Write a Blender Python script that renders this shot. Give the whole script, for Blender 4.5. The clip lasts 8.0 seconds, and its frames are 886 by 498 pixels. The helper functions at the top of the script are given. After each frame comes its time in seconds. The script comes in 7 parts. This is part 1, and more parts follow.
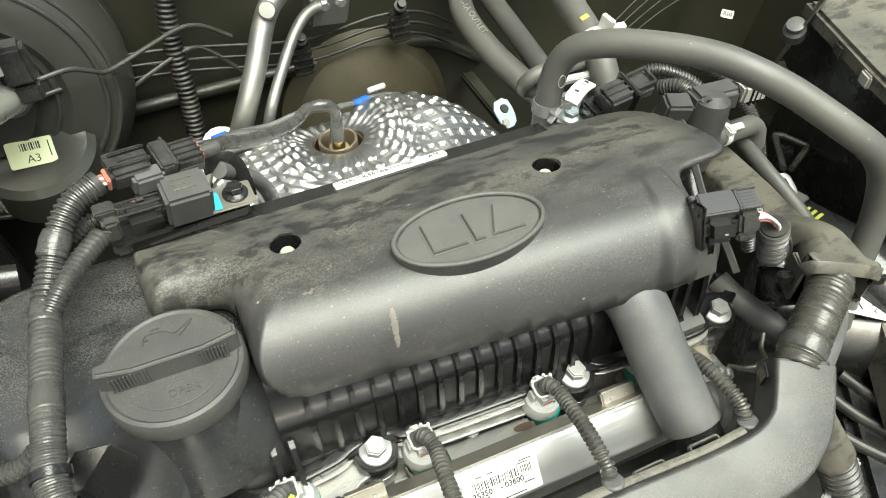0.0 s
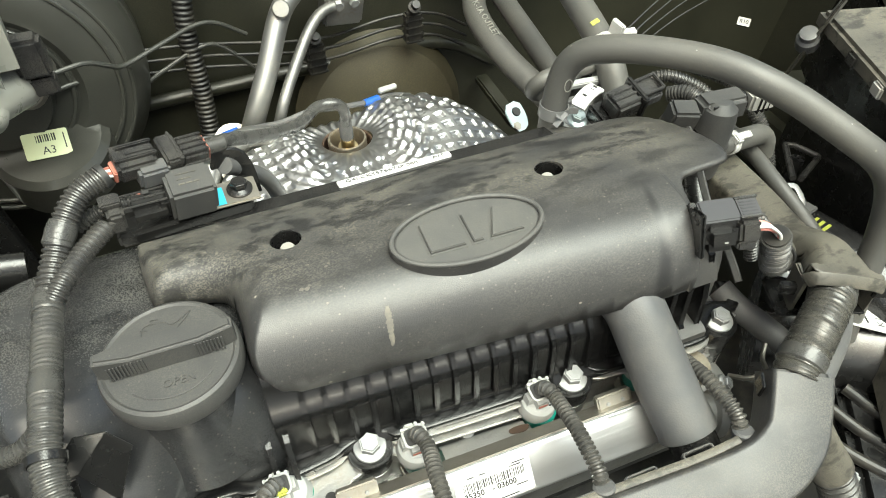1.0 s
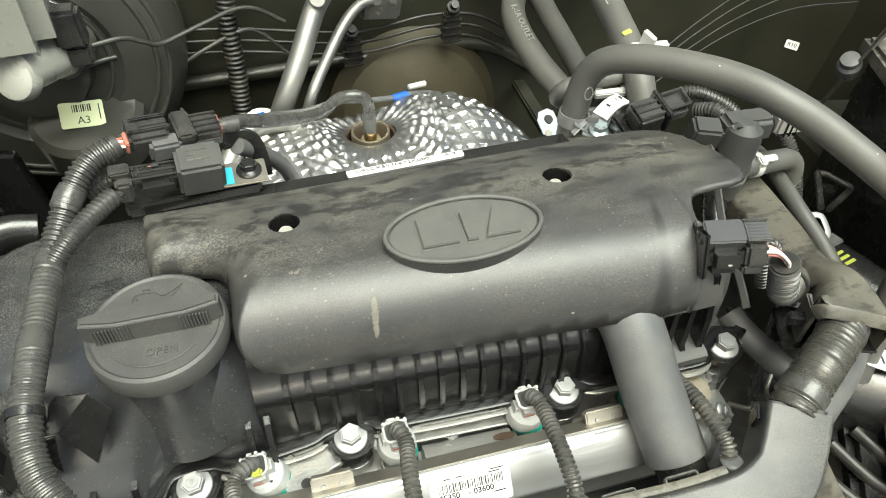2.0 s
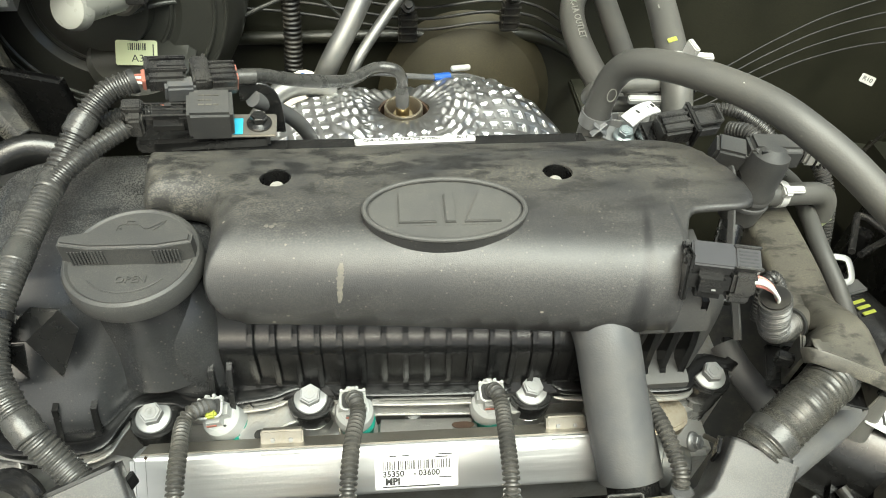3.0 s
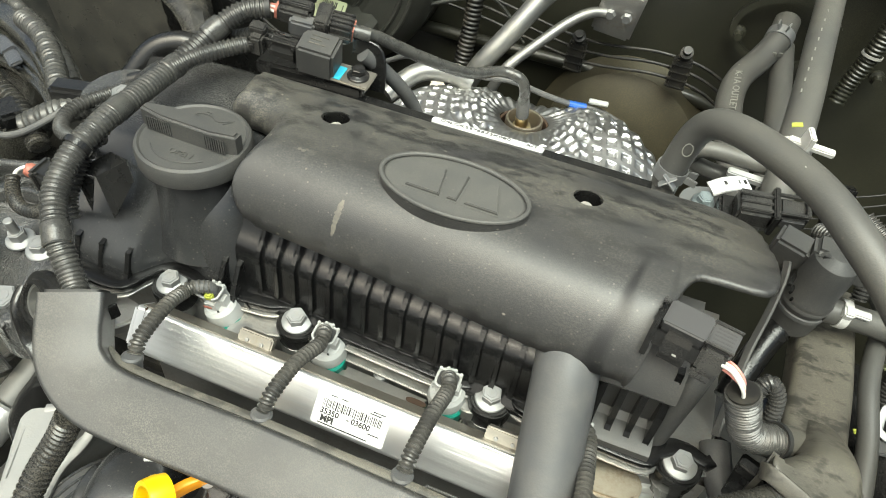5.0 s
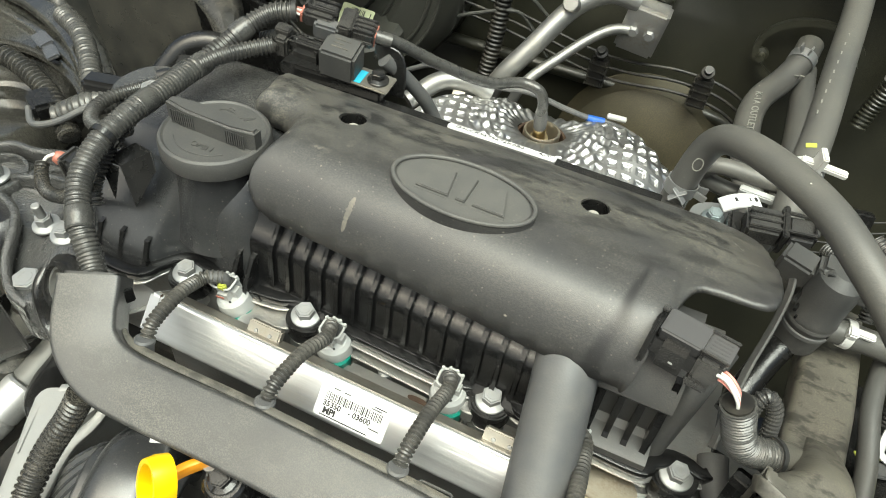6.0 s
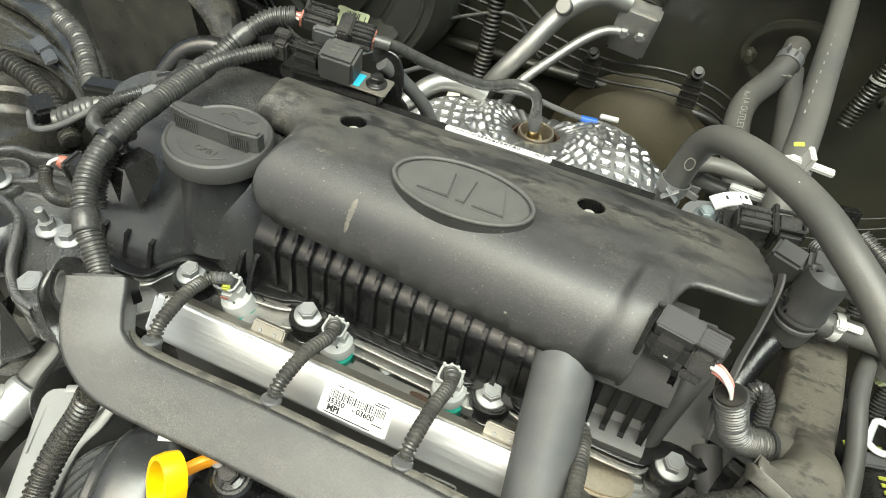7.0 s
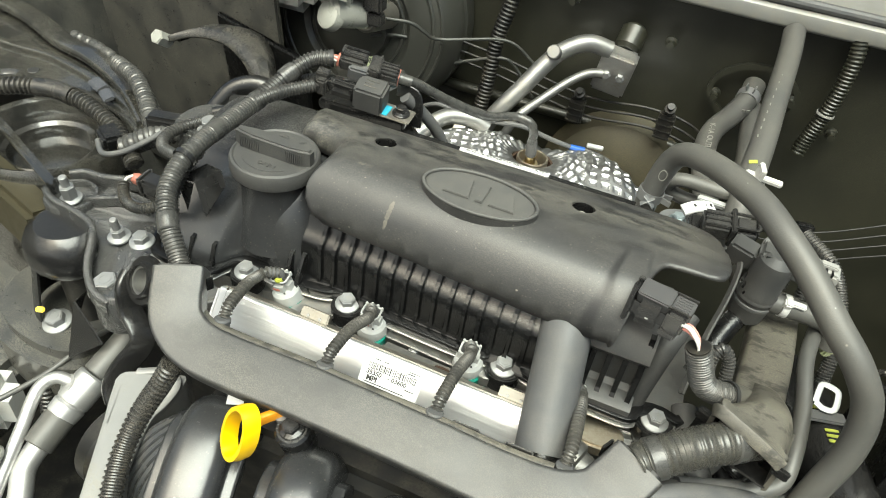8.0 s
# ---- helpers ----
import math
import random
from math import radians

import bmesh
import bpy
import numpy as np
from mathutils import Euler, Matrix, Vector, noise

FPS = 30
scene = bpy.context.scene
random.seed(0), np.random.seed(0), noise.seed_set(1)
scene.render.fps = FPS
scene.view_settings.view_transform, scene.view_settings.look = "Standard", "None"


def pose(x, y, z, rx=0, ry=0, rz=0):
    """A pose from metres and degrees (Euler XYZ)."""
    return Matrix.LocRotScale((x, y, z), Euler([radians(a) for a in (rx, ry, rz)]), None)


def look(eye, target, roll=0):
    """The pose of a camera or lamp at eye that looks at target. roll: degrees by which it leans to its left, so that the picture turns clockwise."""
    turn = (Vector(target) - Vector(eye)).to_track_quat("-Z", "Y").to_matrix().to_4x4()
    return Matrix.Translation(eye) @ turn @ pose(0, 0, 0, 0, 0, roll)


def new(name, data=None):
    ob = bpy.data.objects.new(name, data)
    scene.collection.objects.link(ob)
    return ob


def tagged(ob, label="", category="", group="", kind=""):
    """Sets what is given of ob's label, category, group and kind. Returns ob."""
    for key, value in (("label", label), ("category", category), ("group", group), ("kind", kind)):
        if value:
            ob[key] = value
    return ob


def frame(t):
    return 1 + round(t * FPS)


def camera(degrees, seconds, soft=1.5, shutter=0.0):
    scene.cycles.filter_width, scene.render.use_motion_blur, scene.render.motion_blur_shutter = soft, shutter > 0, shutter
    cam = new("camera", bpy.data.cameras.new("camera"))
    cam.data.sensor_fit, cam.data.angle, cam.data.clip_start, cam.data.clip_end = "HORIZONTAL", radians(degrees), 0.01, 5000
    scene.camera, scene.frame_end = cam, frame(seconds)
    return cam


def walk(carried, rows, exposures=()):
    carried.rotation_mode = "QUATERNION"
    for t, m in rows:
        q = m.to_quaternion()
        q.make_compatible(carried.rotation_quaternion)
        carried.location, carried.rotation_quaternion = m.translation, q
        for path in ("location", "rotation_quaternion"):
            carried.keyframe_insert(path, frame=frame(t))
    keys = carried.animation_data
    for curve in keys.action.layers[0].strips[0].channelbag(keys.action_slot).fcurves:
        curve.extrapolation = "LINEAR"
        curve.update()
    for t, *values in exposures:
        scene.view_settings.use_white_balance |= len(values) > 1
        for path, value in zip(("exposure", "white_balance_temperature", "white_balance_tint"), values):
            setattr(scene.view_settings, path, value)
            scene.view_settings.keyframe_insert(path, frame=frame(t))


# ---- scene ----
cam = camera(64.8, 8.0, soft=1.0)
PATH = [
    (0, (-0.104, -0.186, 0.37), (0.441, 1.046, -1.108), -0.3),
    (0.5, (-0.102, -0.189, 0.371), (0.419, 1.054, -1.107), -0.5),
    (1, (-0.095, -0.192, 0.371), (0.405, 1.064, -1.104), -0.3),
    (1.5, (-0.085, -0.196, 0.37), (0.357, 1.086, -1.1), 0.1),
    (2.8, (-0.035, -0.211, 0.361), (0.211, 1.123, -1.109), 3.1),
    (3, (-0.023, -0.213, 0.361), (0.166, 1.111, -1.127), 3.8),
    (3.5, (0.008, -0.216, 0.357), (0.067, 1.12, -1.129), 5.2),
    (4, (0.036, -0.22, 0.357), (-0.058, 1.118, -1.126), 5.3),
    (4.5, (0.061, -0.223, 0.357), (-0.168, 1.138, -1.09), 6.4),
    (5, (0.089, -0.233, 0.353), (-0.283, 1.103, -1.089), 7.3),
    (5.2, (0.096, -0.234, 0.352), (-0.335, 1.103, -1.071), 7.1),
    (6.5, (0.102, -0.243, 0.356), (-0.34, 1.096, -1.063), 8.2),
    (7, (0.099, -0.249, 0.361), (-0.324, 1.097, -1.056), 8.1),
    (7.5, (0.102, -0.285, 0.38), (-0.334, 1.109, -0.986), 7.5),
    (8, (0.108, -0.343, 0.394), (-0.323, 1.103, -0.919), 8.3),
]
EXPOSURES = [(0.0, 1.13, 6500, -5), (2.0, 1.06, 6500, -5), (3.5, 0.92, 6500, -5), (6.0, 0.86, 6500, -5), (8.0, 0.90, 6500, -5)]
walk(cam, [(t, look(eye, target, roll)) for t, eye, target, roll in PATH], EXPOSURES)

# ---- world and light ----
world = bpy.data.worlds.new("sky_world")
scene.world = world
world.use_nodes = True
wn = world.node_tree.nodes
sky = wn.new("ShaderNodeTexSky")
sky.sky_type = "NISHITA"
sky.sun_disc = False
sky.sun_elevation = radians(58)
sky.sun_rotation = radians(200)
sky.dust_density = 8.0
sky.air_density = 0.7
sky.ozone_density = 0.3
world.node_tree.links.new(sky.outputs["Color"], wn["Background"].inputs["Color"])
wn["Background"].inputs["Strength"].default_value = 0.11

sun_data = bpy.data.lights.new("sun", "SUN")
sun_data.energy = 4.2
sun_data.angle = radians(46)
sun_data.color = (1.0, 0.97, 0.92)
sun = new("sun", sun_data)
sun.matrix_world = look((0.50, -0.75, 2.3), (0, 0.05, 0))


# ---- materials ----
def material(name, color, rough=0.5, metal=0.0, grain=0.0, grain_scale=900.0, dirt=0.0, dirt_color=(0.30, 0.265, 0.19),
             dirt_scale=60.0, vary=0.15, coat=0.0, stretch=(1, 1, 1), spec=0.5, wear=0.0, rough_vary=0.12, relief=0.0006, fine_scale=None, across=None, wipes=(), stain=0.0, specks=0.0):
    m = bpy.data.materials.new(name)
    m.use_nodes = True
    nodes, links = m.node_tree.nodes, m.node_tree.links
    b = nodes["Principled BSDF"]
    co = nodes.new("ShaderNodeTexCoord")
    mp = nodes.new("ShaderNodeMapping")
    mp.inputs["Scale"].default_value = stretch
    links.new(co.outputs["Object"], mp.inputs["Vector"])

    def noise_node(scale, detail=4.0):
        n = nodes.new("ShaderNodeTexNoise")
        n.inputs["Scale"].default_value = scale
        n.inputs["Detail"].default_value = detail
        links.new(mp.outputs["Vector"], n.inputs["Vector"])
        return n

    def ramp(src, lo, hi):
        r = nodes.new("ShaderNodeMapRange")
        r.inputs["From Min"].default_value, r.inputs["From Max"].default_value = lo, hi
        links.new(src, r.inputs["Value"])
        return r.outputs["Result"]

    broad = noise_node(35.0)
    mix = nodes.new("ShaderNodeMixRGB")
    mix.inputs["Color1"].default_value = (*[c * (1 - vary) for c in color], 1)
    mix.inputs["Color2"].default_value = (*[min(1, c * (1 + vary)) for c in color], 1)
    links.new(broad.outputs["Fac"], mix.inputs["Fac"])
    out = mix.outputs["Color"]
    rr = nodes.new("ShaderNodeMapRange")
    rr.inputs["To Min"].default_value, rr.inputs["To Max"].default_value = max(0.02, rough - rough_vary), min(1, rough + rough_vary)
    links.new(noise_node(90.0).outputs["Fac"], rr.inputs["Value"])
    rough_socket = rr.outputs["Result"]
    if dirt:
        dn = noise_node(dirt_scale, 8.0)
        fine = noise_node(fine_scale or dirt_scale * 9, 6.0)
        mul = nodes.new("ShaderNodeMath")
        mul.operation = "MULTIPLY"
        links.new(ramp(dn.outputs["Fac"], *((0.30, 0.60) if fine_scale else (0.42, 0.68))), mul.inputs[0])
        links.new(ramp(fine.outputs["Fac"], *((0.42, 0.62) if fine_scale else (0.30, 0.62))), mul.inputs[1])
        amount = nodes.new("ShaderNodeMath")
        amount.operation = "MULTIPLY"
        amount.inputs[1].default_value = dirt
        dust = mul.outputs[0]
        if across:
            # dust lies thicker away from the wiped front edge
            sep = nodes.new("ShaderNodeSeparateXYZ")
            links.new(co.outputs["Object"], sep.inputs[0])
            sm = nodes.new("ShaderNodeMapRange")
            sm.interpolation_type = "SMOOTHSTEP"
            sm.inputs["From Min"].default_value, sm.inputs["From Max"].default_value = across
            sm.inputs["To Min"].default_value = 0.22
            links.new(sep.outputs["Y"], sm.inputs["Value"])
            am = nodes.new("ShaderNodeMath")
            am.operation = "MULTIPLY"
            links.new(sm.outputs["Result"], am.inputs[0])
            links.new(dust, am.inputs[1])
            dust = am.outputs[0]
        for wx, wy, wa, rx, ry in wipes:
            # places where the dust has been rubbed off
            wmap = nodes.new("ShaderNodeMapping")
            wmap.vector_type = "TEXTURE"
            wmap.inputs["Location"].default_value = (wx, wy, 0.09)
            wmap.inputs["Rotation"].default_value = (0, 0, radians(wa))
            wmap.inputs["Scale"].default_value = (rx, ry, 1)
            links.new(co.outputs["Object"], wmap.inputs["Vector"])
            ln = nodes.new("ShaderNodeVectorMath")
            ln.operation = "LENGTH"
            links.new(wmap.outputs["Vector"], ln.inputs[0])
            edge = nodes.new("ShaderNodeMath")
            edge.inputs[1].default_value = 0.0
            links.new(ln.outputs["Value"], edge.inputs[0])
            ed = nodes.new("ShaderNodeMath")
            ed.operation = "MULTIPLY_ADD"
            ed.inputs[1].default_value = 1.1
            links.new(broad.outputs["Fac"], ed.inputs[0])
            links.new(edge.outputs[0], ed.inputs[2])
            keep = ramp(ed.outputs[0], 1.0, 1.6)
            wk = nodes.new("ShaderNodeMath")
            wk.operation = "MULTIPLY"
            links.new(dust, wk.inputs[0])
            links.new(keep, wk.inputs[1])
            dust = wk.outputs[0]
            dk = nodes.new("ShaderNodeMixRGB")
            dk.inputs["Color1"].default_value = (*[c * 0.6 for c in color], 1)
            links.new(keep, dk.inputs["Fac"])
            links.new(out, dk.inputs["Color2"])
            out = dk.outputs["Color"]
        links.new(dust, amount.inputs[0])
        dm = nodes.new("ShaderNodeMixRGB")
        dm.inputs["Color2"].default_value = (*dirt_color, 1)
        links.new(amount.outputs[0], dm.inputs["Fac"])
        links.new(out, dm.inputs["Color1"])
        out = dm.outputs["Color"]
        rm = nodes.new("ShaderNodeMixRGB")
        rm.inputs["Color2"].default_value = (0.8, 0.8, 0.8, 1)
        links.new(amount.outputs[0], rm.inputs["Fac"])
        links.new(rough_socket, rm.inputs["Color1"])
        rough_socket = rm.outputs["Color"]
    if stain:
        # dark greasy blotches, drawn out along the thing
        smap = nodes.new("ShaderNodeMapping")
        smap.inputs["Scale"].default_value = (0.55, 1.0, 1.0)
        links.new(co.outputs["Object"], smap.inputs["Vector"])
        sn = nodes.new("ShaderNodeTexNoise")
        sn.inputs["Scale"].default_value, sn.inputs["Detail"].default_value, sn.inputs["Roughness"].default_value = 85.0, 9.0, 0.68
        links.new(smap.outputs["Vector"], sn.inputs["Vector"])
        stain_out = ramp(sn.outputs["Fac"], 0.50, 0.58)
        if across:
            ss = nodes.new("ShaderNodeMath")
            ss.operation = "MULTIPLY"
            links.new(sm.outputs["Result"], ss.inputs[0])
            links.new(stain_out, ss.inputs[1])
            stain_out = ss.outputs[0]
        sf = nodes.new("ShaderNodeMath")
        sf.operation = "MULTIPLY"
        sf.inputs[1].default_value = stain
        links.new(stain_out, sf.inputs[0])
        sx = nodes.new("ShaderNodeMixRGB")
        sx.inputs["Color2"].default_value = (*[c * 0.35 for c in color], 1)
        links.new(sf.outputs[0], sx.inputs["Fac"])
        links.new(out, sx.inputs["Color1"])
        out = sx.outputs["Color"]
    if specks:
        # fine pale grit
        pv = nodes.new("ShaderNodeTexVoronoi")
        pv.inputs["Scale"].default_value = 420.0
        links.new(co.outputs["Object"], pv.inputs["Vector"])
        pick = nodes.new("ShaderNodeMath")
        pick.operation = "MULTIPLY"
        links.new(ramp(pv.outputs["Color"], 0.62, 0.95), pick.inputs[0])
        links.new(ramp(pv.outputs["Distance"], 0.30, 0.12), pick.inputs[1])
        pf = nodes.new("ShaderNodeMath")
        pf.operation = "MULTIPLY"
        pf.inputs[1].default_value = specks
        links.new(pick.outputs[0], pf.inputs[0])
        px_ = nodes.new("ShaderNodeMixRGB")
        px_.inputs["Color2"].default_value = (0.20, 0.185, 0.15, 1)
        links.new(pf.outputs[0], px_.inputs["Fac"])
        links.new(out, px_.inputs["Color1"])
        out = px_.outputs["Color"]
    if wear:
        vn = nodes.new("ShaderNodeTexVoronoi")
        vn.inputs["Scale"].default_value = 105.0
        links.new(mp.outputs["Vector"], vn.inputs["Vector"])
        chosen = nodes.new("ShaderNodeMath")
        chosen.operation = "MULTIPLY"
        links.new(ramp(vn.outputs["Color"], 0.74, 0.84), chosen.inputs[0])
        links.new(ramp(vn.outputs["Distance"], 0.10, 0.04), chosen.inputs[1])
        wn_ = chosen.outputs[0]
        wf = nodes.new("ShaderNodeMath")
        wf.operation = "MULTIPLY"
        wf.inputs[1].default_value = wear
        links.new(wn_, wf.inputs[0])
        wm = nodes.new("ShaderNodeMixRGB")
        wm.inputs["Color2"].default_value = (0.42, 0.39, 0.32, 1)
        links.new(wf.outputs[0], wm.inputs["Fac"])
        links.new(out, wm.inputs["Color1"])
        out = wm.outputs["Color"]
    links.new(out, b.inputs["Base Color"])
    links.new(rough_socket, b.inputs["Roughness"])
    b.inputs["Metallic"].default_value = metal
    b.inputs["Specular IOR Level"].default_value = spec
    if coat:
        b.inputs["Coat Weight"].default_value = coat
        b.inputs["Coat Roughness"].default_value = 0.06
    if grain:
        bump = nodes.new("ShaderNodeBump")
        bump.inputs["Strength"].default_value = grain
        bump.inputs["Distance"].default_value = relief
        links.new(noise_node(grain_scale, 2.0).outputs["Fac"], bump.inputs["Height"])
        links.new(bump.outputs["Normal"], b.inputs["Normal"])
    return m


COVER = material("moulded_cover_plastic", (0.0335, 0.0335, 0.0345), 0.38, grain=0.3, grain_scale=2100, dirt=0.9, dirt_scale=30, fine_scale=1100, stretch=(0.75, 1, 1), dirt_color=(0.135, 0.126, 0.102), wear=0.6, spec=0.5, vary=0.12, rough_vary=0.06,
                 across=(0.02, 0.10), wipes=((0.118, 0.022, 78, 0.030, 0.0035), (0.112, -0.004, 60, 0.010, 0.006), (0.118, 0.108, 10, 0.026, 0.007), (0.095, 0.118, -20, 0.018, 0.006)), relief=0.0004, stain=0.85, specks=0.45)
PLASTIC = material("black_plastic", (0.007, 0.007, 0.007), 0.26, grain=0.15, dirt=0.0, dirt_scale=40, spec=0.6, fine_scale=1600)
WALLMAT = material("black_wall_plastic", (0.006, 0.006, 0.0062), 0.16, grain=0.2, grain_scale=1600, dirt=0.0, dirt_scale=40, fine_scale=1400, dirt_color=(0.144, 0.13, 0.096), spec=0.42)
HOUSING = material("satin_black_plastic", (0.024, 0.0248, 0.0265), 0.2, grain=0.14, grain_scale=1800, dirt=0.4, dirt_scale=30, fine_scale=1200, dirt_color=(0.12, 0.114, 0.096), wear=0.4, across=(0.03, 0.11), rough_vary=0.05, spec=0.6, stain=0.5, specks=0.35)
DUSTY = material("dusty_black_plastic", (0.06, 0.057, 0.049), 0.45, grain=0.2, dirt=0.8, dirt_scale=26, fine_scale=2200, dirt_color=(0.165, 0.15, 0.115), vary=0.35, stain=0.8, specks=0.3)
TRAY = material("grey_black_tray_plastic", (0.027, 0.0275, 0.029), 0.38, grain=0.12, grain_scale=2200, dirt=0.5, dirt_scale=26, fine_scale=1300, dirt_color=(0.14, 0.132, 0.11), wear=0.6, rough_vary=0.08, spec=0.5, specks=0.25, stain=0.3)
CAPMAT = material("oil_cap_plastic", (0.036, 0.0363, 0.037), 0.5, grain=0.2, dirt=0.4, dirt_scale=45, fine_scale=1800, dirt_color=(0.115, 0.11, 0.095), spec=0.42, grain_scale=1800, specks=0.25)
BADGE = material("badge_plastic", (0.058, 0.058, 0.057), 0.58, grain=0.12, dirt=0.35, dirt_scale=60, fine_scale=3600, dirt_color=(0.14, 0.134, 0.115), spec=0.35, specks=0.3)
RUBBER = material("grey_black_rubber", (0.06, 0.062, 0.066), 0.5, grain=0.2, dirt=0.25, dirt_scale=45, fine_scale=3200, dirt_color=(0.288, 0.264, 0.216), spec=0.35)
HOSE = material("epdm_hose_rubber", (0.058, 0.058, 0.056), 0.46, grain=0.15, dirt=0.3, dirt_scale=20, fine_scale=3200, dirt_color=(0.19, 0.175, 0.135), wear=0.4, spec=0.5, specks=0.2)
LEADMAT = material("dusty_lead_conduit", (0.032, 0.0315, 0.03), 0.32, dirt=0.3, dirt_scale=70, fine_scale=1800, dirt_color=(0.22, 0.205, 0.17))
CONDUIT = material("corrugated_conduit_plastic", (0.028, 0.028, 0.028), 0.26, dirt=0.2, dirt_scale=60, fine_scale=1800, dirt_color=(0.2, 0.185, 0.15))
LOOM = material("shiny_black_conduit", (0.0178, 0.0178, 0.0178), 0.24, dirt=0.25, dirt_scale=60, fine_scale=1200, dirt_color=(0.216, 0.192, 0.144))
DUSTYTAPE = material("dusty_shiny_tape", (0.032, 0.0315, 0.029), 0.24, grain=0.2, grain_scale=300, dirt=0.2, dirt_scale=120, dirt_color=(0.2, 0.185, 0.14), fine_scale=1600, relief=0.0006)
TAPE = material("harness_tape_vinyl", (0.038, 0.038, 0.037), 0.27, grain=0.3, grain_scale=350, relief=0.001, dirt=0.18, dirt_scale=90, dirt_color=(0.18, 0.17, 0.14), fine_scale=1600)
BLACKSHINE = material("glossy_black_connector", (0.01, 0.01, 0.0105), 0.20, grain=0.1, dirt=0.07, dirt_scale=50, fine_scale=1500, dirt_color=(0.18, 0.168, 0.132))
CAST = material("cast_aluminium", (0.38, 0.378, 0.37), 0.38, 0.92, grain=0.3, grain_scale=600, dirt=0.45, dirt_scale=45, dirt_color=(0.33, 0.286, 0.198))
RAIL = material("brushed_steel_rail", (0.7353, 0.7424, 0.7493), 0.36, 0.9, grain=0.3, grain_scale=300, stretch=(0.06, 1, 1), dirt=0.15, dirt_color=(0.69, 0.621, 0.506))
RAILTOP = material("tarnished_steel", (0.3, 0.285, 0.255), 0.45, 0.9, grain=0.2, dirt=0.3, dirt_color=(0.24, 0.2, 0.14))
ZINC = material("zinc_plated_steel", (0.27, 0.275, 0.278), 0.50, 0.75, grain=0.12, dirt=0.25, dirt_color=(0.3, 0.28, 0.23))
BLUEZINC = material("blue_zinc_steel", (0.4, 0.46, 0.48), 0.4, 0.9)
PIPE = material("aluminium_pipe", (0.19, 0.19, 0.186), 0.44, 0.8, grain=0.2, dirt=0.45, dirt_color=(0.304, 0.285, 0.228))
ALUPIPE = material("bare_aluminium_pipe", (0.46, 0.46, 0.455), 0.42, 0.8, grain=0.2, dirt=0.3, dirt_color=(0.30, 0.28, 0.23))
SHELLALU = material("pale_cast_housing", (0.27, 0.27, 0.264), 0.5, 0.55, grain=0.3, grain_scale=700, dirt=0.25, dirt_scale=50, dirt_color=(0.30, 0.27, 0.20))
FOIL = material("embossed_foil", (0.58, 0.58, 0.58), 0.34, 1.0, grain=0.15, grain_scale=250, rough_vary=0.08)
CASTIRON = material("rough_black_casting", (0.04, 0.04, 0.039), 0.24, grain=0.9, grain_scale=620, relief=0.0018, vary=0.2, spec=0.5, coat=0.8)
FRAMEPAINT = material("rail_paint_dust_and_sheen", (0.035, 0.035, 0.034), 0.3, coat=0.4, dirt=0.6, dirt_scale=30, fine_scale=900, dirt_color=(0.17, 0.16, 0.13))
BOOSTERPAINT = material("booster_lacquer", (0.028, 0.0285, 0.025), 0.34, coat=0.5, dirt=0.25, dirt_scale=14, fine_scale=900, dirt_color=(0.07, 0.067, 0.05))
SHADEPIPE = material("shaded_brake_pipe", (0.03, 0.031, 0.028), 0.38, dirt=0.2, dirt_color=(0.10, 0.095, 0.075))
PAINT = material("black_body_paint", (0.013, 0.013, 0.0125), 0.16, coat=1.0, dirt=0.35, dirt_scale=18, dirt_color=(0.162, 0.15, 0.116), fine_scale=1800)
FIREWALL = material("firewall_paint_haze_tint", (0.012, 0.0124, 0.0085), 0.36, coat=0.15, dirt=0.3, dirt_scale=12, dirt_color=(0.075, 0.071, 0.045), fine_scale=1200)
BONNETPAINT = material("pale_bonnet_reflector", (0.34, 0.34, 0.333), 0.35, coat=0.5, dirt=0.2, dirt_scale=12, dirt_color=(0.25, 0.235, 0.20))
GREEN = material("teal_plastic", (0.006, 0.15, 0.11), 0.4)
LIGHTGREY = material("grey_nylon", (0.31, 0.318, 0.315), 0.42, grain=0.1, dirt=0.3)
MIDGREY = material("dusty_grey_nylon", (0.2304, 0.2304, 0.2208), 0.5, dirt=0.4)
WHITE = material("white_nylon", (0.45, 0.45, 0.435), 0.45, dirt=0.3)
PAPER = material("white_label", (0.56, 0.56, 0.555), 0.5, vary=0.06)
CREAM = material("cream_label", (0.4576, 0.4992, 0.3016), 0.5, vary=0.06)
CONNECTOR = material("dusty_connector_nylon", (0.016, 0.016, 0.017), 0.26, grain=0.15, grain_scale=1800, dirt=0.22, dirt_scale=70, fine_scale=2600, dirt_color=(0.16, 0.148, 0.118), spec=0.5)
SLATE = material("slate_grey_nylon", (0.055, 0.058, 0.064), 0.3, grain=0.1, dirt=0.25, dirt_scale=70, fine_scale=2600)
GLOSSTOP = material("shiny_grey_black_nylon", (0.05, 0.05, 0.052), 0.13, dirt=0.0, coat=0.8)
INKBLACK = material("ink_and_hollow_shade_black", (0.0149, 0.0149, 0.0149), 0.6)
MARKS = material("pale_hose_print", (0.2, 0.2, 0.18), 0.6)
LIME = material("lime_print", (0.288, 0.312, 0.048), 0.5)
SCUFF = material("scuff_mark", (0.085, 0.081, 0.072), 0.7, dirt=0.3)
YELLOW = material("yellow_handle_plastic", (0.85, 0.52, 0.004), 0.35, vary=0.05)
ORANGE = material("orange_stem_plastic", (0.75, 0.30, 0.015), 0.4, vary=0.08)
BLUE = material("blue_tape", (0.01, 0.07, 0.32), 0.4)
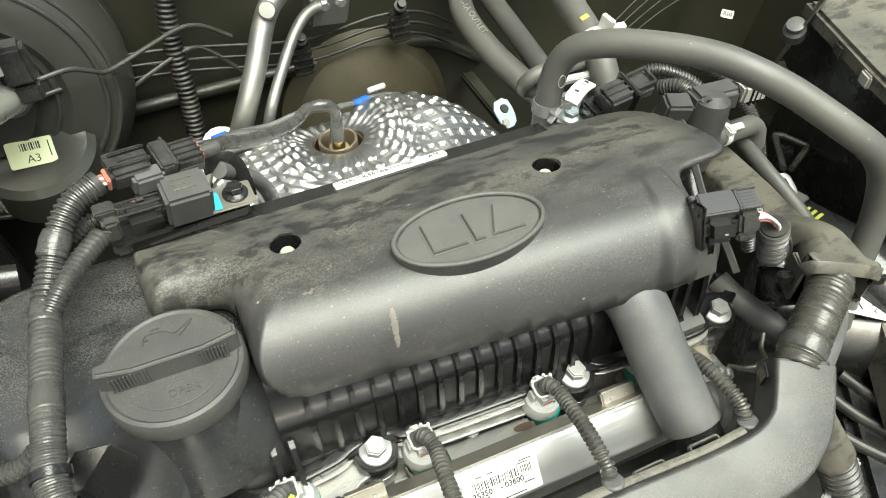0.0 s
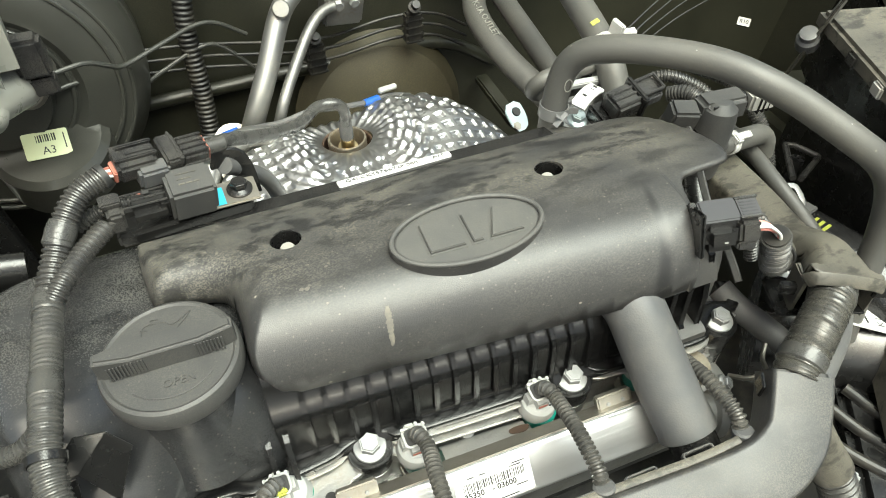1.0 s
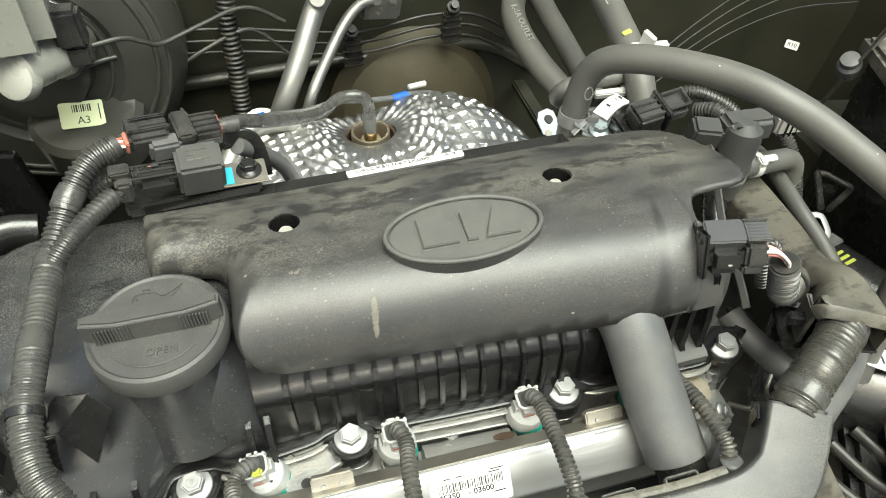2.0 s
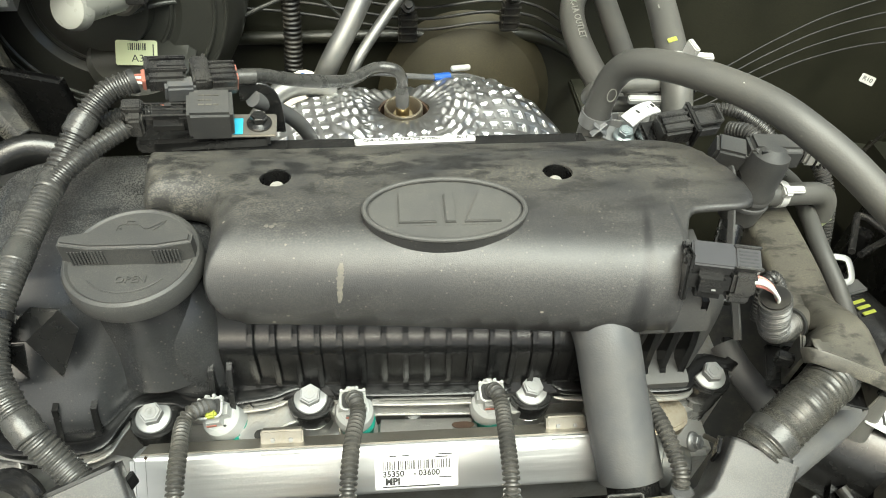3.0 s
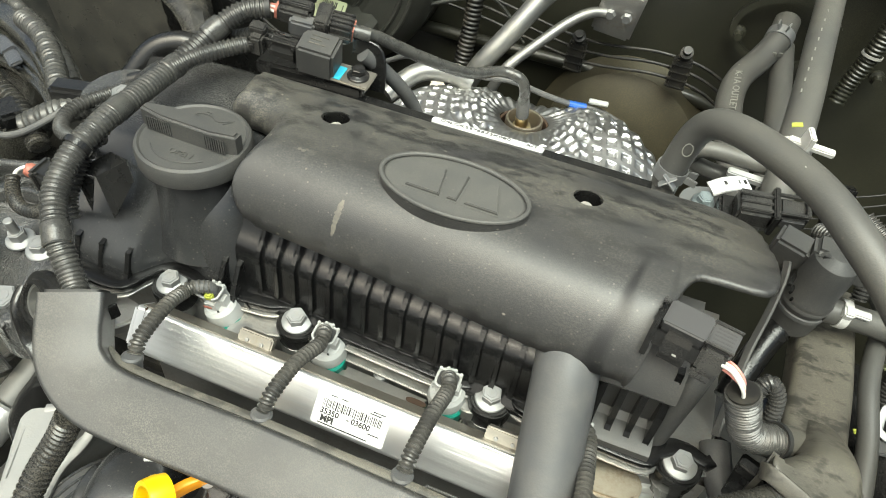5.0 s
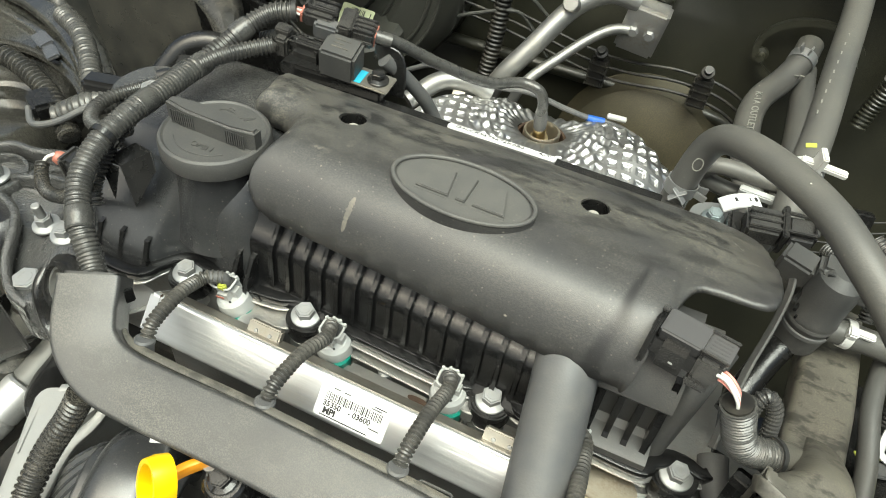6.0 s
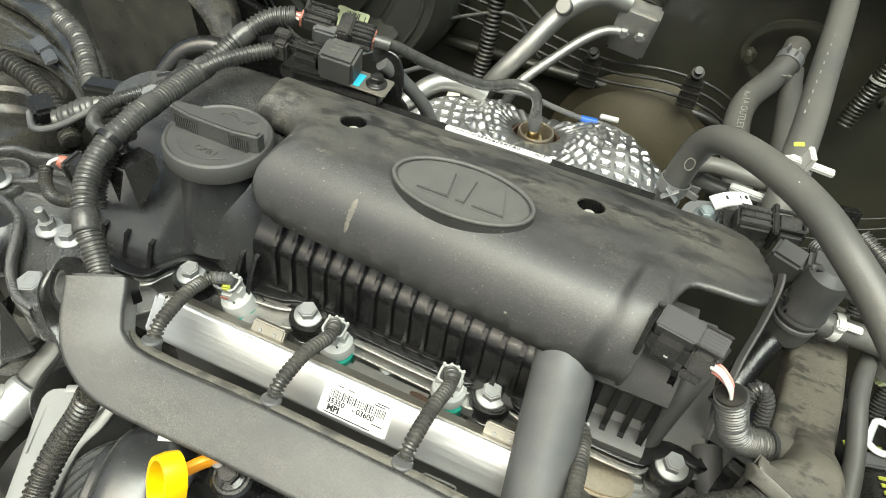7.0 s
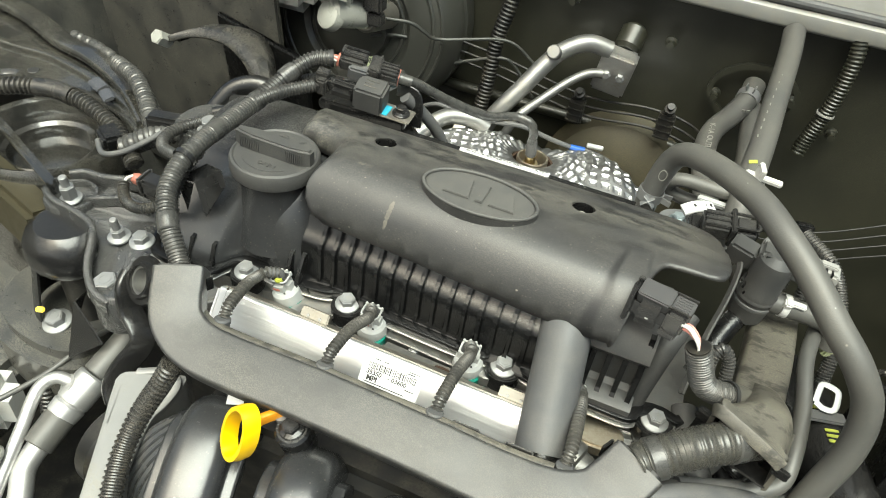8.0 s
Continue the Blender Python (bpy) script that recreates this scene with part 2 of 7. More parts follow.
CYAN = material("cyan_paint_mark", (0.04, 0.34, 0.48), 0.5)
REDWIRE = material("red_wire", (0.5, 0.2, 0.17), 0.4)
WHITEWIRE = material("white_wire", (0.5, 0.5, 0.47), 0.4)
SEAL = material("orange_seal", (0.3, 0.11, 0.08), 0.5)
BRASS = material("brass_sensor", (0.52, 0.43, 0.26), 0.32, 1.0)
RUST = material("rusty_bore", (0.0528, 0.0336, 0.024), 0.5, 0.4, dirt=0.5, dirt_color=(0.144, 0.0864, 0.048))
TUNNEL = material("stained_tunnel_shield", (0.0312, 0.0276, 0.0156), 0.5, 0.3, dirt=0.4, dirt_scale=18, dirt_color=(0.101, 0.084, 0.0456), fine_scale=900)
TAN = material("stained_aluminium", (0.40, 0.36, 0.29), 0.45, 1.0, grain=0.15, dirt=0.6, dirt_color=(0.22, 0.15, 0.09))
CLEAR = material("translucent_cap_plastic", (0.24, 0.24, 0.215), 0.3)
DARK = material("void_shade_black", (0.004, 0.004, 0.004), 0.5, dirt=0.1)
ASPHALT = material("asphalt", (0.05, 0.05, 0.05), 0.85, grain=0.5)
SILVERPAINT = material("silver_cowl_panel", (0.2, 0.2, 0.19), 0.42, 0.3, dirt=0.3)


# ---- mesh helpers ----
def V(*a):
    return Vector(a)


def finish(bm, angle=34):
    bmesh.ops.recalc_face_normals(bm, faces=bm.faces)
    for f in bm.faces:
        f.smooth = True
    lim = radians(angle)
    for e in bm.edges:
        if len(e.link_faces) == 2 and e.calc_face_angle(0) > lim:
            e.smooth = False
    return bm


def part(name, bm, mat, parent=None, label="", angle=30):
    finish(bm, angle)
    me = bpy.data.meshes.new(name)
    bm.to_mesh(me)
    bm.free()
    me.materials.append(mat)
    ob = new(name, me)
    if parent is not None:
        ob.parent = parent
        ob.matrix_parent_inverse = parent.matrix_world.inverted() if parent.type == "EMPTY" else Matrix.Identity(4)
    if label:
        tagged(ob, label)
    return ob


def thing(name, label, category, at=(0, 0, 0), group="", kind=""):
    ob = new(name)
    ob.empty_display_size = 0.01
    ob.matrix_world = Matrix.Translation(at)
    return tagged(ob, label, category, group, kind)


def single(name, bm, mat, label, category, group="", kind="", angle=34):
    return tagged(part(name, bm, mat, angle=angle), label, category, group, kind)


def join(*bms):
    out = bms[0]
    for b in bms[1:]:
        me = bpy.data.meshes.new("t")
        b.to_mesh(me)
        out.from_mesh(me)
        bpy.data.meshes.remove(me)
        b.free()
    return out


def box(size, m=None, bevel=0.0, seg=2, taper=1.0):
    bm = bmesh.new()
    bmesh.ops.create_cube(bm, size=1)
    for v in bm.verts:
        k = taper if v.co.z > 0 else 1.0
        v.co = Vector((v.co.x * size[0] * k, v.co.y * size[1] * k, v.co.z * size[2]))
    if bevel:
        bmesh.ops.bevel(bm, geom=bm.edges[:], offset=bevel, segments=seg, affect="EDGES", clamp_overlap=True)
    if m is not None:
        bm.transform(m)
    return bm


def axes(origin, x, y):
    """A frame at origin whose x axis runs along x, and whose y axis lies near y."""
    x = Vector(x).normalized()
    z = x.cross(Vector(y)).normalized()
    y = z.cross(x)
    m = Matrix((x, y, z)).transposed().to_4x4()
    m.translation = Vector(origin)
    return m


def up(origin, z, x=(1, 0, 0)):
    """A frame at origin whose z axis runs along z."""
    z = Vector(z).normalized()
    y = z.cross(Vector(x)).normalized()
    x = y.cross(z)
    m = Matrix((x, y, z)).transposed().to_4x4()
    m.translation = Vector(origin)
    return m


def lathe(profile, m=None, seg=28, closed=False):
    """Turns (radius, height) pairs round z."""
    bm = bmesh.new()
    rings = []
    for r, z in profile:
        rings.append([bm.verts.new((r * math.cos(2 * math.pi * i / seg), r * math.sin(2 * math.pi * i / seg), z)) for i in range(seg)]
                     if r > 1e-6 else [bm.verts.new((0, 0, z))])
    pairs = list(zip(rings, rings[1:])) + ([(rings[-1], rings[0])] if closed else [])
    for a, b in pairs:
        for i in range(seg):
            j = (i + 1) % seg
            if len(a) == 1 and len(b) == 1:
                continue
            if len(a) == 1:
                bm.faces.new((a[0], b[i], b[j]))
            elif len(b) == 1:
                bm.faces.new((a[i], a[j], b[0]))
            else:
                bm.faces.new((a[i], a[j], b[j], b[i]))
    if not closed:
        for ring in (rings[0], rings[-1]):
            if len(ring) > 1:
                bm.faces.new(ring)
    if m is not None:
        bm.transform(m)
    return bm


def rod(p0, p1, r, r1=None, seg=20, bevel=0.0):
    p0, p1 = Vector(p0), Vector(p1)
    n = (p1 - p0).length
    r1 = r if r1 is None else r1
    prof = [(r - bevel, 0), (r, bevel), (r1, n - bevel), (r1 - bevel, n)] if bevel else [(r, 0), (r1, n)]
    z = (p1 - p0).normalized()
    return lathe(prof, up(p0, z, (1, 0, 0) if abs(z.x) < 0.9 else (0, 1, 0)), seg)


def spline(points, step=0.003):
    """A smooth line through the points, in even steps."""
    p = [Vector(q) for q in points]
    p = [p[0] * 2 - p[1], *p, p[-1] * 2 - p[-2]]
    fine = []
    for i in range(1, len(p) - 2):
        a, b, c, d = p[i - 1:i + 3]
        n = max(4, int((c - b).length / step * 2))
        for k in range(n):
            t = k / n
            fine.append(0.5 * (2 * b + (c - a) * t + (2 * a - 5 * b + 4 * c - d) * t * t + (3 * b - a - 3 * c + d) * t ** 3))
    fine.append(p[-2])
    out, left = [fine[0]], step
    for a, b in zip(fine, fine[1:]):
        n = (b - a).length
        while n >= left:
            a = a + (b - a) * (left / n)
            out.append(a.copy())
            n, left = (b - a).length, step
        left -= n
    if (out[-1] - fine[-1]).length > step * 0.3:
        out.append(fine[-1])
    return out


def sweep(line, section, scale=None, normal=(0, 0, 1), cap=True):
    """Carries a closed section of (side, up) pairs along a line."""
    bm = bmesh.new()
    rings, n = [], len(line)
    nrm = Vector(normal)
    for i, p in enumerate(line):
        t = (line[min(i + 1, n - 1)] - line[max(i - 1, 0)]).normalized()
        nrm = (nrm - t * nrm.dot(t)).normalized()
        side = t.cross(nrm)
        k = scale(i, n) if scale else 1.0
        rings.append([bm.verts.new(p + side * (a * k) + nrm * (b * k)) for a, b in section])
    m = len(section)
    for a, b in zip(rings, rings[1:]):
        for i in range(m):
            bm.faces.new((a[i], a[(i + 1) % m], b[(i + 1) % m], b[i]))
    if cap:
        bm.faces.new(rings[0][::-1])
        bm.faces.new(rings[-1])
    return bm


def circle(r, seg=14, squash=1.0):
    return [(r * math.cos(2 * math.pi * i / seg), r * squash * math.sin(2 * math.pi * i / seg)) for i in range(seg)]


def tube(points, r, seg=16, step=0.004, squash=1.0, cap=True, wobble=0.0):
    rng = random.Random(len(points) * 7 + int(r * 1e5))
    return sweep(spline(points, step), circle(r, seg, squash), (lambda i, n: 1 + rng.uniform(-wobble, wobble)) if wobble else None, cap=cap)


def conduit(points, r, pitch=0.0024, depth=0.0010, seg=14, uneven=0.0):
    """A corrugated tube."""
    rng = random.Random(int(r * 1e6))
    k = [1.0, 1.0, 1 - depth / r, 1 - depth / r]
    return sweep(spline(points, pitch / 4), circle(r, seg), lambda i, n: k[i % 4] * (1 + rng.uniform(-uneven, uneven)))


def round_rect(w, h, r, seg=4):
    out = []
    for cx, cy, a0 in ((w / 2 - r, h / 2 - r, 0), (-w / 2 + r, h / 2 - r, 90), (-w / 2 + r, -h / 2 + r, 180), (w / 2 - r, -h / 2 + r, 270)):
        for i in range(seg + 1):
            a = radians(a0 + 90 * i / seg)
            out.append((cx + r * math.cos(a), cy + r * math.sin(a)))
    return out


def chaikin(poly, times=2, closed=True):
    p = [Vector(q) for q in poly]
    for _ in range(times):
        q = []
        n = len(p)
        for i in range(n if closed else n - 1):
            a, b = p[i], p[(i + 1) % n]
            q += [a * 0.75 + b * 0.25, a * 0.25 + b * 0.75]
        if not closed:
            q = [p[0], *q, p[-1]]
        p = q
    return p


def prism(outline, z0, z1, m=None, bevel=0.0, seg=2):
    bm = bmesh.new()
    lo = [bm.verts.new((p[0], p[1], z0)) for p in outline]
    hi = [bm.verts.new((p[0], p[1], z1)) for p in outline]
    n = len(lo)
    top = bm.faces.new(hi)
    bm.faces.new(lo[::-1])
    for i in range(n):
        bm.faces.new((lo[i], lo[(i + 1) % n], hi[(i + 1) % n], hi[i]))
    bmesh.ops.recalc_face_normals(bm, faces=bm.faces)
    if bevel:
        bmesh.ops.bevel(bm, geom=list(top.edges), offset=bevel, segments=seg, affect="EDGES", clamp_overlap=True)
    if m is not None:
        bm.transform(m)
    return bm


def heightfield(poly, height, nx=90, ny=50, skirt=None, dense=()):
    """A shell over a plan outline: height(x, y, distance to the edge, nearest edge point). skirt: the depth to which its rim goes down."""
    P = np.array([(p[0], p[1]) for p in poly])
    Q = np.roll(P, -1, axis=0)
    D = Q - P
    L = (D ** 2).sum(1) + 1e-12

    def near(x, y):
        w = np.array((x, y)) - P
        t = np.clip((w * D).sum(1) / L, 0, 1)
        c = P + D * t[:, None]
        d = np.hypot(c[:, 0] - x, c[:, 1] - y)
        lo_d = float(d.min())
        k = np.exp(-(d - lo_d) / 0.004)
        return lo_d, (c * k[:, None]).sum(0) / k.sum()

    lo, hi = P[:, 0].min() + 1e-5, P[:, 0].max() - 1e-5
    xs = list(np.linspace(lo, hi, nx))
    for a, b, n in dense:
        xs += list(np.linspace(a, b, n))
    e = (hi - lo) / nx
    xs += [lo + e * 0.12, lo + e * 0.4, hi - e * 0.12, hi - e * 0.4]
    xs = sorted(set(round(x, 6) for x in xs))
    xs = [x for i, x in enumerate(xs) if i == 0 or x - xs[i - 1] > 2e-5]
    bm = bmesh.new()
    cols = []
    ylo, yhi = P[:, 1].min(), P[:, 1].max()
    count = int(ny * 1.35)
    levels = [ylo + (yhi - ylo) * j / count for j in range(count + 1)]
    gap = (yhi - ylo) / count * 0.3
    for x in xs:
        ys = []
        for (ax, ay), (bx, by) in zip(P, Q):
            if (ax - x) * (bx - x) <= 0 and abs(ax - bx) > 1e-12:
                ys.append(ay + (by - ay) * (x - ax) / (bx - ax))
        if len(ys) < 2 or max(ys) - min(ys) < 1e-4:
            continue
        y0, y1 = min(ys), max(ys)
        col = {}
        for j, y in enumerate(levels):
            if y0 + gap < y < y1 - gap:
                d, c = near(x, y)
                col[j] = bm.verts.new((x, y, height(x, y, d, c)))
        ends = [bm.verts.new((x, y, height(x, y, 0.0, near(x, y)[1]))) for y in (y0, y1)]
        if col:
            cols.append((col, ends))
    for (a, ea), (b, eb) in zip(cols, cols[1:]):
        both = sorted(set(a) & set(b))
        if not both:
            continue
        for j, k in zip(both, both[1:]):
            bm.faces.new((a[j], b[j], b[k], a[k]))
        for first, side, order in ((both[0], 0, -1), (both[-1], 1, 1)):
            xa = sorted((j for j in a if (j - first) * order > 0), key=lambda j: j * order)
            xb = sorted((j for j in b if (j - first) * order > 0), key=lambda j: j * order)
            if len(xa) > 6:
                bm.faces.new((a[first], eb[side], b[first]))
            elif len(xb) > 6:
                bm.faces.new((a[first], ea[side], b[first]))
            else:
                f = bm.faces.new([a[first], *[a[j] for j in xa], ea[side], eb[side], *[b[j] for j in reversed(xb)], b[first]])
                if len(f.verts) > 4:
                    bmesh.ops.triangulate(bm, faces=[f])
    if skirt is not None:
        rim = [e for e in bm.edges if len(e.link_faces) == 1]
        got = bmesh.ops.extrude_edge_only(bm, edges=rim)["geom"]
        for v in got:
            if isinstance(v, bmesh.types.BMVert):
                v.co.z = min(v.co.z - 0.001, skirt) if not callable(skirt) else skirt(v.co)
    return bm


def solid(ob, thickness, offset=-1):
    s = ob.modifiers.new("thickness", "SOLIDIFY")
    s.thickness, s.offset = thickness, offset
    return ob


def bake(ob):
    """Applies the modifiers."""
    dg = bpy.context.evaluated_depsgraph_get()
    me = bpy.data.meshes.new_from_object(ob.evaluated_get(dg))
    ob.modifiers.clear()
    ob.data = me


def cut(ob, cutters):
    tmp = []
    for c in cutters:
        me = bpy.data.meshes.new("cutter")
        bmesh.ops.recalc_face_normals(c, faces=c.faces)
        c.to_mesh(me)
        c.free()
        o = new("cutter", me)
        tmp.append(o)
        b = ob.modifiers.new("cut", "BOOLEAN")
        b.operation, b.object, b.solver = "DIFFERENCE", o, "EXACT"
    bpy.context.view_layer.update()
    bake(ob)
    for o in tmp:
        bpy.data.objects.remove(o)


def lettering(body, size, m, depth=0.0003, align="CENTER", bold=0.0):
    cu = bpy.data.curves.new("text", "FONT")
    cu.body, cu.size, cu.extrude = body, size, depth / 2
    cu.align_x, cu.align_y = align, "CENTER"
    cu.offset = bold * size
    cu.resolution_u = 3
    ob = new("text", cu)
    bpy.context.view_layer.update()
    me = bpy.data.meshes.new_from_object(ob.evaluated_get(bpy.context.evaluated_depsgraph_get()))
    bpy.data.objects.remove(ob)
    bm = bmesh.new()
    bm.from_mesh(me)
    bpy.data.meshes.remove(me)
    bm.transform(m)
    return bm


def smooth01(a, b, x):
    t = max(0.0, min(1.0, (x - a) / (b - a)))
    return t * t * (3 - 2 * t)


def hexagon(r):
    return [(r * math.cos(math.pi * i / 3), r * math.sin(math.pi * i / 3)) for i in range(6)]


def hex_bolt(name, at, axis, r, h, washer, label, category="bolt", group="", mat=None, spin=0.0, stud=0.0):
    """A flanged hexagon bolt; at is the washer's underside."""
    mat = mat or ZINC
    t = thing(name, label, category, at, group)
    m = up(at, axis) @ pose(0, 0, 0, 0, 0, spin)
    part("washer", lathe([(washer, 0), (washer, 0.0014), (washer - 0.0005, 0.0019), (r * 1.15, 0.0024), (r * 0.9, 0.0030)], m, 32), mat, t, angle=20)
    part("head", join(prism(hexagon(r), 0.0028, h, m, bevel=0.0009, seg=3),
                      lathe([(r * 0.55, h - 0.0004), (r * 0.52, h + 0.0003), (r * 0.42, h + 0.0003), (r * 0.4, h - 0.0006)], m, 20)), mat, t)
    if stud:
        part("stud", rod(m @ V(0, 0, h - 0.001), m @ V(0, 0, h + stud), r * 0.55, bevel=0.0008), mat, t)
    return t


# ---- engine: valve cover ----
valve_cover = thing("valve_cover", "black ribbed plastic valve cover bolted to the cylinder head", "valve cover", (0, 0.07, 0))

LEFT_PLAN = chaikin([(-0.230, -0.014), (-0.200, -0.016), (-0.178, -0.015), (-0.169, 0.000), (-0.160, 0.009), (-0.144, 0.009), (-0.136, 0.004), (-0.118, 0.006), (-0.100, 0.014), (-0.098, 0.158), (-0.225, 0.160), (-0.262, 0.135), (-0.252, 0.05)], 3)


def left_height(x, y, d, c):
    z = float(np.interp(y, [-0.02, -0.012, 0.003, 0.03, 0.05, 0.08, 0.12, 0.16], [0.002, 0.008, 0.025, 0.046, 0.055, 0.061, 0.064, 0.060]))
    z -= 0.022 * smooth01(-0.125, -0.108, x) * smooth01(0.03, -0.005, y)
    r = math.hypot(x + 0.148, y - 0.036)
    z += 0.024 * math.exp(-(r / 0.037) ** 3) * smooth01(-0.010, 0.012, y)
    front = smooth01(0.02, -0.008, c[1])
    w, h = 0.020 - 0.012 * front, 0.034 - 0.028 * front
    k = 1 - min(d / w, 1)
    return z - h * (1 - math.sqrt(max(0, 1 - k * k)))


part("left_body", heightfield(LEFT_PLAN, left_height, 80, 70, skirt=-0.012), HOUSING, valve_cover, "sloping plastic housing under the oil cap")

WALL = [(-0.0030, -0.0080), (-0.0015, -0.0040), (0.0032, -0.0020), (0.0042, 0.0010), (0.0052, 0.0260), (0.0060, 0.0300), (0.0080, 0.0335), (0.0112, 0.0362), (0.0160, 0.0400), (0.0190, 0.0480), (0.025, 0.0560), (0.05, 0.070), (0.13, 0.058), (0.145, 0.0), (0.14, -0.012), (0.02, -0.012)]
line = [V(-0.112 + 0.004 * i, 0, 0) for i in range(58)]
bm = bmesh.new()
rings = [[bm.verts.new((p.x, y + 0.005 - 0.05 * (p.x + 0.1) * (1 if y < 0.1 else 0), z)) for y, z in WALL] for p in line]
for a, b in zip(rings, rings[1:]):
    for i in range(len(WALL)):
        bm.faces.new((a[i], a[(i + 1) % len(WALL)], b[(i + 1) % len(WALL)], b[i]))
bm.faces.new(rings[0])
bm.faces.new(rings[-1][::-1])
part("main_body", bm, WALLMAT, valve_cover, "black ribbed wall", angle=50)


def wall_y(x):
    return 0.005 - 0.05 * (x + 0.1)


# upright ribs on the front wall
RIB = [(0.028, 0.060), (0.0200, 0.0570), (0.0150, 0.0480), (0.0105, 0.0405), (0.0056, 0.0355), (0.0034, 0.0310), (0.0026, 0.0260), (0.0016, 0.0060), (0.0010, 0.0005), (0.028, 0.0005)]


def rib(x, outline, w=0.0025, y0=None):
    m = Matrix(((0, 0, 1, x), (1, 0, 0, wall_y(x) if y0 is None else y0), (0, 1, 0, 0), (0, 0, 0, 1)))
    bm = prism(outline, -w / 2, w / 2, m)
    bmesh.ops.bevel(bm, geom=bm.edges[:], offset=0.0005, segments=2, affect="EDGES", clamp_overlap=True)
    return bm


for i in range(16):
    part("rib", rib(-0.0945 + 0.0122 * i, RIB, 0.0021), WALLMAT, valve_cover)
for x in (0.123, 0.134, 0.145):
    part("rib", rib(x, [(0.012, 0.044), (0.0015, 0.042), (-0.001, 0.0080), (-0.003, 0.0055), (0.012, 0.0055)], 0.0026, 0.0), WALLMAT, valve_cover)
part("rib", rib(0.156, [(0.022, 0.066), (0.006, 0.063), (-0.001, 0.030), (-0.003, 0.0055), (0.012, 0.0055)], 0.0026, 0.0), WALLMAT, valve_cover)
for x in (-0.118, -0.108):
    part("rib", rib(x, [(0.02, 0.024), (0.006, 0.020), (-0.003, 0.006), (-0.006, -0.002), (0.02, -0.002)], 0.0020, 0.0), PLASTIC, valve_cover)
for x in (-0.217, -0.199, -0.179):
    part("rib", rib(x, [(0.02, 0.022), (-0.010, 0.014), (-0.0155, 0.002), (-0.018, -0.003), (0.02, -0.003)], 0.0022, 0.0), PLASTIC, valve_cover)
# right-hand step of the housing
STEP = [(0.05, 0.074), (0.020, 0.072), (0.008, 0.062), (0.001, 0.052), (-0.001, 0.045), (0.002, 0.040), (0.008, 0.036), (0.010, 0.010), (0.006, 0.0065), (-0.006, 0.005), (-0.009, 0.003), (-0.009, -0.009), (0.05, -0.009)]
m = Matrix(((0, 0, 1, 0), (1, 0, 0, 0), (0, 1, 0, 0), (0, 0, 0, 1)))
part("right_step", prism(STEP, 0.112, 0.1600, m), CAPMAT, valve_cover, "stepped wall beside the breather tube")
part("right_end", tube([(0.161, 0.011, -0.006), (0.163, 0.012, 0.020), (0.167, 0.018, 0.048), (0.175, 0.040, 0.066)], 0.0080, 18), CAPMAT, valve_cover)

# flange with bosses round the bolts
BOLTS = [(-0.153, -0.006), (-0.065, 0.0), (0.066, -0.003), (0.179, 0.0)]
lip = [(-0.245, 0.02), (-0.232, -0.012), (-0.205, -0.018), (-0.180, -0.017), (-0.172, -0.004), (-0.164, 0.008), (-0.142, 0.009), (-0.130, 0.005), (-0.09, 0.0085),
       (-0.080, 0.012), (-0.065, 0.0155), (-0.051, 0.0125), (-0.04, 0.0075), (0.042, 0.004), (0.052, 0.008), (0.066, 0.0120), (0.080, 0.007), (0.09, 0.002), (0.155, -0.002), (0.165, 0.006), (0.180, 0.014), (0.195, 0.012), (0.20, 0.03)]
part("flange", sweep(spline([(x, y - 0.0055, -0.0050) for x, y in lip], 0.003), round_rect(0.0085, 0.006, 0.0016, 2)), WALLMAT, valve_cover, "raised sealing lip")
part("gasket_edge", sweep(spline([(x, y - 0.0075, -0.0095) for x, y in lip[1:]], 0.003), round_rect(0.0085, 0.0018, 0.0005, 1)), CAST, valve_cover, "bright edge of the metal gasket")
for x, y in BOLTS:
    part("boss", prism(chaikin([(x - 0.0145, y + 0.017), (x + 0.0145, y + 0.017), (x + 0.0135, y - 0.005), (x + 0.006, y - 0.0125), (x - 0.006, y - 0.0125), (x - 0.0135, y - 0.005)], 2),
                       -0.012, -0.0065, bevel=0.0012), PLASTIC, valve_cover)
    part("grommet", lathe([(0.0132, -0.016), (0.0138, -0.013), (0.0118, -0.0030), (0.0112, -0.0008), (0.0095, 0.0)], up((x, y, -0.0062), (0.02, -0.14, 1)), 32), BLACKSHINE, valve_cover, "black rubber bolt grommet")
for i, (x, y) in enumerate(BOLTS):
    b = hex_bolt("cover_bolt", (x, y, -0.0060), (0.02, -0.14, 1), 0.0063, 0.0084, 0.0098, "zinc-plated flanged hexagon bolt holding the valve cover", group="valve cover bolts", spin=17 * i + 10)
    part("strength_mark", lettering("8", 0.0042, up((x, y, -0.0060), (0.02, -0.14, 1)) @ pose(0, 0, 0.0083), 0.0002, bold=0.0), MIDGREY, b)
    part("spacer", lathe([(0.0105, -0.034), (0.0118, -0.031), (0.0118, -0.022), (0.0105, -0.0215)] if i < 3 else [(0.0095, -0.090), (0.0100, -0.040), (0.0115, -0.030), (0.0115, -0.0165), (0.0100, -0.0160)], Matrix.Translation((x, y, 0)), 24), CAST if i < 3 else PLASTIC, valve_cover)

# neck of the oil filler
CAP = V(-0.148, 0.036, 0.0)
part("filler_neck", lathe([(0.036, 0.010), (0.032, 0.030), (0.029, 0.044), (0.0270, 0.056), (0.0262, 0.078)], Matrix.Translation(CAP), 40), HOUSING, valve_cover)
# pointed bracket that carries the harness


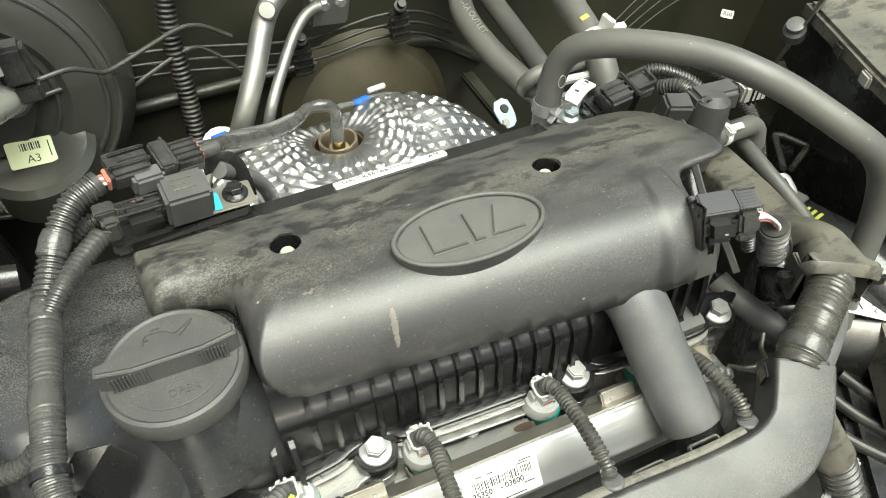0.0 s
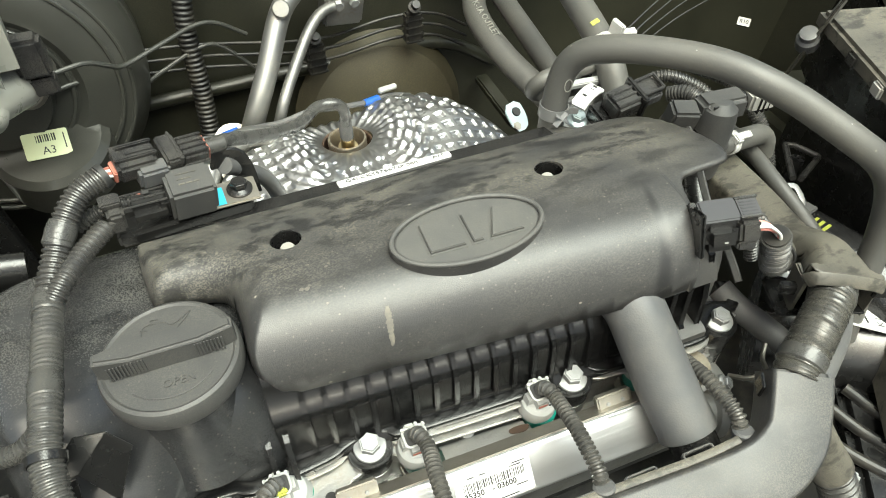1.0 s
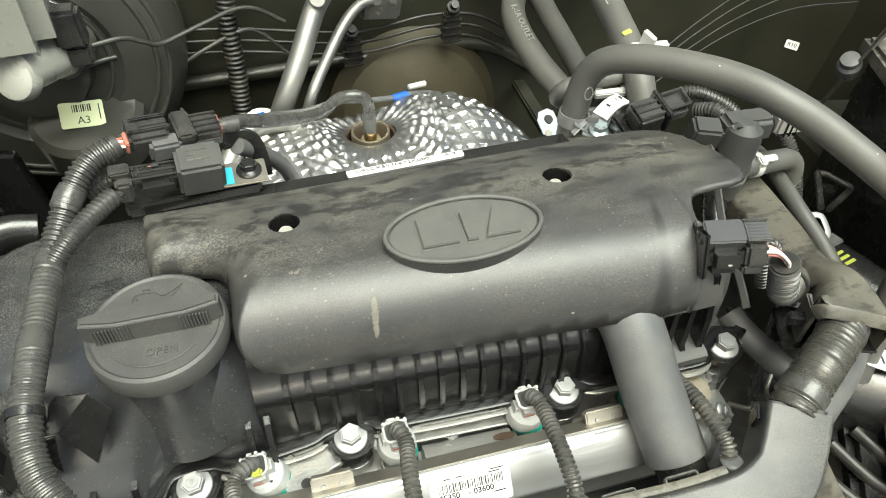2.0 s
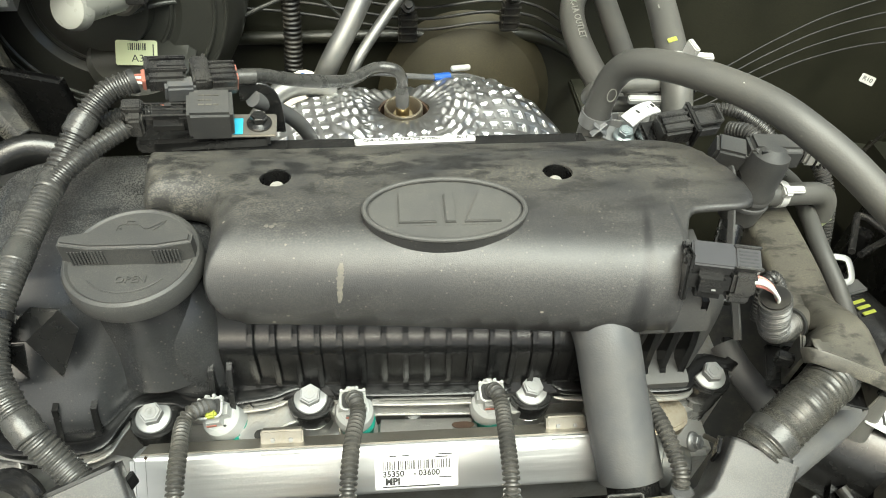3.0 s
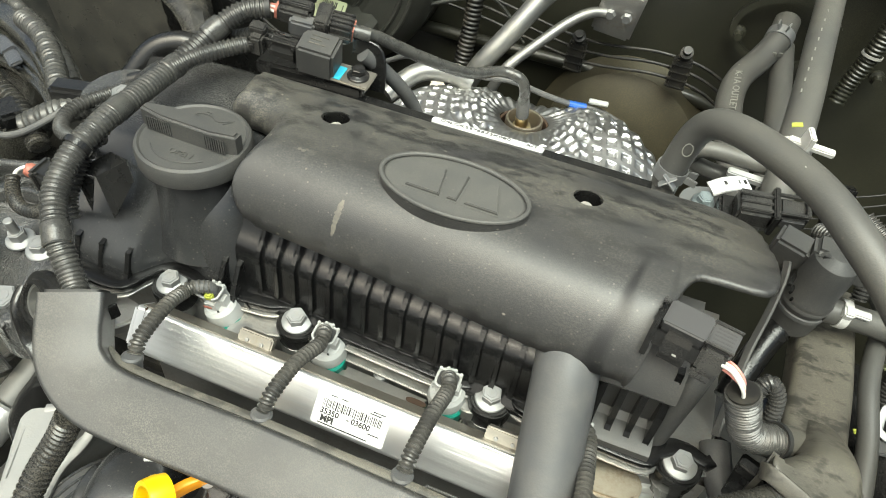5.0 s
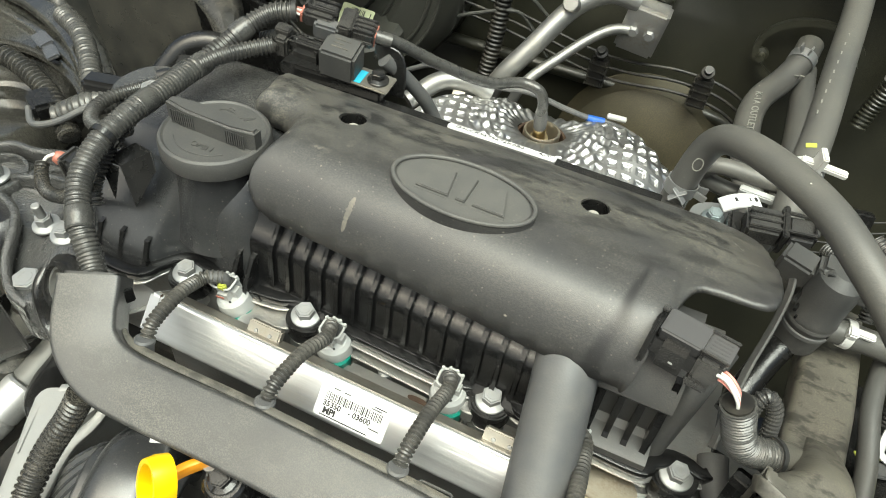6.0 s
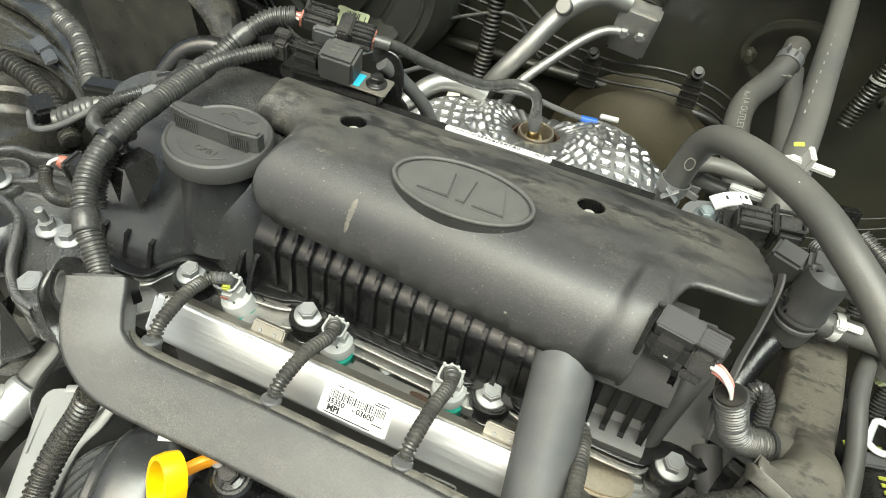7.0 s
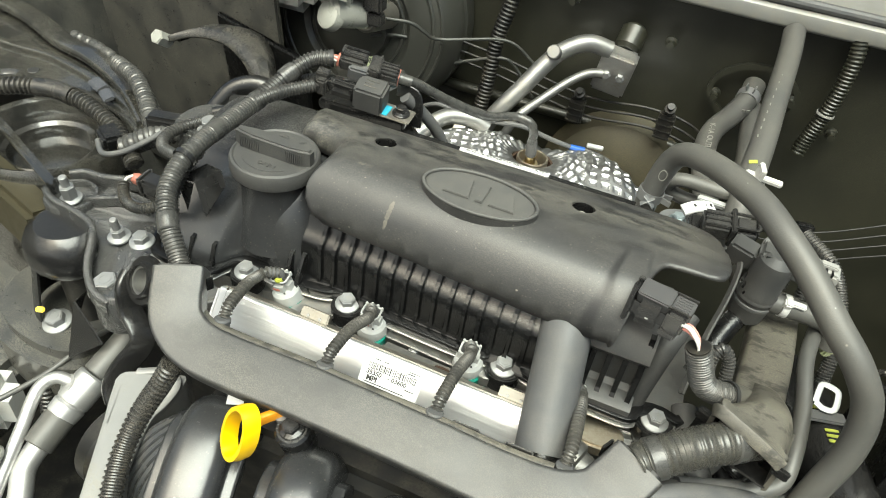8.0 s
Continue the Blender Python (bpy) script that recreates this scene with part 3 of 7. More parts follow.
def plate(points, thick=0.0014):
    """A flat sheet through corner points, with thickness."""
    p = [Vector(q) for q in points]
    n = (p[1] - p[0]).cross(p[2] - p[0]).normalized() * thick
    bm = bmesh.new()
    lo, hi = [bm.verts.new(q) for q in p], [bm.verts.new(q - n) for q in p]
    bm.faces.new(lo)
    bm.faces.new(hi[::-1])
    for i in range(len(p)):
        j = (i + 1) % len(p)
        bm.faces.new((lo[i], hi[i], hi[j], lo[j]))
    bmesh.ops.bevel(bm, geom=bm.edges[:], offset=thick * 0.25, segments=1, affect="EDGES", clamp_overlap=True)
    return bm


part("harness_tab_shelf", plate([(-0.2190, 0.0065, 0.0550), (-0.2020, 0.0065, 0.0560), (-0.1850, 0.0180, 0.0670), (-0.2010, 0.0210, 0.0660)]), PLASTIC, valve_cover)
part("harness_tab", plate([(-0.2020, 0.0063, 0.0562), (-0.1850, 0.0178, 0.0672), (-0.1750, 0.0090, 0.0620), (-0.1911, 0.0005, 0.0304)]), PLASTIC, valve_cover, "thin pointed plastic bracket")
part("harness_tab", plate([(-0.2190, 0.0063, 0.0550), (-0.2030, 0.0060, 0.0558), (-0.2076, 0.0005, 0.0310)]), PLASTIC, valve_cover, "thin pointed plastic bracket")

# ---- oil filler cap ----
oil_cap = thing("oil_filler_cap", "round matte black oil filler cap with a straight grip", "oil cap", tuple(CAP + V(0, 0, 0.078)))
mcap = Matrix.Translation(CAP + V(0, 0, 0.0)) @ pose(0, 0, 0, 0, 0, -1)
part("cap_disc", lathe([(0.0, 0.072), (0.030, 0.072), (0.0338, 0.0735), (0.0345, 0.076), (0.0345, 0.0835), (0.0335, 0.0858), (0.0318, 0.0868), (0.0305, 0.0858), (0.0, 0.0858)], mcap, 64), CAPMAT, oil_cap)
grip = prism(chaikin([(-0.0325, -0.0062), (0.0325, -0.0062), (0.0325, 0.0062), (-0.0325, 0.0062)], 1), 0.085, 0.0990, mcap, bevel=0.0016, seg=3)
part("grip", grip, CAPMAT, oil_cap, "upright bar grip with knurled face")
for i in [*range(11), *range(25, 34)]:
    part("knurl", box((0.0007, 0.0007, 0.0095), mcap @ pose(-0.0265 + i * 0.0016, -0.0064, 0.0915), 0), CAPMAT, oil_cap)
part("opening_word", lettering("OPEN", 0.0060, mcap @ pose(0.003, -0.0165, 0.0861), 0.0006), CAPMAT, oil_cap, "embossed word OPEN")
arc = [mcap @ V(0.0245 * math.cos(radians(a)), 0.0245 * math.sin(radians(a)), 0.0861) for a in range(222, 319, 6)]
part("arrow_arc", tube(arc, 0.00045, 8, 0.002), CAPMAT, oil_cap)
oilcan = [[(-0.013, 0.0), (-0.011, 0.006), (-0.002, 0.006), (0.003, 0.003), (0.012, 0.009), (0.004, 0.0), (-0.006, -0.001), (-0.0095, 0.0)], [(-0.013, 0.004), (-0.010, 0.003)], [(-0.008, 0.006), (-0.008, 0.009), (-0.004, 0.0085)]]
bm = join(*[tube([mcap @ V(x + 0.001, y + 0.0155, 0.0861) for x, y in s + ([s[0]] if len(s) > 4 else [])], 0.00035, 6, 0.001) for s in oilcan])
part("oil_symbol", bm, CAPMAT, oil_cap, "embossed oil can symbol")

# ---- engine cover ----
COVER_PLAN = chaikin([(-0.158, 0.080), (-0.158, 0.148), (-0.154, 0.153), (0.02, 0.152), (0.122, 0.150), (0.130, 0.148), (0.136, 0.139), (0.142, 0.137), (0.172, 0.130), (0.180, 0.1265), (0.184, 0.120), (0.194, 0.078), (0.190, 0.052),
                      (0.186, 0.046), (0.180, 0.0435), (0.160, 0.0425), (0.150, 0.0415), (0.146, 0.037), (0.142, 0.026), (0.134, -0.007), (0.1325, -0.010), (0.128, -0.0098), (-0.004, 0.003), (-0.092, 0.0095),
                      (-0.108, 0.0105), (-0.1135, 0.022), (-0.1125, 0.052), (-0.115, 0.070), (-0.124, 0.077), (-0.140, 0.0785)], 2)
TOPY = [-0.02, 0.015, 0.04, 0.06, 0.085, 0.110, 0.1285, 0.1315, 0.155]
TOPZ = [0.0955, 0.0985, 0.0990, 0.0975, 0.0925, 0.0850, 0.0765, 0.0702, 0.0642]


FRONT_X, FRONT_Y = [-0.115, -0.092, -0.004, 0.128, 0.20], [0.0105, 0.0095, 0.003, -0.0098, -0.0110]


def rounding(d, w, h, p=2.2):
    return h * (1 - math.sqrt(max(0.0, 1 - (1 - min(max(d, 0.0) / w, 1)) ** p)))


def cover_height(x, y, d, c):
    z = float(np.interp(y, TOPY, TOPZ))
    bx, by = c
    z -= 0.004 * smooth01(0.15, 0.19, x) * smooth01(0.04, 0.08, y)
    z += 0.0014 * smooth01(0.115, 0.121, x) * smooth01(0.052, 0.044, y) * smooth01(0.14, 0.136, x)
    drop = rounding(d, 0.003, 0.003)
    if x < 0.150:
        drop = max(drop, rounding(y - float(np.interp(x, FRONT_X, FRONT_Y)), 0.038, 0.040))
    side = smooth01(-0.095, -0.108, bx) * smooth01(0.125, 0.09, by)
    if side > 0:
        drop = max(drop, rounding(d, 0.006 + 0.015 * side, 0.006 + 0.020 * side))
    return z - drop


engine_cover = thing("engine_cover", "dusty black moulded plastic engine cover with an oval badge", "engine cover", (0.01, 0.07, 0.09))
shell = part("shell", heightfield(COVER_PLAN, cover_height, 130, 74, dense=((-0.125, -0.10, 26), (0.128, 0.152, 20))), COVER, engine_cover, "moulded shell with dust and scuffs", angle=60)
solid(shell, 0.0028)
HOLES = [(-0.078, 0.084), (0.083, 0.082)]
cut(shell, [rod((x, y, 0.07), (x, y, 0.12), 0.0088, seg=36) for x, y in HOLES])
for x, y in HOLES:
    part("hole_sleeve", lathe([(0.0098, 0.0905), (0.0098, 0.070), (0.0088, 0.070), (0.0086, 0.0905)], Matrix.Translation((x, y, 0)), 36, closed=True), PLASTIC, engine_cover)
    part("hole_floor", lathe([(0.0, 0.0722), (0.0095, 0.0722), (0.0095, 0.0708)], Matrix.Translation((x, y, 0)), 28), INKBLACK, engine_cover)
    part("mounting_stud", lathe([(0.0, 0.0868), (0.0036, 0.0868), (0.0046, 0.0850), (0.0046, 0.060)], Matrix.Translation((x, y, 0)), 20), MIDGREY, valve_cover, "pale stud seen through a cover hole")

# oval badge
mb = axes((0.0135, 0.0445, 0.0985), (1, -0.02, 0), (0, 1, 0.02))
oval = [(0.0435 * math.cos(2 * math.pi * i / 72), 0.0232 * math.sin(2 * math.pi * i / 72)) for i in range(72)]
badge = part("badge", prism(oval, -0.004, 0.0042, mb, bevel=0.0004), COVER, engine_cover, "raised black oval badge")


def ring(a, b, a2, b2, z0, z1, m, n=72):
    bm = bmesh.new()
    r = [[bm.verts.new((p * math.cos(2 * math.pi * i / n), q * math.sin(2 * math.pi * i / n), z)) for i in range(n)] for p, q, z in ((a, b, z0), (a, b, z1), (a2, b2, z1), (a2, b2, z0))]
    for k in range(4):
        for i in range(n):
            j = (i + 1) % n
            bm.faces.new((r[k][i], r[k][j], r[(k + 1) % 4][j], r[(k + 1) % 4][i]))
    bm.transform(m)
    return bm


part("badge_rim", tube([mb @ V(0.0424 * math.cos(2 * math.pi * i / 60), 0.0222 * math.sin(2 * math.pi * i / 60), 0.0050) for i in range(61)], 0.0014, 10, 0.002), BADGE, badge, "raised rounded rim")
part("badge_face", prism([(a * 0.925, b * 0.885) for a, b in oval], 0.003, 0.0044, mb, bevel=0.0003), BADGE, badge)
for shape in ([(-0.0245, -0.0100), (-0.0050, -0.0100), (-0.0085, 0.0105), (-0.0245, 0.0105)],
              [(-0.0005, -0.0100), (0.0050, -0.0100), (0.0050, 0.0105), (-0.0005, 0.0105)],
              [(0.0095, -0.0100), (0.0285, -0.0100), (0.0225, 0.0105), (0.0180, 0.0105)]):
    part("badge_bar", prism(shape, 0.0036, 0.0064, mb, bevel=0.0005), BADGE, badge)
    cx, cy = sum(p[0] for p in shape) / 4, sum(p[1] for p in shape) / 4
    part("bar_outline", prism([(p[0] + (0.0013 if p[0] > cx else -0.0013), p[1] + (0.0013 if p[1] > cy else -0.0013)) for p in shape], 0.0036, 0.00460, mb), BADGE, badge)

# serial label on the rear ledge
part("rear_ledge", plate([(-0.148, 0.1328, 0.0707), (0.118, 0.1328, 0.0707), (0.118, 0.1492, 0.0665), (-0.148, 0.1492, 0.0665)], 0.0012), BLACKSHINE, engine_cover, "clean black ledge strip")
ml = axes((0.0050, 0.1432, 0.0682), (1, 0.035, -0.015), (0, 1, -0.28))
lab = part("serial_label", prism(round_rect(0.079, 0.0072, 0.0015), -0.0008, 0.0012, ml), PAPER, engine_cover, "long white serial number label")
part("serial_text", lettering("G4LCKS576672K080", 0.0058, ml @ pose(-0.009, 0, 0.0013), 0.0002), INKBLACK, lab)
part("serial_text", lettering("A/T", 0.0058, ml @ pose(0.031, 0, 0.0013), 0.0002), INKBLACK, lab)
# pale scrape marks
MARKS_AT = [(-0.079, 0.041, 0.0016), (-0.0765, 0.0405, 0.0018), (-0.0745, 0.042, 0.0012), (-0.060, 0.036, 0.0009), (-0.0585, 0.0345, 0.0007),
            (0.045, 0.0035, 0.0007), (0.043, 0.0015, 0.0006), (-0.069, 0.030, 0.0009), (-0.063, 0.052, 0.0012), (-0.0615, 0.0535, 0.001), (0.165, 0.100, 0.0015), (0.168, 0.096, 0.0012), (0.178, 0.085, 0.001), (-0.115, 0.090, 0.0012), (-0.121, 0.094, 0.0011), (0.005, 0.004, 0.0005)]
PLAN_A = np.array([(q.x, q.y) for q in COVER_PLAN])
PLAN_B = np.roll(PLAN_A, -1, axis=0)


def cover_z(x, y):
    d = PLAN_B - PLAN_A
    t = np.clip((((x, y) - PLAN_A) * d).sum(1) / ((d ** 2).sum(1) + 1e-12), 0, 1)
    c = PLAN_A + d * t[:, None]
    r = np.hypot(c[:, 0] - x, c[:, 1] - y)
    k = np.exp(-(r - r.min()) / 0.004)
    return cover_height(x, y, float(r.min()), (c * k[:, None]).sum(0) / k.sum())


rng = random.Random(11)
for px, py, size in MARKS_AT:
    e = 0.0008
    z = cover_z(px, py)
    blob = [(size * rng.uniform(0.5, 1.1) * math.cos(i), size * rng.uniform(0.4, 0.9) * math.sin(i)) for i in (0.2, 0.9, 1.6, 2.5, 3.3, 4.1, 5.0, 5.7)]
    part("scuff", prism(blob, -0.0004, 0.00012, axes((px, py, z), (e, 0, cover_z(px + e, py) - z), (0, e, cover_z(px, py + e) - z))), SCUFF, engine_cover)

bm = bmesh.new()
row = None
for i in range(24):
    y = 0.0085 + 0.00052 * i
    w = 0.0018 * rng.uniform(0.6, 1.2) * math.sin(math.pi * (i + 1) / 25) ** 0.4
    x = -0.0428 + 0.0016 * (i / 24) + rng.uniform(-0.0002, 0.0002)
    new_row = [bm.verts.new((x + dx, y, cover_z(x + dx, y) + 0.00022)) for dx in (-w, 0.0, w)]
    if row:
        for k in range(2):
            bm.faces.new((row[k], row[k + 1], new_row[k + 1], new_row[k]))
    row = new_row
part("scrape", bm, SCUFF, engine_cover, "long pale scrape")

# ---- cylinder head, intake side ----
head = thing("cylinder_head", "bare cast aluminium cylinder head with brackets, stained near the bolts", "cylinder head", (0, 0, -0.05))
part("casting", box((0.44, 0.145, 0.10), pose(-0.02, 0.0695, -0.068), 0.006), CAST, head)
part("intake_ledge", box((0.345, 0.030, 0.060), pose(0.012, -0.018, -0.074), 0.004), CAST, head)
part("bracket", prism(chaikin([(-0.108, 0.005), (-0.068, 0.004), (-0.070, -0.010), (-0.082, -0.012), (-0.088, -0.024), (-0.104, -0.024), (-0.108, -0.010)], 2), -0.0175, -0.0135, bevel=0.001), CAST, head, "flat aluminium bracket with a hole")
part("bracket_hole", lathe([(0.0, -0.0133), (0.0030, -0.0133), (0.0034, -0.0136)], Matrix.Translation((-0.094, -0.017, 0)), 20), DARK, head)
part("injector_shelf", prism(chaikin([(-0.142, 0.004), (-0.110, 0.006), (-0.106, -0.004), (-0.118, -0.006), (-0.135, -0.006)], 1), -0.0165, -0.012, bevel=0.001), CAST, head)
part("frame_bar", box((0.104, 0.0050, 0.0070), axes((0.0040, 0.0040, -0.0120), (1, -0.060, 0.0), (0, 1, 0)), 0.0010), CAST, head, "long bright frame bar")
part("frame_web", box((0.100, 0.0110, 0.0024), axes((0.0020, -0.0030, -0.0185), (1, -0.055, 0.0), (0, 1, 0)), 0.0008), CAST, head)
for x in (-0.018, 0.022):
    part("frame_slot", box((0.020, 0.0004, 0.0028), axes((x, 0.0015 - 0.06 * x, -0.0115), (1, -0.060, 0.0), (0, 1, 0))), RAILTOP, head)
for x in (-0.047, 0.055):
    part("frame_lug", lathe([(0.0100, -0.022), (0.0100, -0.0135), (0.0092, -0.0125), (0.0060, -0.0125)], Matrix.Translation((x, -0.001 - 0.05 * x, 0)), 28), CAST, head)
part("frame_stud", lathe([(0.0034, -0.020), (0.0034, -0.0135), (0.002, -0.012), (0.0, -0.0118)], Matrix.Translation((-0.0048, -0.0030, -0.003)) @ Matrix.Scale(1.5, 4), 20), ZINC, head)
part("stained_port", box((0.062, 0.018, 0.012), axes((0.002, -0.017, -0.024), (1, -0.04, 0), (0, 1, -0.2)), 0.004, 3), CAST, head)
part("stain", prism(chaikin([(-0.006, -0.002), (0.004, -0.003), (0.008, 0.001), (0.002, 0.003), (-0.007, 0.002)], 2), 0, 0.0003, axes((0.024, -0.017, -0.0178), (1, -0.04, 0), (0, 1, -0.2))), RUST, head)
part("left_plate", prism(chaikin([(-0.212, -0.020), (-0.165, -0.021), (-0.160, -0.034), (-0.180, -0.055), (-0.200, -0.056), (-0.214, -0.040)], 2), -0.024, -0.016, bevel=0.002), CAST, head, "bright aluminium corner plate")
part("rust_face", prism(chaikin([(0.118, 0.0), (0.158, -0.003), (0.166, -0.014), (0.160, -0.028), (0.130, -0.030), (0.116, -0.02)], 2), -0.030, -0.020, bevel=0.002), TAN, head, "rust-stained machined face")
part("thermostat_neck", lathe([(0.013, 0.0), (0.016, 0.002), (0.016, 0.008), (0.0125, 0.010), (0.0125, 0.018), (0.015, 0.020), (0.015, 0.026), (0.012, 0.028)], up((0.128, -0.040, -0.028), (1, -0.35, -0.2), (0, 0, 1)), 28), PIPE, head)
part("cast_lug", prism(chaikin([(0.130, 0.004), (0.160, 0.006), (0.182, 0.002), (0.180, -0.008), (0.160, -0.014), (0.130, -0.012)], 2), -0.044, -0.026, bevel=0.004), CAST, head, "bright cast lug beside the end bolt")
hex_bolt("flange_bolt", (0.160, -0.036, -0.020), (0.6, -0.5, 0.7), 0.0045, 0.006, 0.006, "small zinc bolt beside the rust-stained face", group="flange bolts")

# ---- fuel rail ----
rail = thing("fuel_rail", "bright brushed steel fuel rail with a printed label", "fuel rail", (0, -0.04, -0.02))
mr = axes((0.012, -0.0382, -0.0174), (1, -0.014, 0.0), (0, 0.66, 0.75))
part("rail_bar", sweep([V(*(mr @ V(x, 0, 0))) for x in np.linspace(-0.169, 0.120, 30)], round_rect(0.0295, 0.0180, 0.0032, 4), normal=mr.to_3x3() @ V(0, 0, 1)), RAIL, rail)
part("rail_end", box((0.005, 0.0270, 0.0155), mr @ pose(-0.1705, 0, 0), 0.002), RAIL, rail)
part("end_seam", box((0.0016, 0.0303, 0.0186), mr @ pose(-0.1635, 0, 0), 0.003), RUST, rail, "brown brazed seam")
part("rail_back", box((0.286, 0.0012, 0.0150), mr @ pose(-0.024, 0.0148, -0.0006), 0.0004), RAILTOP, rail, "tarnished upper edge")
for x in (-0.092, 0.070):
    clip = part("mounting_clip", box((0.0235, 0.0115, 0.006), mr @ pose(x, 0.0172, -0.0020), 0.001), RAILTOP, rail)
    part("clip_plate", box((0.0235, 0.0030, 0.0020), mr @ pose(x, 0.0125, 0.0080), 0.0006), RAIL, clip)
    for dx in (-0.005, 0.005):
        part("rivet", lathe([(0.0, 0.0012), (0.0012, 0.001), (0.0014, 0.0)], mr @ pose(x + dx, 0.0172, 0.0009), 10), ZINC, clip)
ms = mr @ pose(-0.0175, -0.0005, 0.0092)
sticker = part("sticker", prism(round_rect(0.0465, 0.0215, 0.0015), -0.0003, 0.0003, ms), PAPER, rail, "white barcode label")
rng = random.Random(4)
x = -0.0185
while x < 0.0190:
    w = rng.choice((0.0003, 0.0005, 0.0008))
    part("barcode_bar", box((w, 0.0052, 0.0002), ms @ pose(x + w / 2, 0.0030, 0.0004)), INKBLACK, sticker)
    x += w + rng.choice((0.0004, 0.0006, 0.0009))
part("label_text", lettering("35350", 0.0048, ms @ pose(-0.0130, -0.0020, 0.0005), 0.0002, bold=0.02), INKBLACK, sticker)
part("label_text", lettering("- 03600", 0.0048, ms @ pose(0.0055, -0.0020, 0.0005), 0.0002, bold=0.02), INKBLACK, sticker)
part("label_text", lettering("MPI", 0.0054, ms @ pose(-0.0135, -0.0064, 0.0005), 0.0002, bold=0.04), INKBLACK, sticker)
for bx, by, bw in ((-0.003, -0.0094, 0.032), (-0.013, 0.0085, 0.004), (-0.006, 0.0085, 0.004), (0.016, 0.0085, 0.008), (0.014, 0.0070, 0.007), (0.016, -0.005, 0.007)):
    part("print_bar", box((bw, 0.0006, 0.0002), ms @ pose(bx, by, 0.0004)), INKBLACK, sticker)

# ---- injectors and their leads ----
INJ = [(-0.119, -0.125, -0.074), (-0.040, -0.042, -0.077), (0.040, 0.040, -0.079), (0.119, 0.128, -0.080)]


def injector(x, bx, by):
    t = thing("fuel_injector", "grey injector connector above a teal injector body with a corrugated lead", "fuel injector", (x, -0.01, -0.02), "fuel injectors")
    lean = V(-0.20, -0.14, 0.97) if x < -0.08 else (V(0.04, -0.14, 0.99) if x < 0.1 else V(0.2, -0.14, 0.97))
    tip = V(x, -0.0095, 0.0065)
    m = up(tip, lean, (1, 0, 0.1))
    part("injector_body", lathe([(0.0088, -0.040), (0.0102, -0.036), (0.0102, -0.0262), (0.0088, -0.0250)], m @ pose(0.003, -0.0035, 0.003), 28), GREEN, t, "teal injector ring")
    part("seat_ring", lathe([(0.0104, -0.044), (0.0116, -0.044), (0.0116, -0.037), (0.0104, -0.037)], m @ pose(0.003, -0.0035, 0), 28, closed=True), RAILTOP, t)
    part("connector_base", lathe([(0.0080, -0.0290), (0.0105, -0.0275), (0.0112, -0.0235), (0.0108, -0.0175), (0.0090, -0.0145), (0.0075, -0.0135)], m @ pose(0.0015, 0, 0), 28), LIGHTGREY, t, "rounded grey plastic collar")
    shell_ = part("connector_shell", box((0.0172, 0.0150, 0.0200), m @ pose(0.0, 0.0, -0.0105), 0.0042, 4, 0.92), LIGHTGREY, t, "smooth grey plastic connector")
    part("lower_skirt", lathe([(0.0092, -0.0060), (0.0112, -0.0050), (0.0118, 0.0), (0.0108, 0.0060), (0.0085, 0.0085)], m @ pose(0.0010, -0.0010, -0.0190), 28), LIGHTGREY, shell_)
    part("latch_slot", box((0.0013, 0.0010, 0.0036), m @ pose(0.0050, -0.0075, -0.0110), 0.0002), INKBLACK, shell_)
    part("latch_tongue", box((0.0066, 0.0030, 0.0120), m @ pose(-0.0010, 0.0074, -0.0070), 0.0010), LIGHTGREY, shell_)
    part("mouth", prism(round_rect(0.0122, 0.0100, 0.0026, 4), -0.0012, 0.0001, m @ pose(0, 0.0002, 0)), INKBLACK, shell_, "connector mouth with its shade painted black")
    part("rim", sweep(spline([(m @ V(p[0], p[1], 0.0002)) for p in (*round_rect(0.0136, 0.0112, 0.0030, 4), round_rect(0.0136, 0.0112, 0.0030, 4)[0])], 0.0012), circle(0.0008, 8)), LIGHTGREY, shell_)
    for px_, py_ in ((-0.0062, 0.0050), (-0.0020, 0.0064), (0.0024, 0.0064), (0.0064, 0.0050)):
        part("mouth_prong", box((0.0020, 0.0022, 0.0040), m @ pose(px_, py_, 0.0004), 0.0005), LIGHTGREY, shell_)
    part("rust_mark", box((0.0058, 0.0005, 0.0020), m @ pose(-0.0010, -0.0081, -0.0065), 0.0001), SEAL, shell_)
    part("bracket_clip", box((0.0080, 0.0012, 0.0100), m @ pose(0.0135, 0.005, -0.018)), PLASTIC, t)
    start = m @ V(0.0, 0.0, -0.001)
    out = start + lean.normalized() * 0.0055
    bow = -0.010 if x < -0.08 else (0.003 if x < 0.1 else 0.006)
    pts = [out, out + V(bow * 0.7, -0.0055, 0.0025), out + V(bow, -0.013, 0.0030), V(bx + (x - bx) * 0.4 + bow * 0.5, by + 0.034, 0.0215), V(bx + bow * 0.1, by + 0.010, 0.0220), V(bx, by + 0.002, 0.0165)]
    lead = part("lead", conduit(pts, 0.0046, 0.0029, 0.0014, 14), LEADMAT, t, "grey-black corrugated lead")
    part("lead_sleeve", tube([start, out, pts[1]], 0.0040, 12, 0.002), RUBBER, lead)
    if x < -0.08:
        part("wire_seal", box((0.006, 0.004, 0.004), m @ pose(0.0015, -0.0045, 0.0012), 0.001), LIME, t)
    return t


for row in INJ:
    injector(*row)

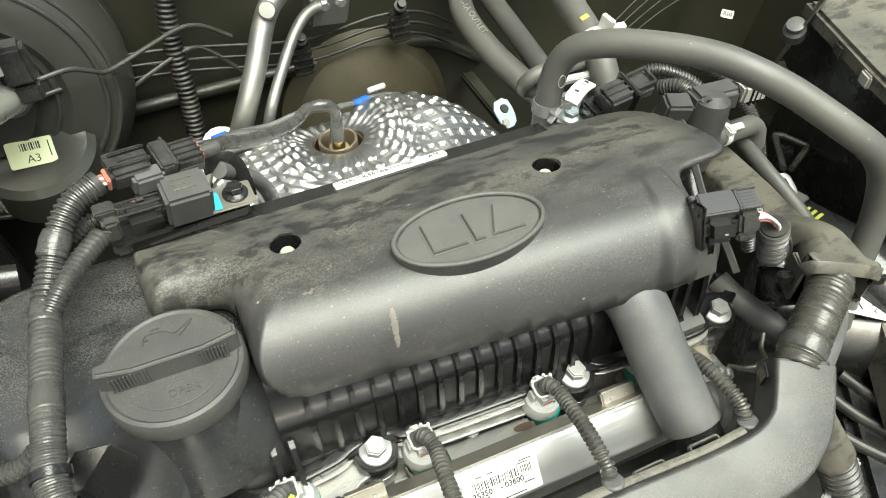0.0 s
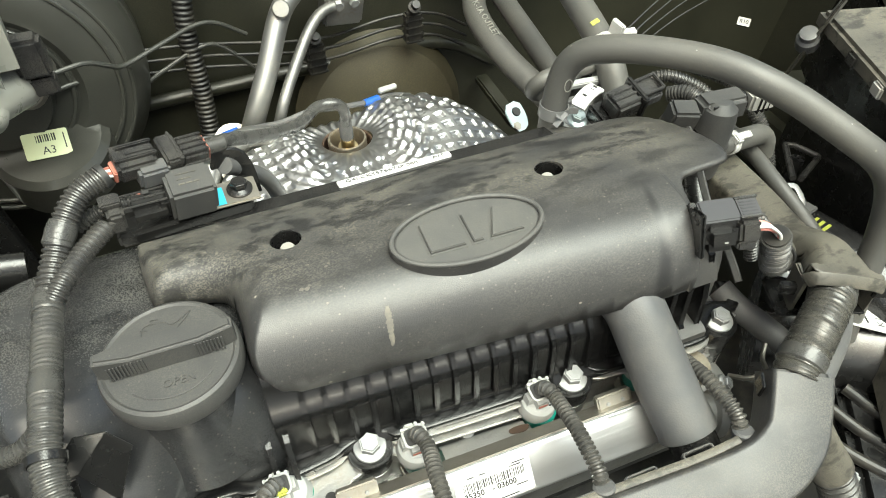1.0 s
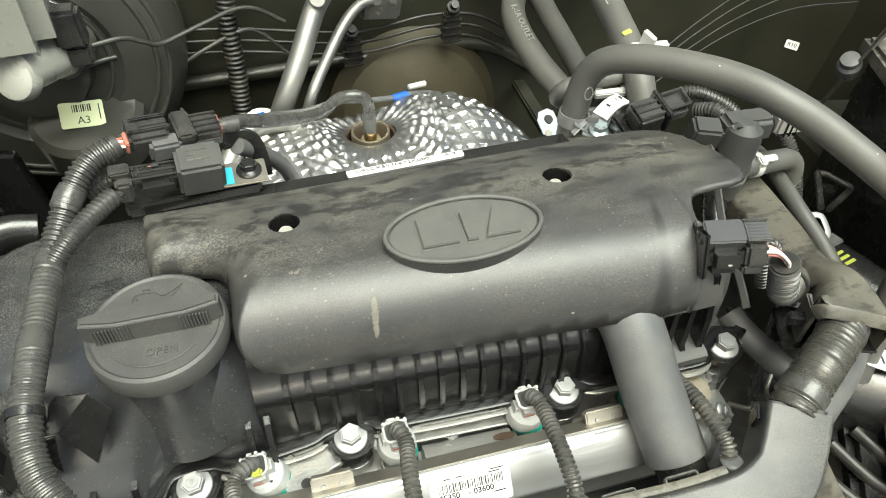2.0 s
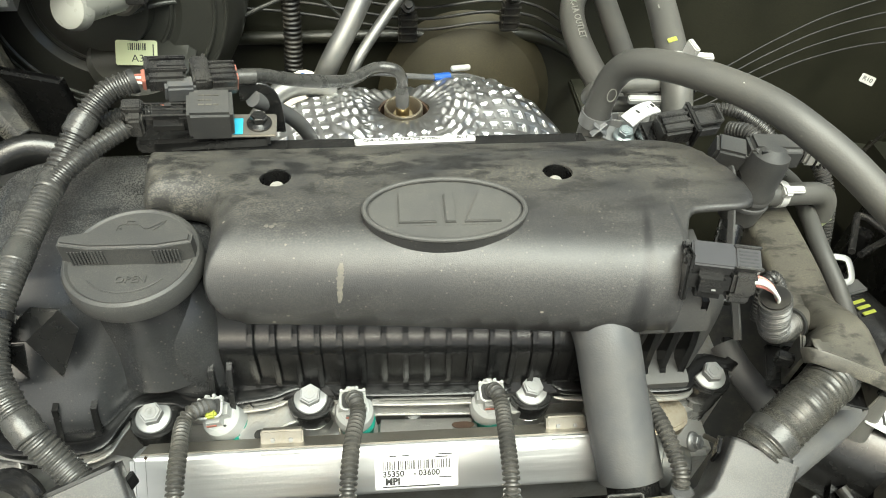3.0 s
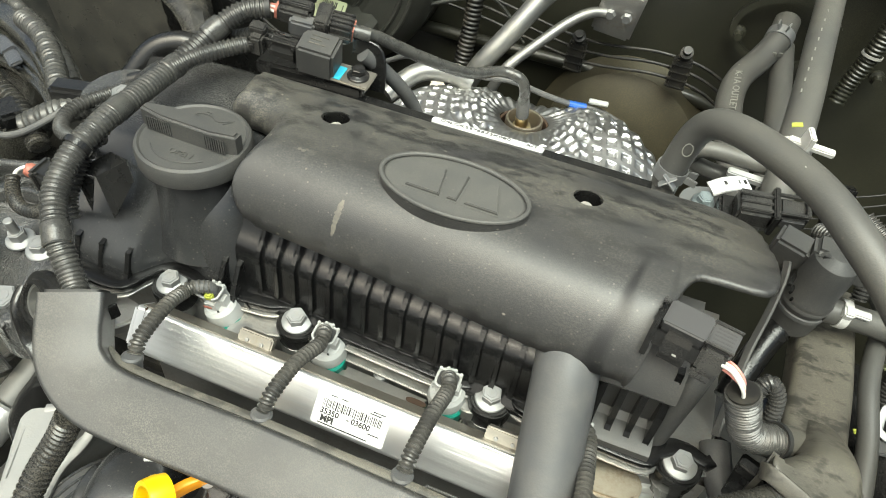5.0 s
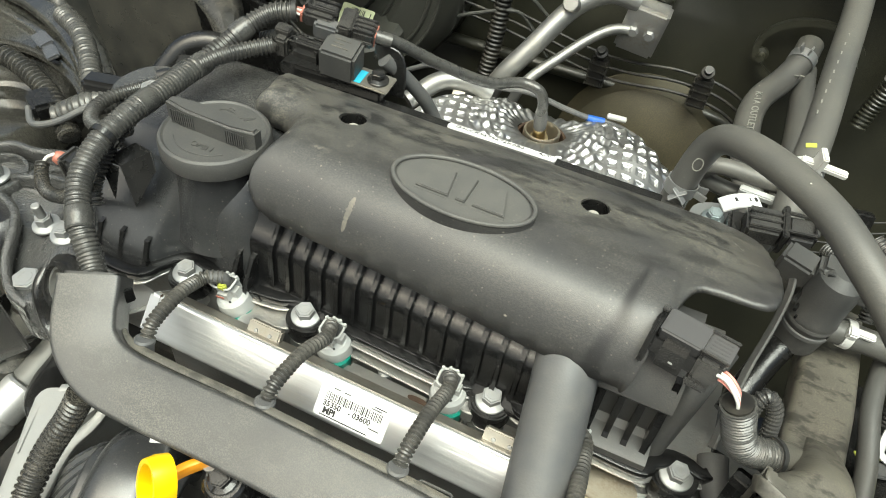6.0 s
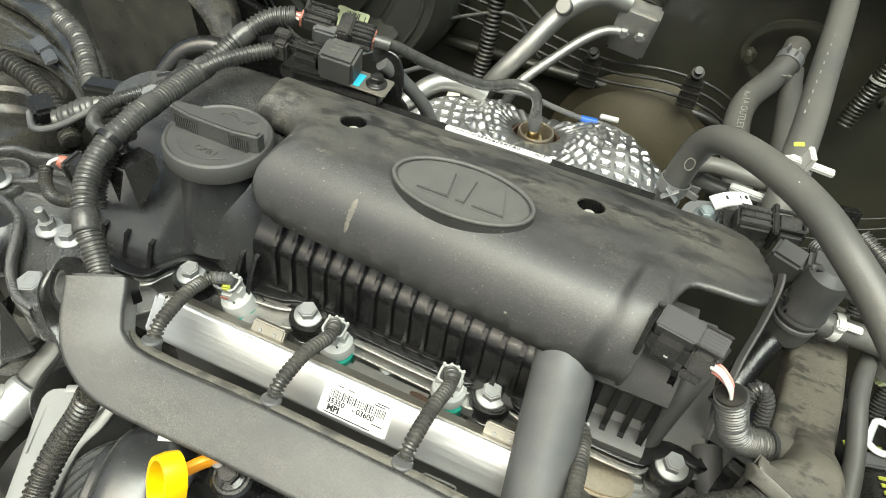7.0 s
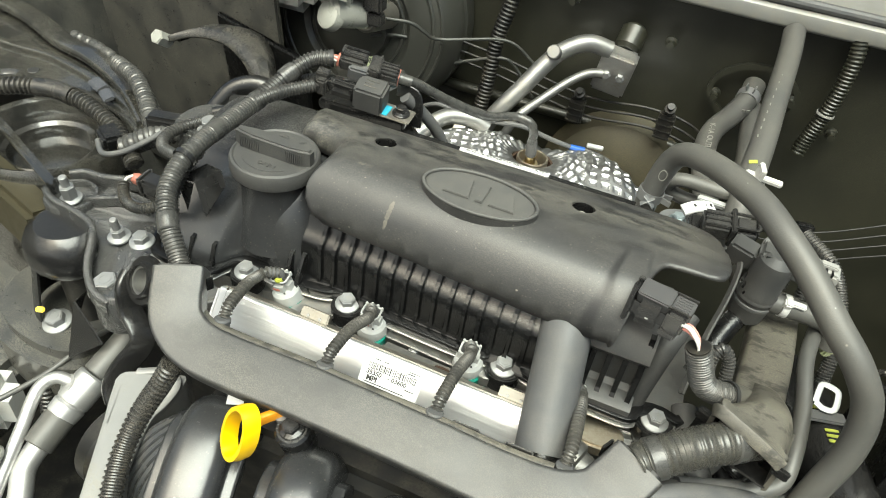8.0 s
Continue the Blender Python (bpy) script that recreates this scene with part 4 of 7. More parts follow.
# ---- wiring tray ----
tray = thing("wiring_tray", "grey-black plastic harness tray curving round the fuel rail", "cable tray", (0, -0.1, 0.0))
TRAY_LINE = [(-0.1650, -0.0615, 0.0375), (-0.1615, -0.0690, 0.0315), (-0.1575, -0.0785, 0.0240), (-0.149, -0.0895, 0.0155), (-0.130, -0.0975, 0.0090), (-0.10, -0.0985, 0.0065), (-0.04, -0.0975, 0.0065), (0.04, -0.099, 0.0060), (0.095, -0.101, 0.0055),
             (0.128, -0.1005, 0.0085), (0.1490, -0.0925, 0.0125), (0.1585, -0.0825, 0.0190), (0.1650, -0.0730, 0.0255), (0.1690, -0.0665, 0.0300)]
channel = part("channel", sweep(spline(TRAY_LINE, 0.004), round_rect(0.0355, 0.0240, 0.0026, 4)), TRAY, tray, "broad rounded channel")
part("left_mouth", sweep([V(-0.1656, -0.0602, 0.0386), V(-0.1644, -0.0628, 0.0365)], round_rect(0.030, 0.018, 0.003, 4)), INKBLACK, channel)
part("right_mouth", sweep([V(0.1696, -0.0654, 0.0306), V(0.1680, -0.0682, 0.0288)], round_rect(0.0315, 0.0200, 0.004, 4)), INKBLACK, channel)
part("inner_lip", sweep(spline([(-0.139, -0.074, 0.010), (-0.120, -0.0795, 0.006), (-0.04, -0.079, 0.004), (0.04, -0.0805, 0.004), (0.105, -0.0815, 0.004), (0.135, -0.079, 0.008)], 0.005), round_rect(0.003, 0.006, 0.001, 2)), TRAY, tray, "narrow rear lip")
part("dusty_edge", sweep(spline([(-0.1390, -0.0760, 0.0185), (-0.128, -0.0800, 0.0170), (-0.10, -0.0812, 0.0165), (-0.04, -0.0806, 0.0165), (0.04, -0.0822, 0.0160), (0.095, -0.0842, 0.0155), (0.122, -0.0840, 0.0175)], 0.005), round_rect(0.0050, 0.0040, 0.0012, 2)), DUSTY, tray, "dusty inner edge")
for x, bx, by in INJ:
    part("lead_boot", lathe([(0.0054, 0.0), (0.0054, 0.0070), (0.0060, 0.0076), (0.0060, 0.0100), (0.0048, 0.0110)], up((bx, by - 0.003, 0.008), (0, 0.30, 1)), 20), RUBBER, tray, "moulded lead outlet")
for x in (-0.098, -0.0545, -0.023, 0.0255, 0.062, 0.098):
    loop = [(x - 0.0092, -0.0830, 0.0150), (x - 0.0090, -0.0795, 0.0155), (x - 0.0070, -0.0792, 0.0155), (x + 0.0070, -0.0792, 0.0155), (x + 0.0090, -0.0795, 0.0155), (x + 0.0092, -0.0830, 0.0150)]
    part("locking_loop", sweep(spline(loop, 0.0015), round_rect(0.0014, 0.0040, 0.0005, 1)), TRAY, tray)
for x, y, z, a in ((-0.1455, -0.062, 0.0310, 60), (0.1480, -0.0640, 0.0290, 60)):
    part("side_hook", box((0.010, 0.002, 0.011), pose(x, y, z, 0, 0, a), 0.0006), PLASTIC, tray)

# ---- breather tube ----
breather = thing("breather_tube", "thick matte grey rubber breather tube over a black pipe", "hose", (0.11, -0.03, 0.02))
part("sleeve", tube([(0.099, 0.010, 0.050), (0.1015, -0.004, 0.0445), (0.1062, -0.032, 0.0185), (0.1115, -0.062, -0.0055)], 0.0178, 32, 0.004), RUBBER, breather, "grey foam rubber sleeve")
part("inner_pipe", tube([(0.111, -0.058, -0.002), (0.1145, -0.078, -0.018), (0.118, -0.098, -0.036), (0.12, -0.12, -0.06)], 0.0145, 24, 0.006), BLACKSHINE, breather, "black inner pipe")


# ---- right-hand side of the engine ----
def clamp_ring(at, axis, r, w, mat=None, ears=True):
    """A spring clamp: a band with two ears."""
    m = up(at, axis, (0, 0, 1) if abs(Vector(axis).normalized().z) < 0.8 else (1, 0, 0))
    bm = lathe([(r, -w / 2), (r + 0.0009, -w / 2), (r + 0.0009, w / 2), (r, w / 2)], m, 28, closed=True)
    if ears:
        for s in (-1, 1):
            bm = join(bm, box((0.009, 0.0016, w * 0.6), m @ pose(r + 0.0035, 0.004 * s, 0, 0, 0, 14 * s), 0.0004))
    return bm


coil_plug = thing("ignition_connector", "glossy black multi-pin connector with red and white wires", "connector", (0.157, 0.004, 0.09))
ml_ = axes((0.1470, 0.0070, 0.0990), (0.97, -0.23, 0.03), (0.0, -0.24, 0.97))
mp_ = axes((0.1455, -0.0005, 0.0905), (0.97, -0.23, 0.03), (0.0, 0.42, 0.90))
body = part("connector_body", box((0.0225, 0.0175, 0.0160), mp_, 0.0050, 4), BLACKSHINE, coil_plug)
part("body_mark", box((0.0022, 0.0010, 0.0006), mp_ @ pose(0.0010, -0.0020, 0.0080), 0.0002), MIDGREY, body)
part("rear_flange", box((0.0028, 0.0270, 0.0210), mp_ @ pose(-0.0125, 0.0030, -0.0020), 0.0012), PLASTIC, coil_plug)
for k in (-1, 0, 1):
    part("flange_tooth", box((0.0034, 0.0026, 0.0036), ml_ @ pose(-0.0130, 0.0030, 0.0052 * k), 0.0006), CONNECTOR, coil_plug)
part("end_block", box((0.0120, 0.0130, 0.0135), mp_ @ pose(0.0165, 0.0010, -0.0010), 0.0018), CONNECTOR, coil_plug)
part("end_step", box((0.0110, 0.0050, 0.0110), mp_ @ pose(0.0150, -0.0070, -0.0005), 0.0012), CONNECTOR, coil_plug)
lock = part("lock_slide", box((0.0215, 0.0092, 0.0145), ml_, 0.0010), GLOSSTOP, coil_plug, "shiny locking slide")
part("latch_block", box((0.0130, 0.0076, 0.0130), ml_ @ pose(0.0175, -0.0008, 0.0), 0.0008), GLOSSTOP, coil_plug)
for i in range(5):
    part("latch_tooth", box((0.0095, 0.0010, 0.0012), ml_ @ pose(0.0175, 0.0032, -0.0040 + 0.0020 * i), 0.0003), GLOSSTOP, lock)
for k in (-1, 1):
    part("latch_arm", box((0.0140, 0.0024, 0.0014), ml_ @ pose(0.0172, 0.0036, 0.0062 * k), 0.0004), CONNECTOR, lock)
for i, (mat, dz) in enumerate(((WHITEWIRE, 0.004), (REDWIRE, 0.002), (WHITEWIRE, 0.000), (MIDGREY, -0.002), (REDWIRE, -0.004))):
    a = mp_ @ V(0.0215, 0.0030 - 0.0022 * (i % 2), dz)
    part("wire", tube([a, a + V(0.005, -0.003, 0.001), V(0.1788, -0.0135 + 0.0016 * i, 0.0885), V(0.1805, -0.0125 + 0.0013 * i, 0.078)], 0.0009, 8, 0.002), mat, coil_plug)
part("loom_sleeve", conduit([(0.1800, -0.0102, 0.0845), (0.1838, -0.0098, 0.0750), (0.1885, -0.0088, 0.0630), (0.1942, -0.0066, 0.0525), (0.2025, -0.0022, 0.0452), (0.2130, 0.0040, 0.0398)], 0.0084, 0.0022, 0.0008, 20, 0.016), TAPE, coil_plug, "taped corrugated sleeve")
part("sleeve_mouth", rod((0.1795, -0.0102, 0.0858), (0.1800, -0.0102, 0.0846), 0.0073), DARK, coil_plug)
part("small_loop", conduit([(0.199, 0.012, 0.036), (0.196, 0.016, 0.054), (0.200, 0.021, 0.062), (0.207, 0.020, 0.055), (0.210, 0.014, 0.040), (0.213, 0.008, 0.030)], 0.0046, 0.0024, 0.001, 14), CONDUIT, coil_plug)
part("sleeve_tie", lathe([(0.0094, -0.0015), (0.0102, -0.0015), (0.0102, 0.0015), (0.0094, 0.0015)], up((0.2125, 0.0036, 0.0400), (0.8, 0.5, -0.40)), 20, closed=True), INKBLACK, coil_plug)

# harness duct with a flared mouth
duct = thing("harness_duct", "dusty grey-black plastic harness duct with a flared mouth", "cable duct", (0.23, 0.05, 0.01))
part("duct_run", sweep(spline([(0.250, 0.150, 0.014), (0.246, 0.110, 0.020), (0.2405, 0.060, 0.025), (0.2350, 0.022, 0.028), (0.233, 0.004, 0.032)], 0.005), round_rect(0.034, 0.022, 0.005, 4)), DUSTY, duct)
HOOD = chaikin([(0.220, 0.034), (0.250, 0.034), (0.257, 0.012), (0.256, -0.014), (0.2515, -0.036), (0.2455, -0.0455), (0.236, -0.0430), (0.218, -0.0370), (0.2030, -0.0310), (0.2030, -0.0215), (0.211, -0.0130), (0.222, -0.004), (0.224, 0.016)], 2)


def hood_height(x, y, d, c):
    w = smooth01(-0.012, 0.030, y)
    z = (1 - w) * (0.0670 - 0.26 * (x - 0.195)) + w * 0.0395
    mouth = c[1] < -0.016 - 0.438 * (c[0] - 0.192)
    w, h = (0.003, 0.0015) if mouth else (0.012, 0.020)
    k = 1 - min(d / w, 1)
    return z - h * (1 - math.sqrt(max(0, 1 - k * k)))


mouth_hood = part("mouth_hood", heightfield(HOOD, hood_height, 50, 40), DUSTY, duct, "flared hood")
solid(mouth_hood, 0.0022)
bake(mouth_hood)
part("mouth_lip", sweep(spline([(0.2020, -0.0260, 0.0540), (0.2040, -0.0305, 0.0600), (0.2180, -0.0368, 0.0585), (0.2360, -0.0428, 0.0535), (0.2450, -0.0450, 0.0490)], 0.002), round_rect(0.0028, 0.0085, 0.0010, 2)), DUSTY, duct, "thick lip round the mouth")
part("side_wall", prism([(0.2015, -0.0260), (0.2045, -0.0265), (0.2110, -0.0120), (0.2080, -0.0110)], 0.022, 0.052, bevel=0.001), DUSTY, duct)
part("far_wall", prism([(0.2440, -0.0440), (0.2475, -0.0430), (0.2560, -0.010), (0.2530, -0.008)], 0.020, 0.042, bevel=0.001), DUSTY, duct)
part("mouth_latch", box((0.014, 0.006, 0.008), pose(0.202, -0.020, 0.040, 0, 0, -25), 0.001), PLASTIC, duct)
part("mouth_floor", box((0.055, 0.030, 0.002), pose(0.224, -0.022, 0.024, 0, 0, -20), 0.0008), PLASTIC, duct)
part("end_hook", box((0.010, 0.003, 0.008), pose(0.2470, -0.0450, 0.0430, 0, 0, -20), 0.0008), PLASTIC, duct)
part("branch", tube([(0.2125, 0.0036, 0.0400), (0.223, 0.0095, 0.0340), (0.236, 0.015, 0.0270)], 0.0096, 18, 0.003), DUSTY, duct)
loom = thing("main_harness_loom", "thick taped corrugated harness loom leading into the duct", "cable loom", (0.2, -0.04, 0.02))
LOOM_LINE = [(0.1680, -0.0682, 0.0300), (0.1720, -0.0650, 0.0322), (0.1900, -0.0535, 0.0400), (0.2130, -0.0390, 0.0440), (0.2290, -0.0260, 0.0410), (0.2400, -0.0150, 0.0340)]
part("loom_tube", conduit(LOOM_LINE, 0.0130, 0.0032, 0.0006, 28, 0.020), DUSTYTAPE, loom, "wrinkled loom under shiny dusty tape")
for p, a in (((0.1765, -0.0620, 0.0345), (0.80, 0.52, 0.30)), ((0.2180, -0.0352, 0.0436), (0.76, 0.62, -0.10))):
    part("tape_end", lathe([(0.0126, -0.0050), (0.0136, -0.0040), (0.0134, 0.0), (0.0137, 0.0036), (0.0126, 0.0050)], up(p, a), 28), TAPE, loom, "overlapping end of the tape")

# coolant breather hose sweeping over the harness
hose = thing("coolant_hose", "long curved grey-black rubber hose held by a spring clamp", "hose", (0.12, 0.15, 0.06))
HOSE_LINE = [(0.1250, 0.1525, 0.060), (0.1265, 0.1535, 0.078), (0.1290, 0.1545, 0.096), (0.1325, 0.1530, 0.110), (0.1380, 0.1475, 0.1205), (0.1470, 0.1370, 0.1280), (0.162, 0.1200, 0.1340), (0.182, 0.0975, 0.1375), (0.197, 0.0780, 0.1380), (0.2102, 0.0605, 0.1345), (0.2245, 0.0470, 0.1275), (0.2370, 0.0345, 0.1195),
             (0.2500, 0.0210, 0.1105), (0.2695, 0.0085, 0.0950), (0.285, 0.003, 0.072), (0.290, -0.004, 0.040), (0.284, -0.014, 0.004), (0.276, -0.028, -0.04)]
part("hose_body", tube(HOSE_LINE, 0.0091, 28, 0.004), HOSE, hose)
part("spring_clamp", clamp_ring((0.1264, 0.1534, 0.0755), (0.12, 0.05, 1), 0.0096, 0.0085), ZINC, hose, "bright spring clamp")
for s_ in (-1, 1):
    part("clamp_ear", sweep(spline([(0.1264 - 0.0040 * s_, 0.1432, 0.0790), (0.1264 + 0.001 * s_, 0.1415, 0.0755), (0.1264 + 0.0055 * s_, 0.1405, 0.0715)], 0.002), round_rect(0.0045, 0.0012, 0.0003, 1)), ZINC, hose, "splayed clamp ear")
part("stub_pipe", rod((0.124, 0.152, 0.035), (0.1262, 0.1530, 0.070), 0.0088), PLASTIC, hose)
part("maker_mark", ring(0.0033, 0.0048, 0.0027, 0.0041, -0.0001, 0.0002, axes((0.1300, 0.1446, 0.1000), (1, 0.1, 0.0), (0.15, 0.1, 1)), 28), MARKS, hose, "small pale oval print")
for p in ((0.1805, 0.0925, 0.1446), (0.2445, 0.0225, 0.1215)):
    part("paint_fleck", box((0.0010, 0.003, 0.0006), pose(*p, -40, 0, -20), 0.0002), WHITE, hose)

# slim hose below
slim = thing("slim_hose", "slim dusty rubber hose curving below the harness duct", "hose", (0.27, 0.05, 0.02))
part("hose_body", tube([(0.292, 0.190, 0.0), (0.284, 0.140, 0.022), (0.272, 0.100, 0.032), (0.2665, 0.068, 0.032), (0.2690, 0.034, 0.022), (0.2680, 0.000, 0.010), (0.262, -0.020, 0.000), (0.235, -0.034, -0.004), (0.200, -0.050, -0.002), (0.178, -0.062, 0.000)], 0.0056, 18, 0.004), HOSE, slim)
part("sleeve_end", tube([(0.240, -0.0325, -0.0035), (0.220, -0.0415, -0.003), (0.200, -0.050, -0.002)], 0.0080, 18, 0.004), RUBBER, slim, "thicker outer sleeve")

# purge valve
valve = thing("purge_valve", "black plastic purge valve with a side connector and banded base", "valve", (0.22, 0.097, 0.03))
mv = up((0.2200, 0.0985, 0.030), (0.05, 0.02, 1)) @ Matrix.Diagonal((0.84, 0.84, 1.0, 1.0))
part("valve_body", lathe([(0.011, 0.0), (0.0155, 0.004), (0.0165, 0.012), (0.0165, 0.024), (0.0175, 0.026), (0.0175, 0.030), (0.0162, 0.032), (0.0162, 0.050), (0.0145, 0.058), (0.008, 0.063), (0.0, 0.064)], mv, 36), CAPMAT, valve)
for z in (0.019, 0.0255):
    part("band", lathe([(0.0168, z - 0.0018), (0.0176, z - 0.0012), (0.0176, z + 0.0012), (0.0168, z + 0.0018)], mv, 36), RUBBER, valve)
sock = part("side_socket", box((0.034, 0.018, 0.017), axes((0.2270, 0.1040, 0.0850), (1, -0.10, 0.02), (0, 1, 0)), 0.003, 3), CAPMAT, valve, "rounded socket")
part("slot", box((0.004, 0.0012, 0.005), axes((0.2160, 0.0952, 0.0900), (1, -0.10, 0.02), (0, 1, 0))), INKBLACK, sock)
part("socket_neck", rod((0.238, 0.1025, 0.086), (0.252, 0.101, 0.087), 0.0075), BLACKSHINE, valve)
part("mount_arm", box((0.020, 0.016, 0.018), axes((0.2010, 0.1090, 0.0800), (1, -0.3, -0.1), (0, 1, 0.2)), 0.002), CAPMAT, valve)
for i in range(4):
    part("arm_tooth", box((0.0018, 0.016, 0.003), axes((0.2080 + 0.0025 * i, 0.0975 - 0.0008 * i, 0.0700 - 0.0045 * i), (1, -0.3, -0.1), (0, 1, 0.2)), 0.0004), PLASTIC, valve)
part("lower_pipe", tube([(0.216, 0.094, 0.032), (0.209, 0.080, 0.026), (0.202, 0.062, 0.018), (0.197, 0.045, 0.008)], 0.0085, 18, 0.004), PLASTIC, valve)
part("strap", sweep(spline([(0.2000, 0.108, 0.078), (0.2020, 0.096, 0.072), (0.2000, 0.078, 0.058), (0.1935, 0.050, 0.044), (0.1890, 0.022, 0.036), (0.187, 0.004, 0.026)], 0.004), round_rect(0.0022, 0.0050, 0.0008, 1), normal=(0.2, 0.6, 0.7)), CAPMAT, valve, "curved flat bracket")
grey = thing("grey_connector", "dusty grey two-way connector plugged into the purge valve", "connector", (0.268, 0.092, 0.088))
part("housing", box((0.020, 0.017, 0.014), axes((0.2525, 0.0985, 0.0895), (1, -0.1, 0), (0, 1, 0)), 0.0018), MIDGREY, grey)
part("latch", box((0.012, 0.006, 0.004), axes((0.254, 0.0985, 0.0975), (1, -0.1, 0), (0, 1, 0)), 0.0008), MIDGREY, grey)
for i in range(3):
    part("fin", box((0.0015, 0.019, 0.016), axes((0.249 + 0.004 * i, 0.0988, 0.0895), (1, -0.1, 0), (0, 1, 0)), 0.0004), BLACKSHINE, grey)
vh = thing("vacuum_hose", "short bent black hose with a white clip on the purge valve", "hose", (0.26, 0.1, 0.05))
part("hose_body", tube([(0.232, 0.0970, 0.0535), (0.246, 0.0980, 0.0525), (0.264, 0.1005, 0.0500), (0.275, 0.1030, 0.0465), (0.2815, 0.1028, 0.0410), (0.2835, 0.1018, 0.0330), (0.2835, 0.1012, 0.0270)], 0.0078, 20, 0.003), HOSE, vh)
part("end_tip", box((0.010, 0.008, 0.010), pose(0.2860, 0.1000, 0.0250, 10, 0, 20), 0.0015), CREAM, vh, "white plastic end tip")
cl = part("white_clip", clamp_ring((0.2420, 0.0978, 0.0530), (1, 0.06, -0.08), 0.0080, 0.0050, ears=False), WHITE, vh, "white plastic clip")
part("clip_tongue", box((0.014, 0.005, 0.003), axes((0.248, 0.0935, 0.0605), (1, 0.06, -0.08), (0, 1, 0.3)), 0.0008), WHITE, cl)
part("clip_block", box((0.006, 0.007, 0.006), axes((0.2425, 0.0925, 0.0595), (1, 0.06, -0.08), (0, 1, 0.3)), 0.001), WHITE, cl)

# black sensor connector and wiring behind the cover
sc = thing("sensor_connector", "black ribbed sensor connector on a corrugated lead", "connector", (0.19, 0.155, 0.06))
mc = axes((0.1880, 0.1520, 0.0680), (1, 0.12, 0.06), (-0.12, 1, 0.25))
part("housing", box((0.022, 0.020, 0.015), mc @ pose(-0.006, 0, 0), 0.002), CONNECTOR, sc)
for i in range(3):
    part("ridge", box((0.020, 0.0022, 0.0022), mc @ pose(-0.006, -0.0065 + 0.0055 * i, 0.0080), 0.0005), CONNECTOR, sc)
part("rear_flange", box((0.004, 0.025, 0.020), mc @ pose(0.006, 0, 0), 0.0010), BLACKSHINE, sc)
part("latch_frame", join(box((0.018, 0.0020, 0.0030), mc @ pose(0.016, 0.0070, 0.0090), 0.0006), box((0.018, 0.0020, 0.0030), mc @ pose(0.016, -0.0070, 0.0090), 0.0006), box((0.0022, 0.0150, 0.0030), mc @ pose(0.0245, 0, 0.0090), 0.0006)), CONNECTOR, sc)
part("front_body", box((0.018, 0.0160, 0.0130), mc @ pose(0.017, 0, 0), 0.0020), CONNECTOR, sc)
part("shiny_side", box((0.014, 0.0016, 0.0080), mc @ pose(0.017, -0.0084, 0.0005), 0.0006), GLOSSTOP, sc)
part("base_block", box((0.022, 0.022, 0.014), mc @ pose(-0.014, 0.002, -0.013), 0.002), PLASTIC, sc)
part("lead", conduit([(0.214, 0.168, 0.066), (0.222, 0.166, 0.071), (0.233, 0.158, 0.072), (0.248, 0.145, 0.066), (0.256, 0.132, 0.056), (0.257, 0.124, 0.044)], 0.0050, 0.0024, 0.001, 14), CONDUIT, sc)
single("corrugated_lead", conduit([(0.224, 0.152, 0.064), (0.232, 0.140, 0.070), (0.238, 0.128, 0.064), (0.238, 0.120, 0.050)], 0.0060, 0.0024, 0.001, 14), CONDUIT, "short looping corrugated lead behind the purge valve", "cable")
single("corrugated_lead", conduit([(0.246, 0.160, 0.078), (0.270, 0.140, 0.070), (0.284, 0.120, 0.050), (0.290, 0.105, 0.03), (0.292, 0.09, 0.0)], 0.0055, 0.0024, 0.001, 14), CONDUIT, "corrugated lead running down past the coolant hose", "cable")
single("valve_tail", tube([(0.214, 0.135, 0.036), (0.219, 0.128, 0.058), (0.222, 0.112, 0.072), (0.222, 0.100, 0.070)], 0.0115, 18, 0.004), DUSTY, "dusty black elbow joining the purge valve", "pipe")
brk = thing("hose_bracket", "bright steel hose bracket with a bolt and white tag", "bracket", (0.16, 0.17, 0.05))
part("plate", prism(chaikin([(-0.018, -0.012), (0.014, -0.012), (0.020, 0.010), (0.004, 0.016), (-0.016, 0.010)], 2), -0.001, 0.001, axes((0.1560, 0.1660, 0.0495), (1, 0.1, 0.05), (0, 1, 0.1))), ZINC, brk)
tag = part("tag", sweep(spline([(0.1560, 0.1680, 0.0600), (0.1640, 0.1720, 0.0640), (0.1720, 0.1760, 0.0650), (0.1790, 0.1790, 0.0640)], 0.002), round_rect(0.0130, 0.0030, 0.0012, 3)), PAPER, brk, "white wrapped tag")
for i in range(4):
    part("tag_print", box((0.0016, 0.0035, 0.0006), axes((0.1640 + 0.0040 * i, 0.1722 + 0.0019 * i, 0.0656 + 0.0003 * i), (1, 0.45, 0.1), (-0.4, 1, 0)), 0), INKBLACK, tag)
part("loop_hose", tube([(0.192, 0.206, 0.0640), (0.170, 0.204, 0.0660), (0.150, 0.202, 0.0670), (0.1405, 0.203, 0.0620), (0.1400, 0.2080, 0.0520), (0.150, 0.2100, 0.0460), (0.170, 0.2100, 0.0440), (0.190, 0.210, 0.044)], 0.0062, 18, 0.003), HOSE, brk, "black rubber hose doubled back on itself")
part("pipe_tip", rod((0.190, 0.206, 0.064), (0.206, 0.206, 0.066), 0.0030), PIPE, brk)
part("cross_bar", box((0.040, 0.006, 0.005), axes((0.1860, 0.1960, 0.0575), (1, -0.10, 0.02), (0, 1, 0.2)), 0.0008), LIGHTGREY, brk)
part("riser", rod((0.197, 0.200, 0.01), (0.199, 0.204, 0.075), 0.0075), PIPE, brk)
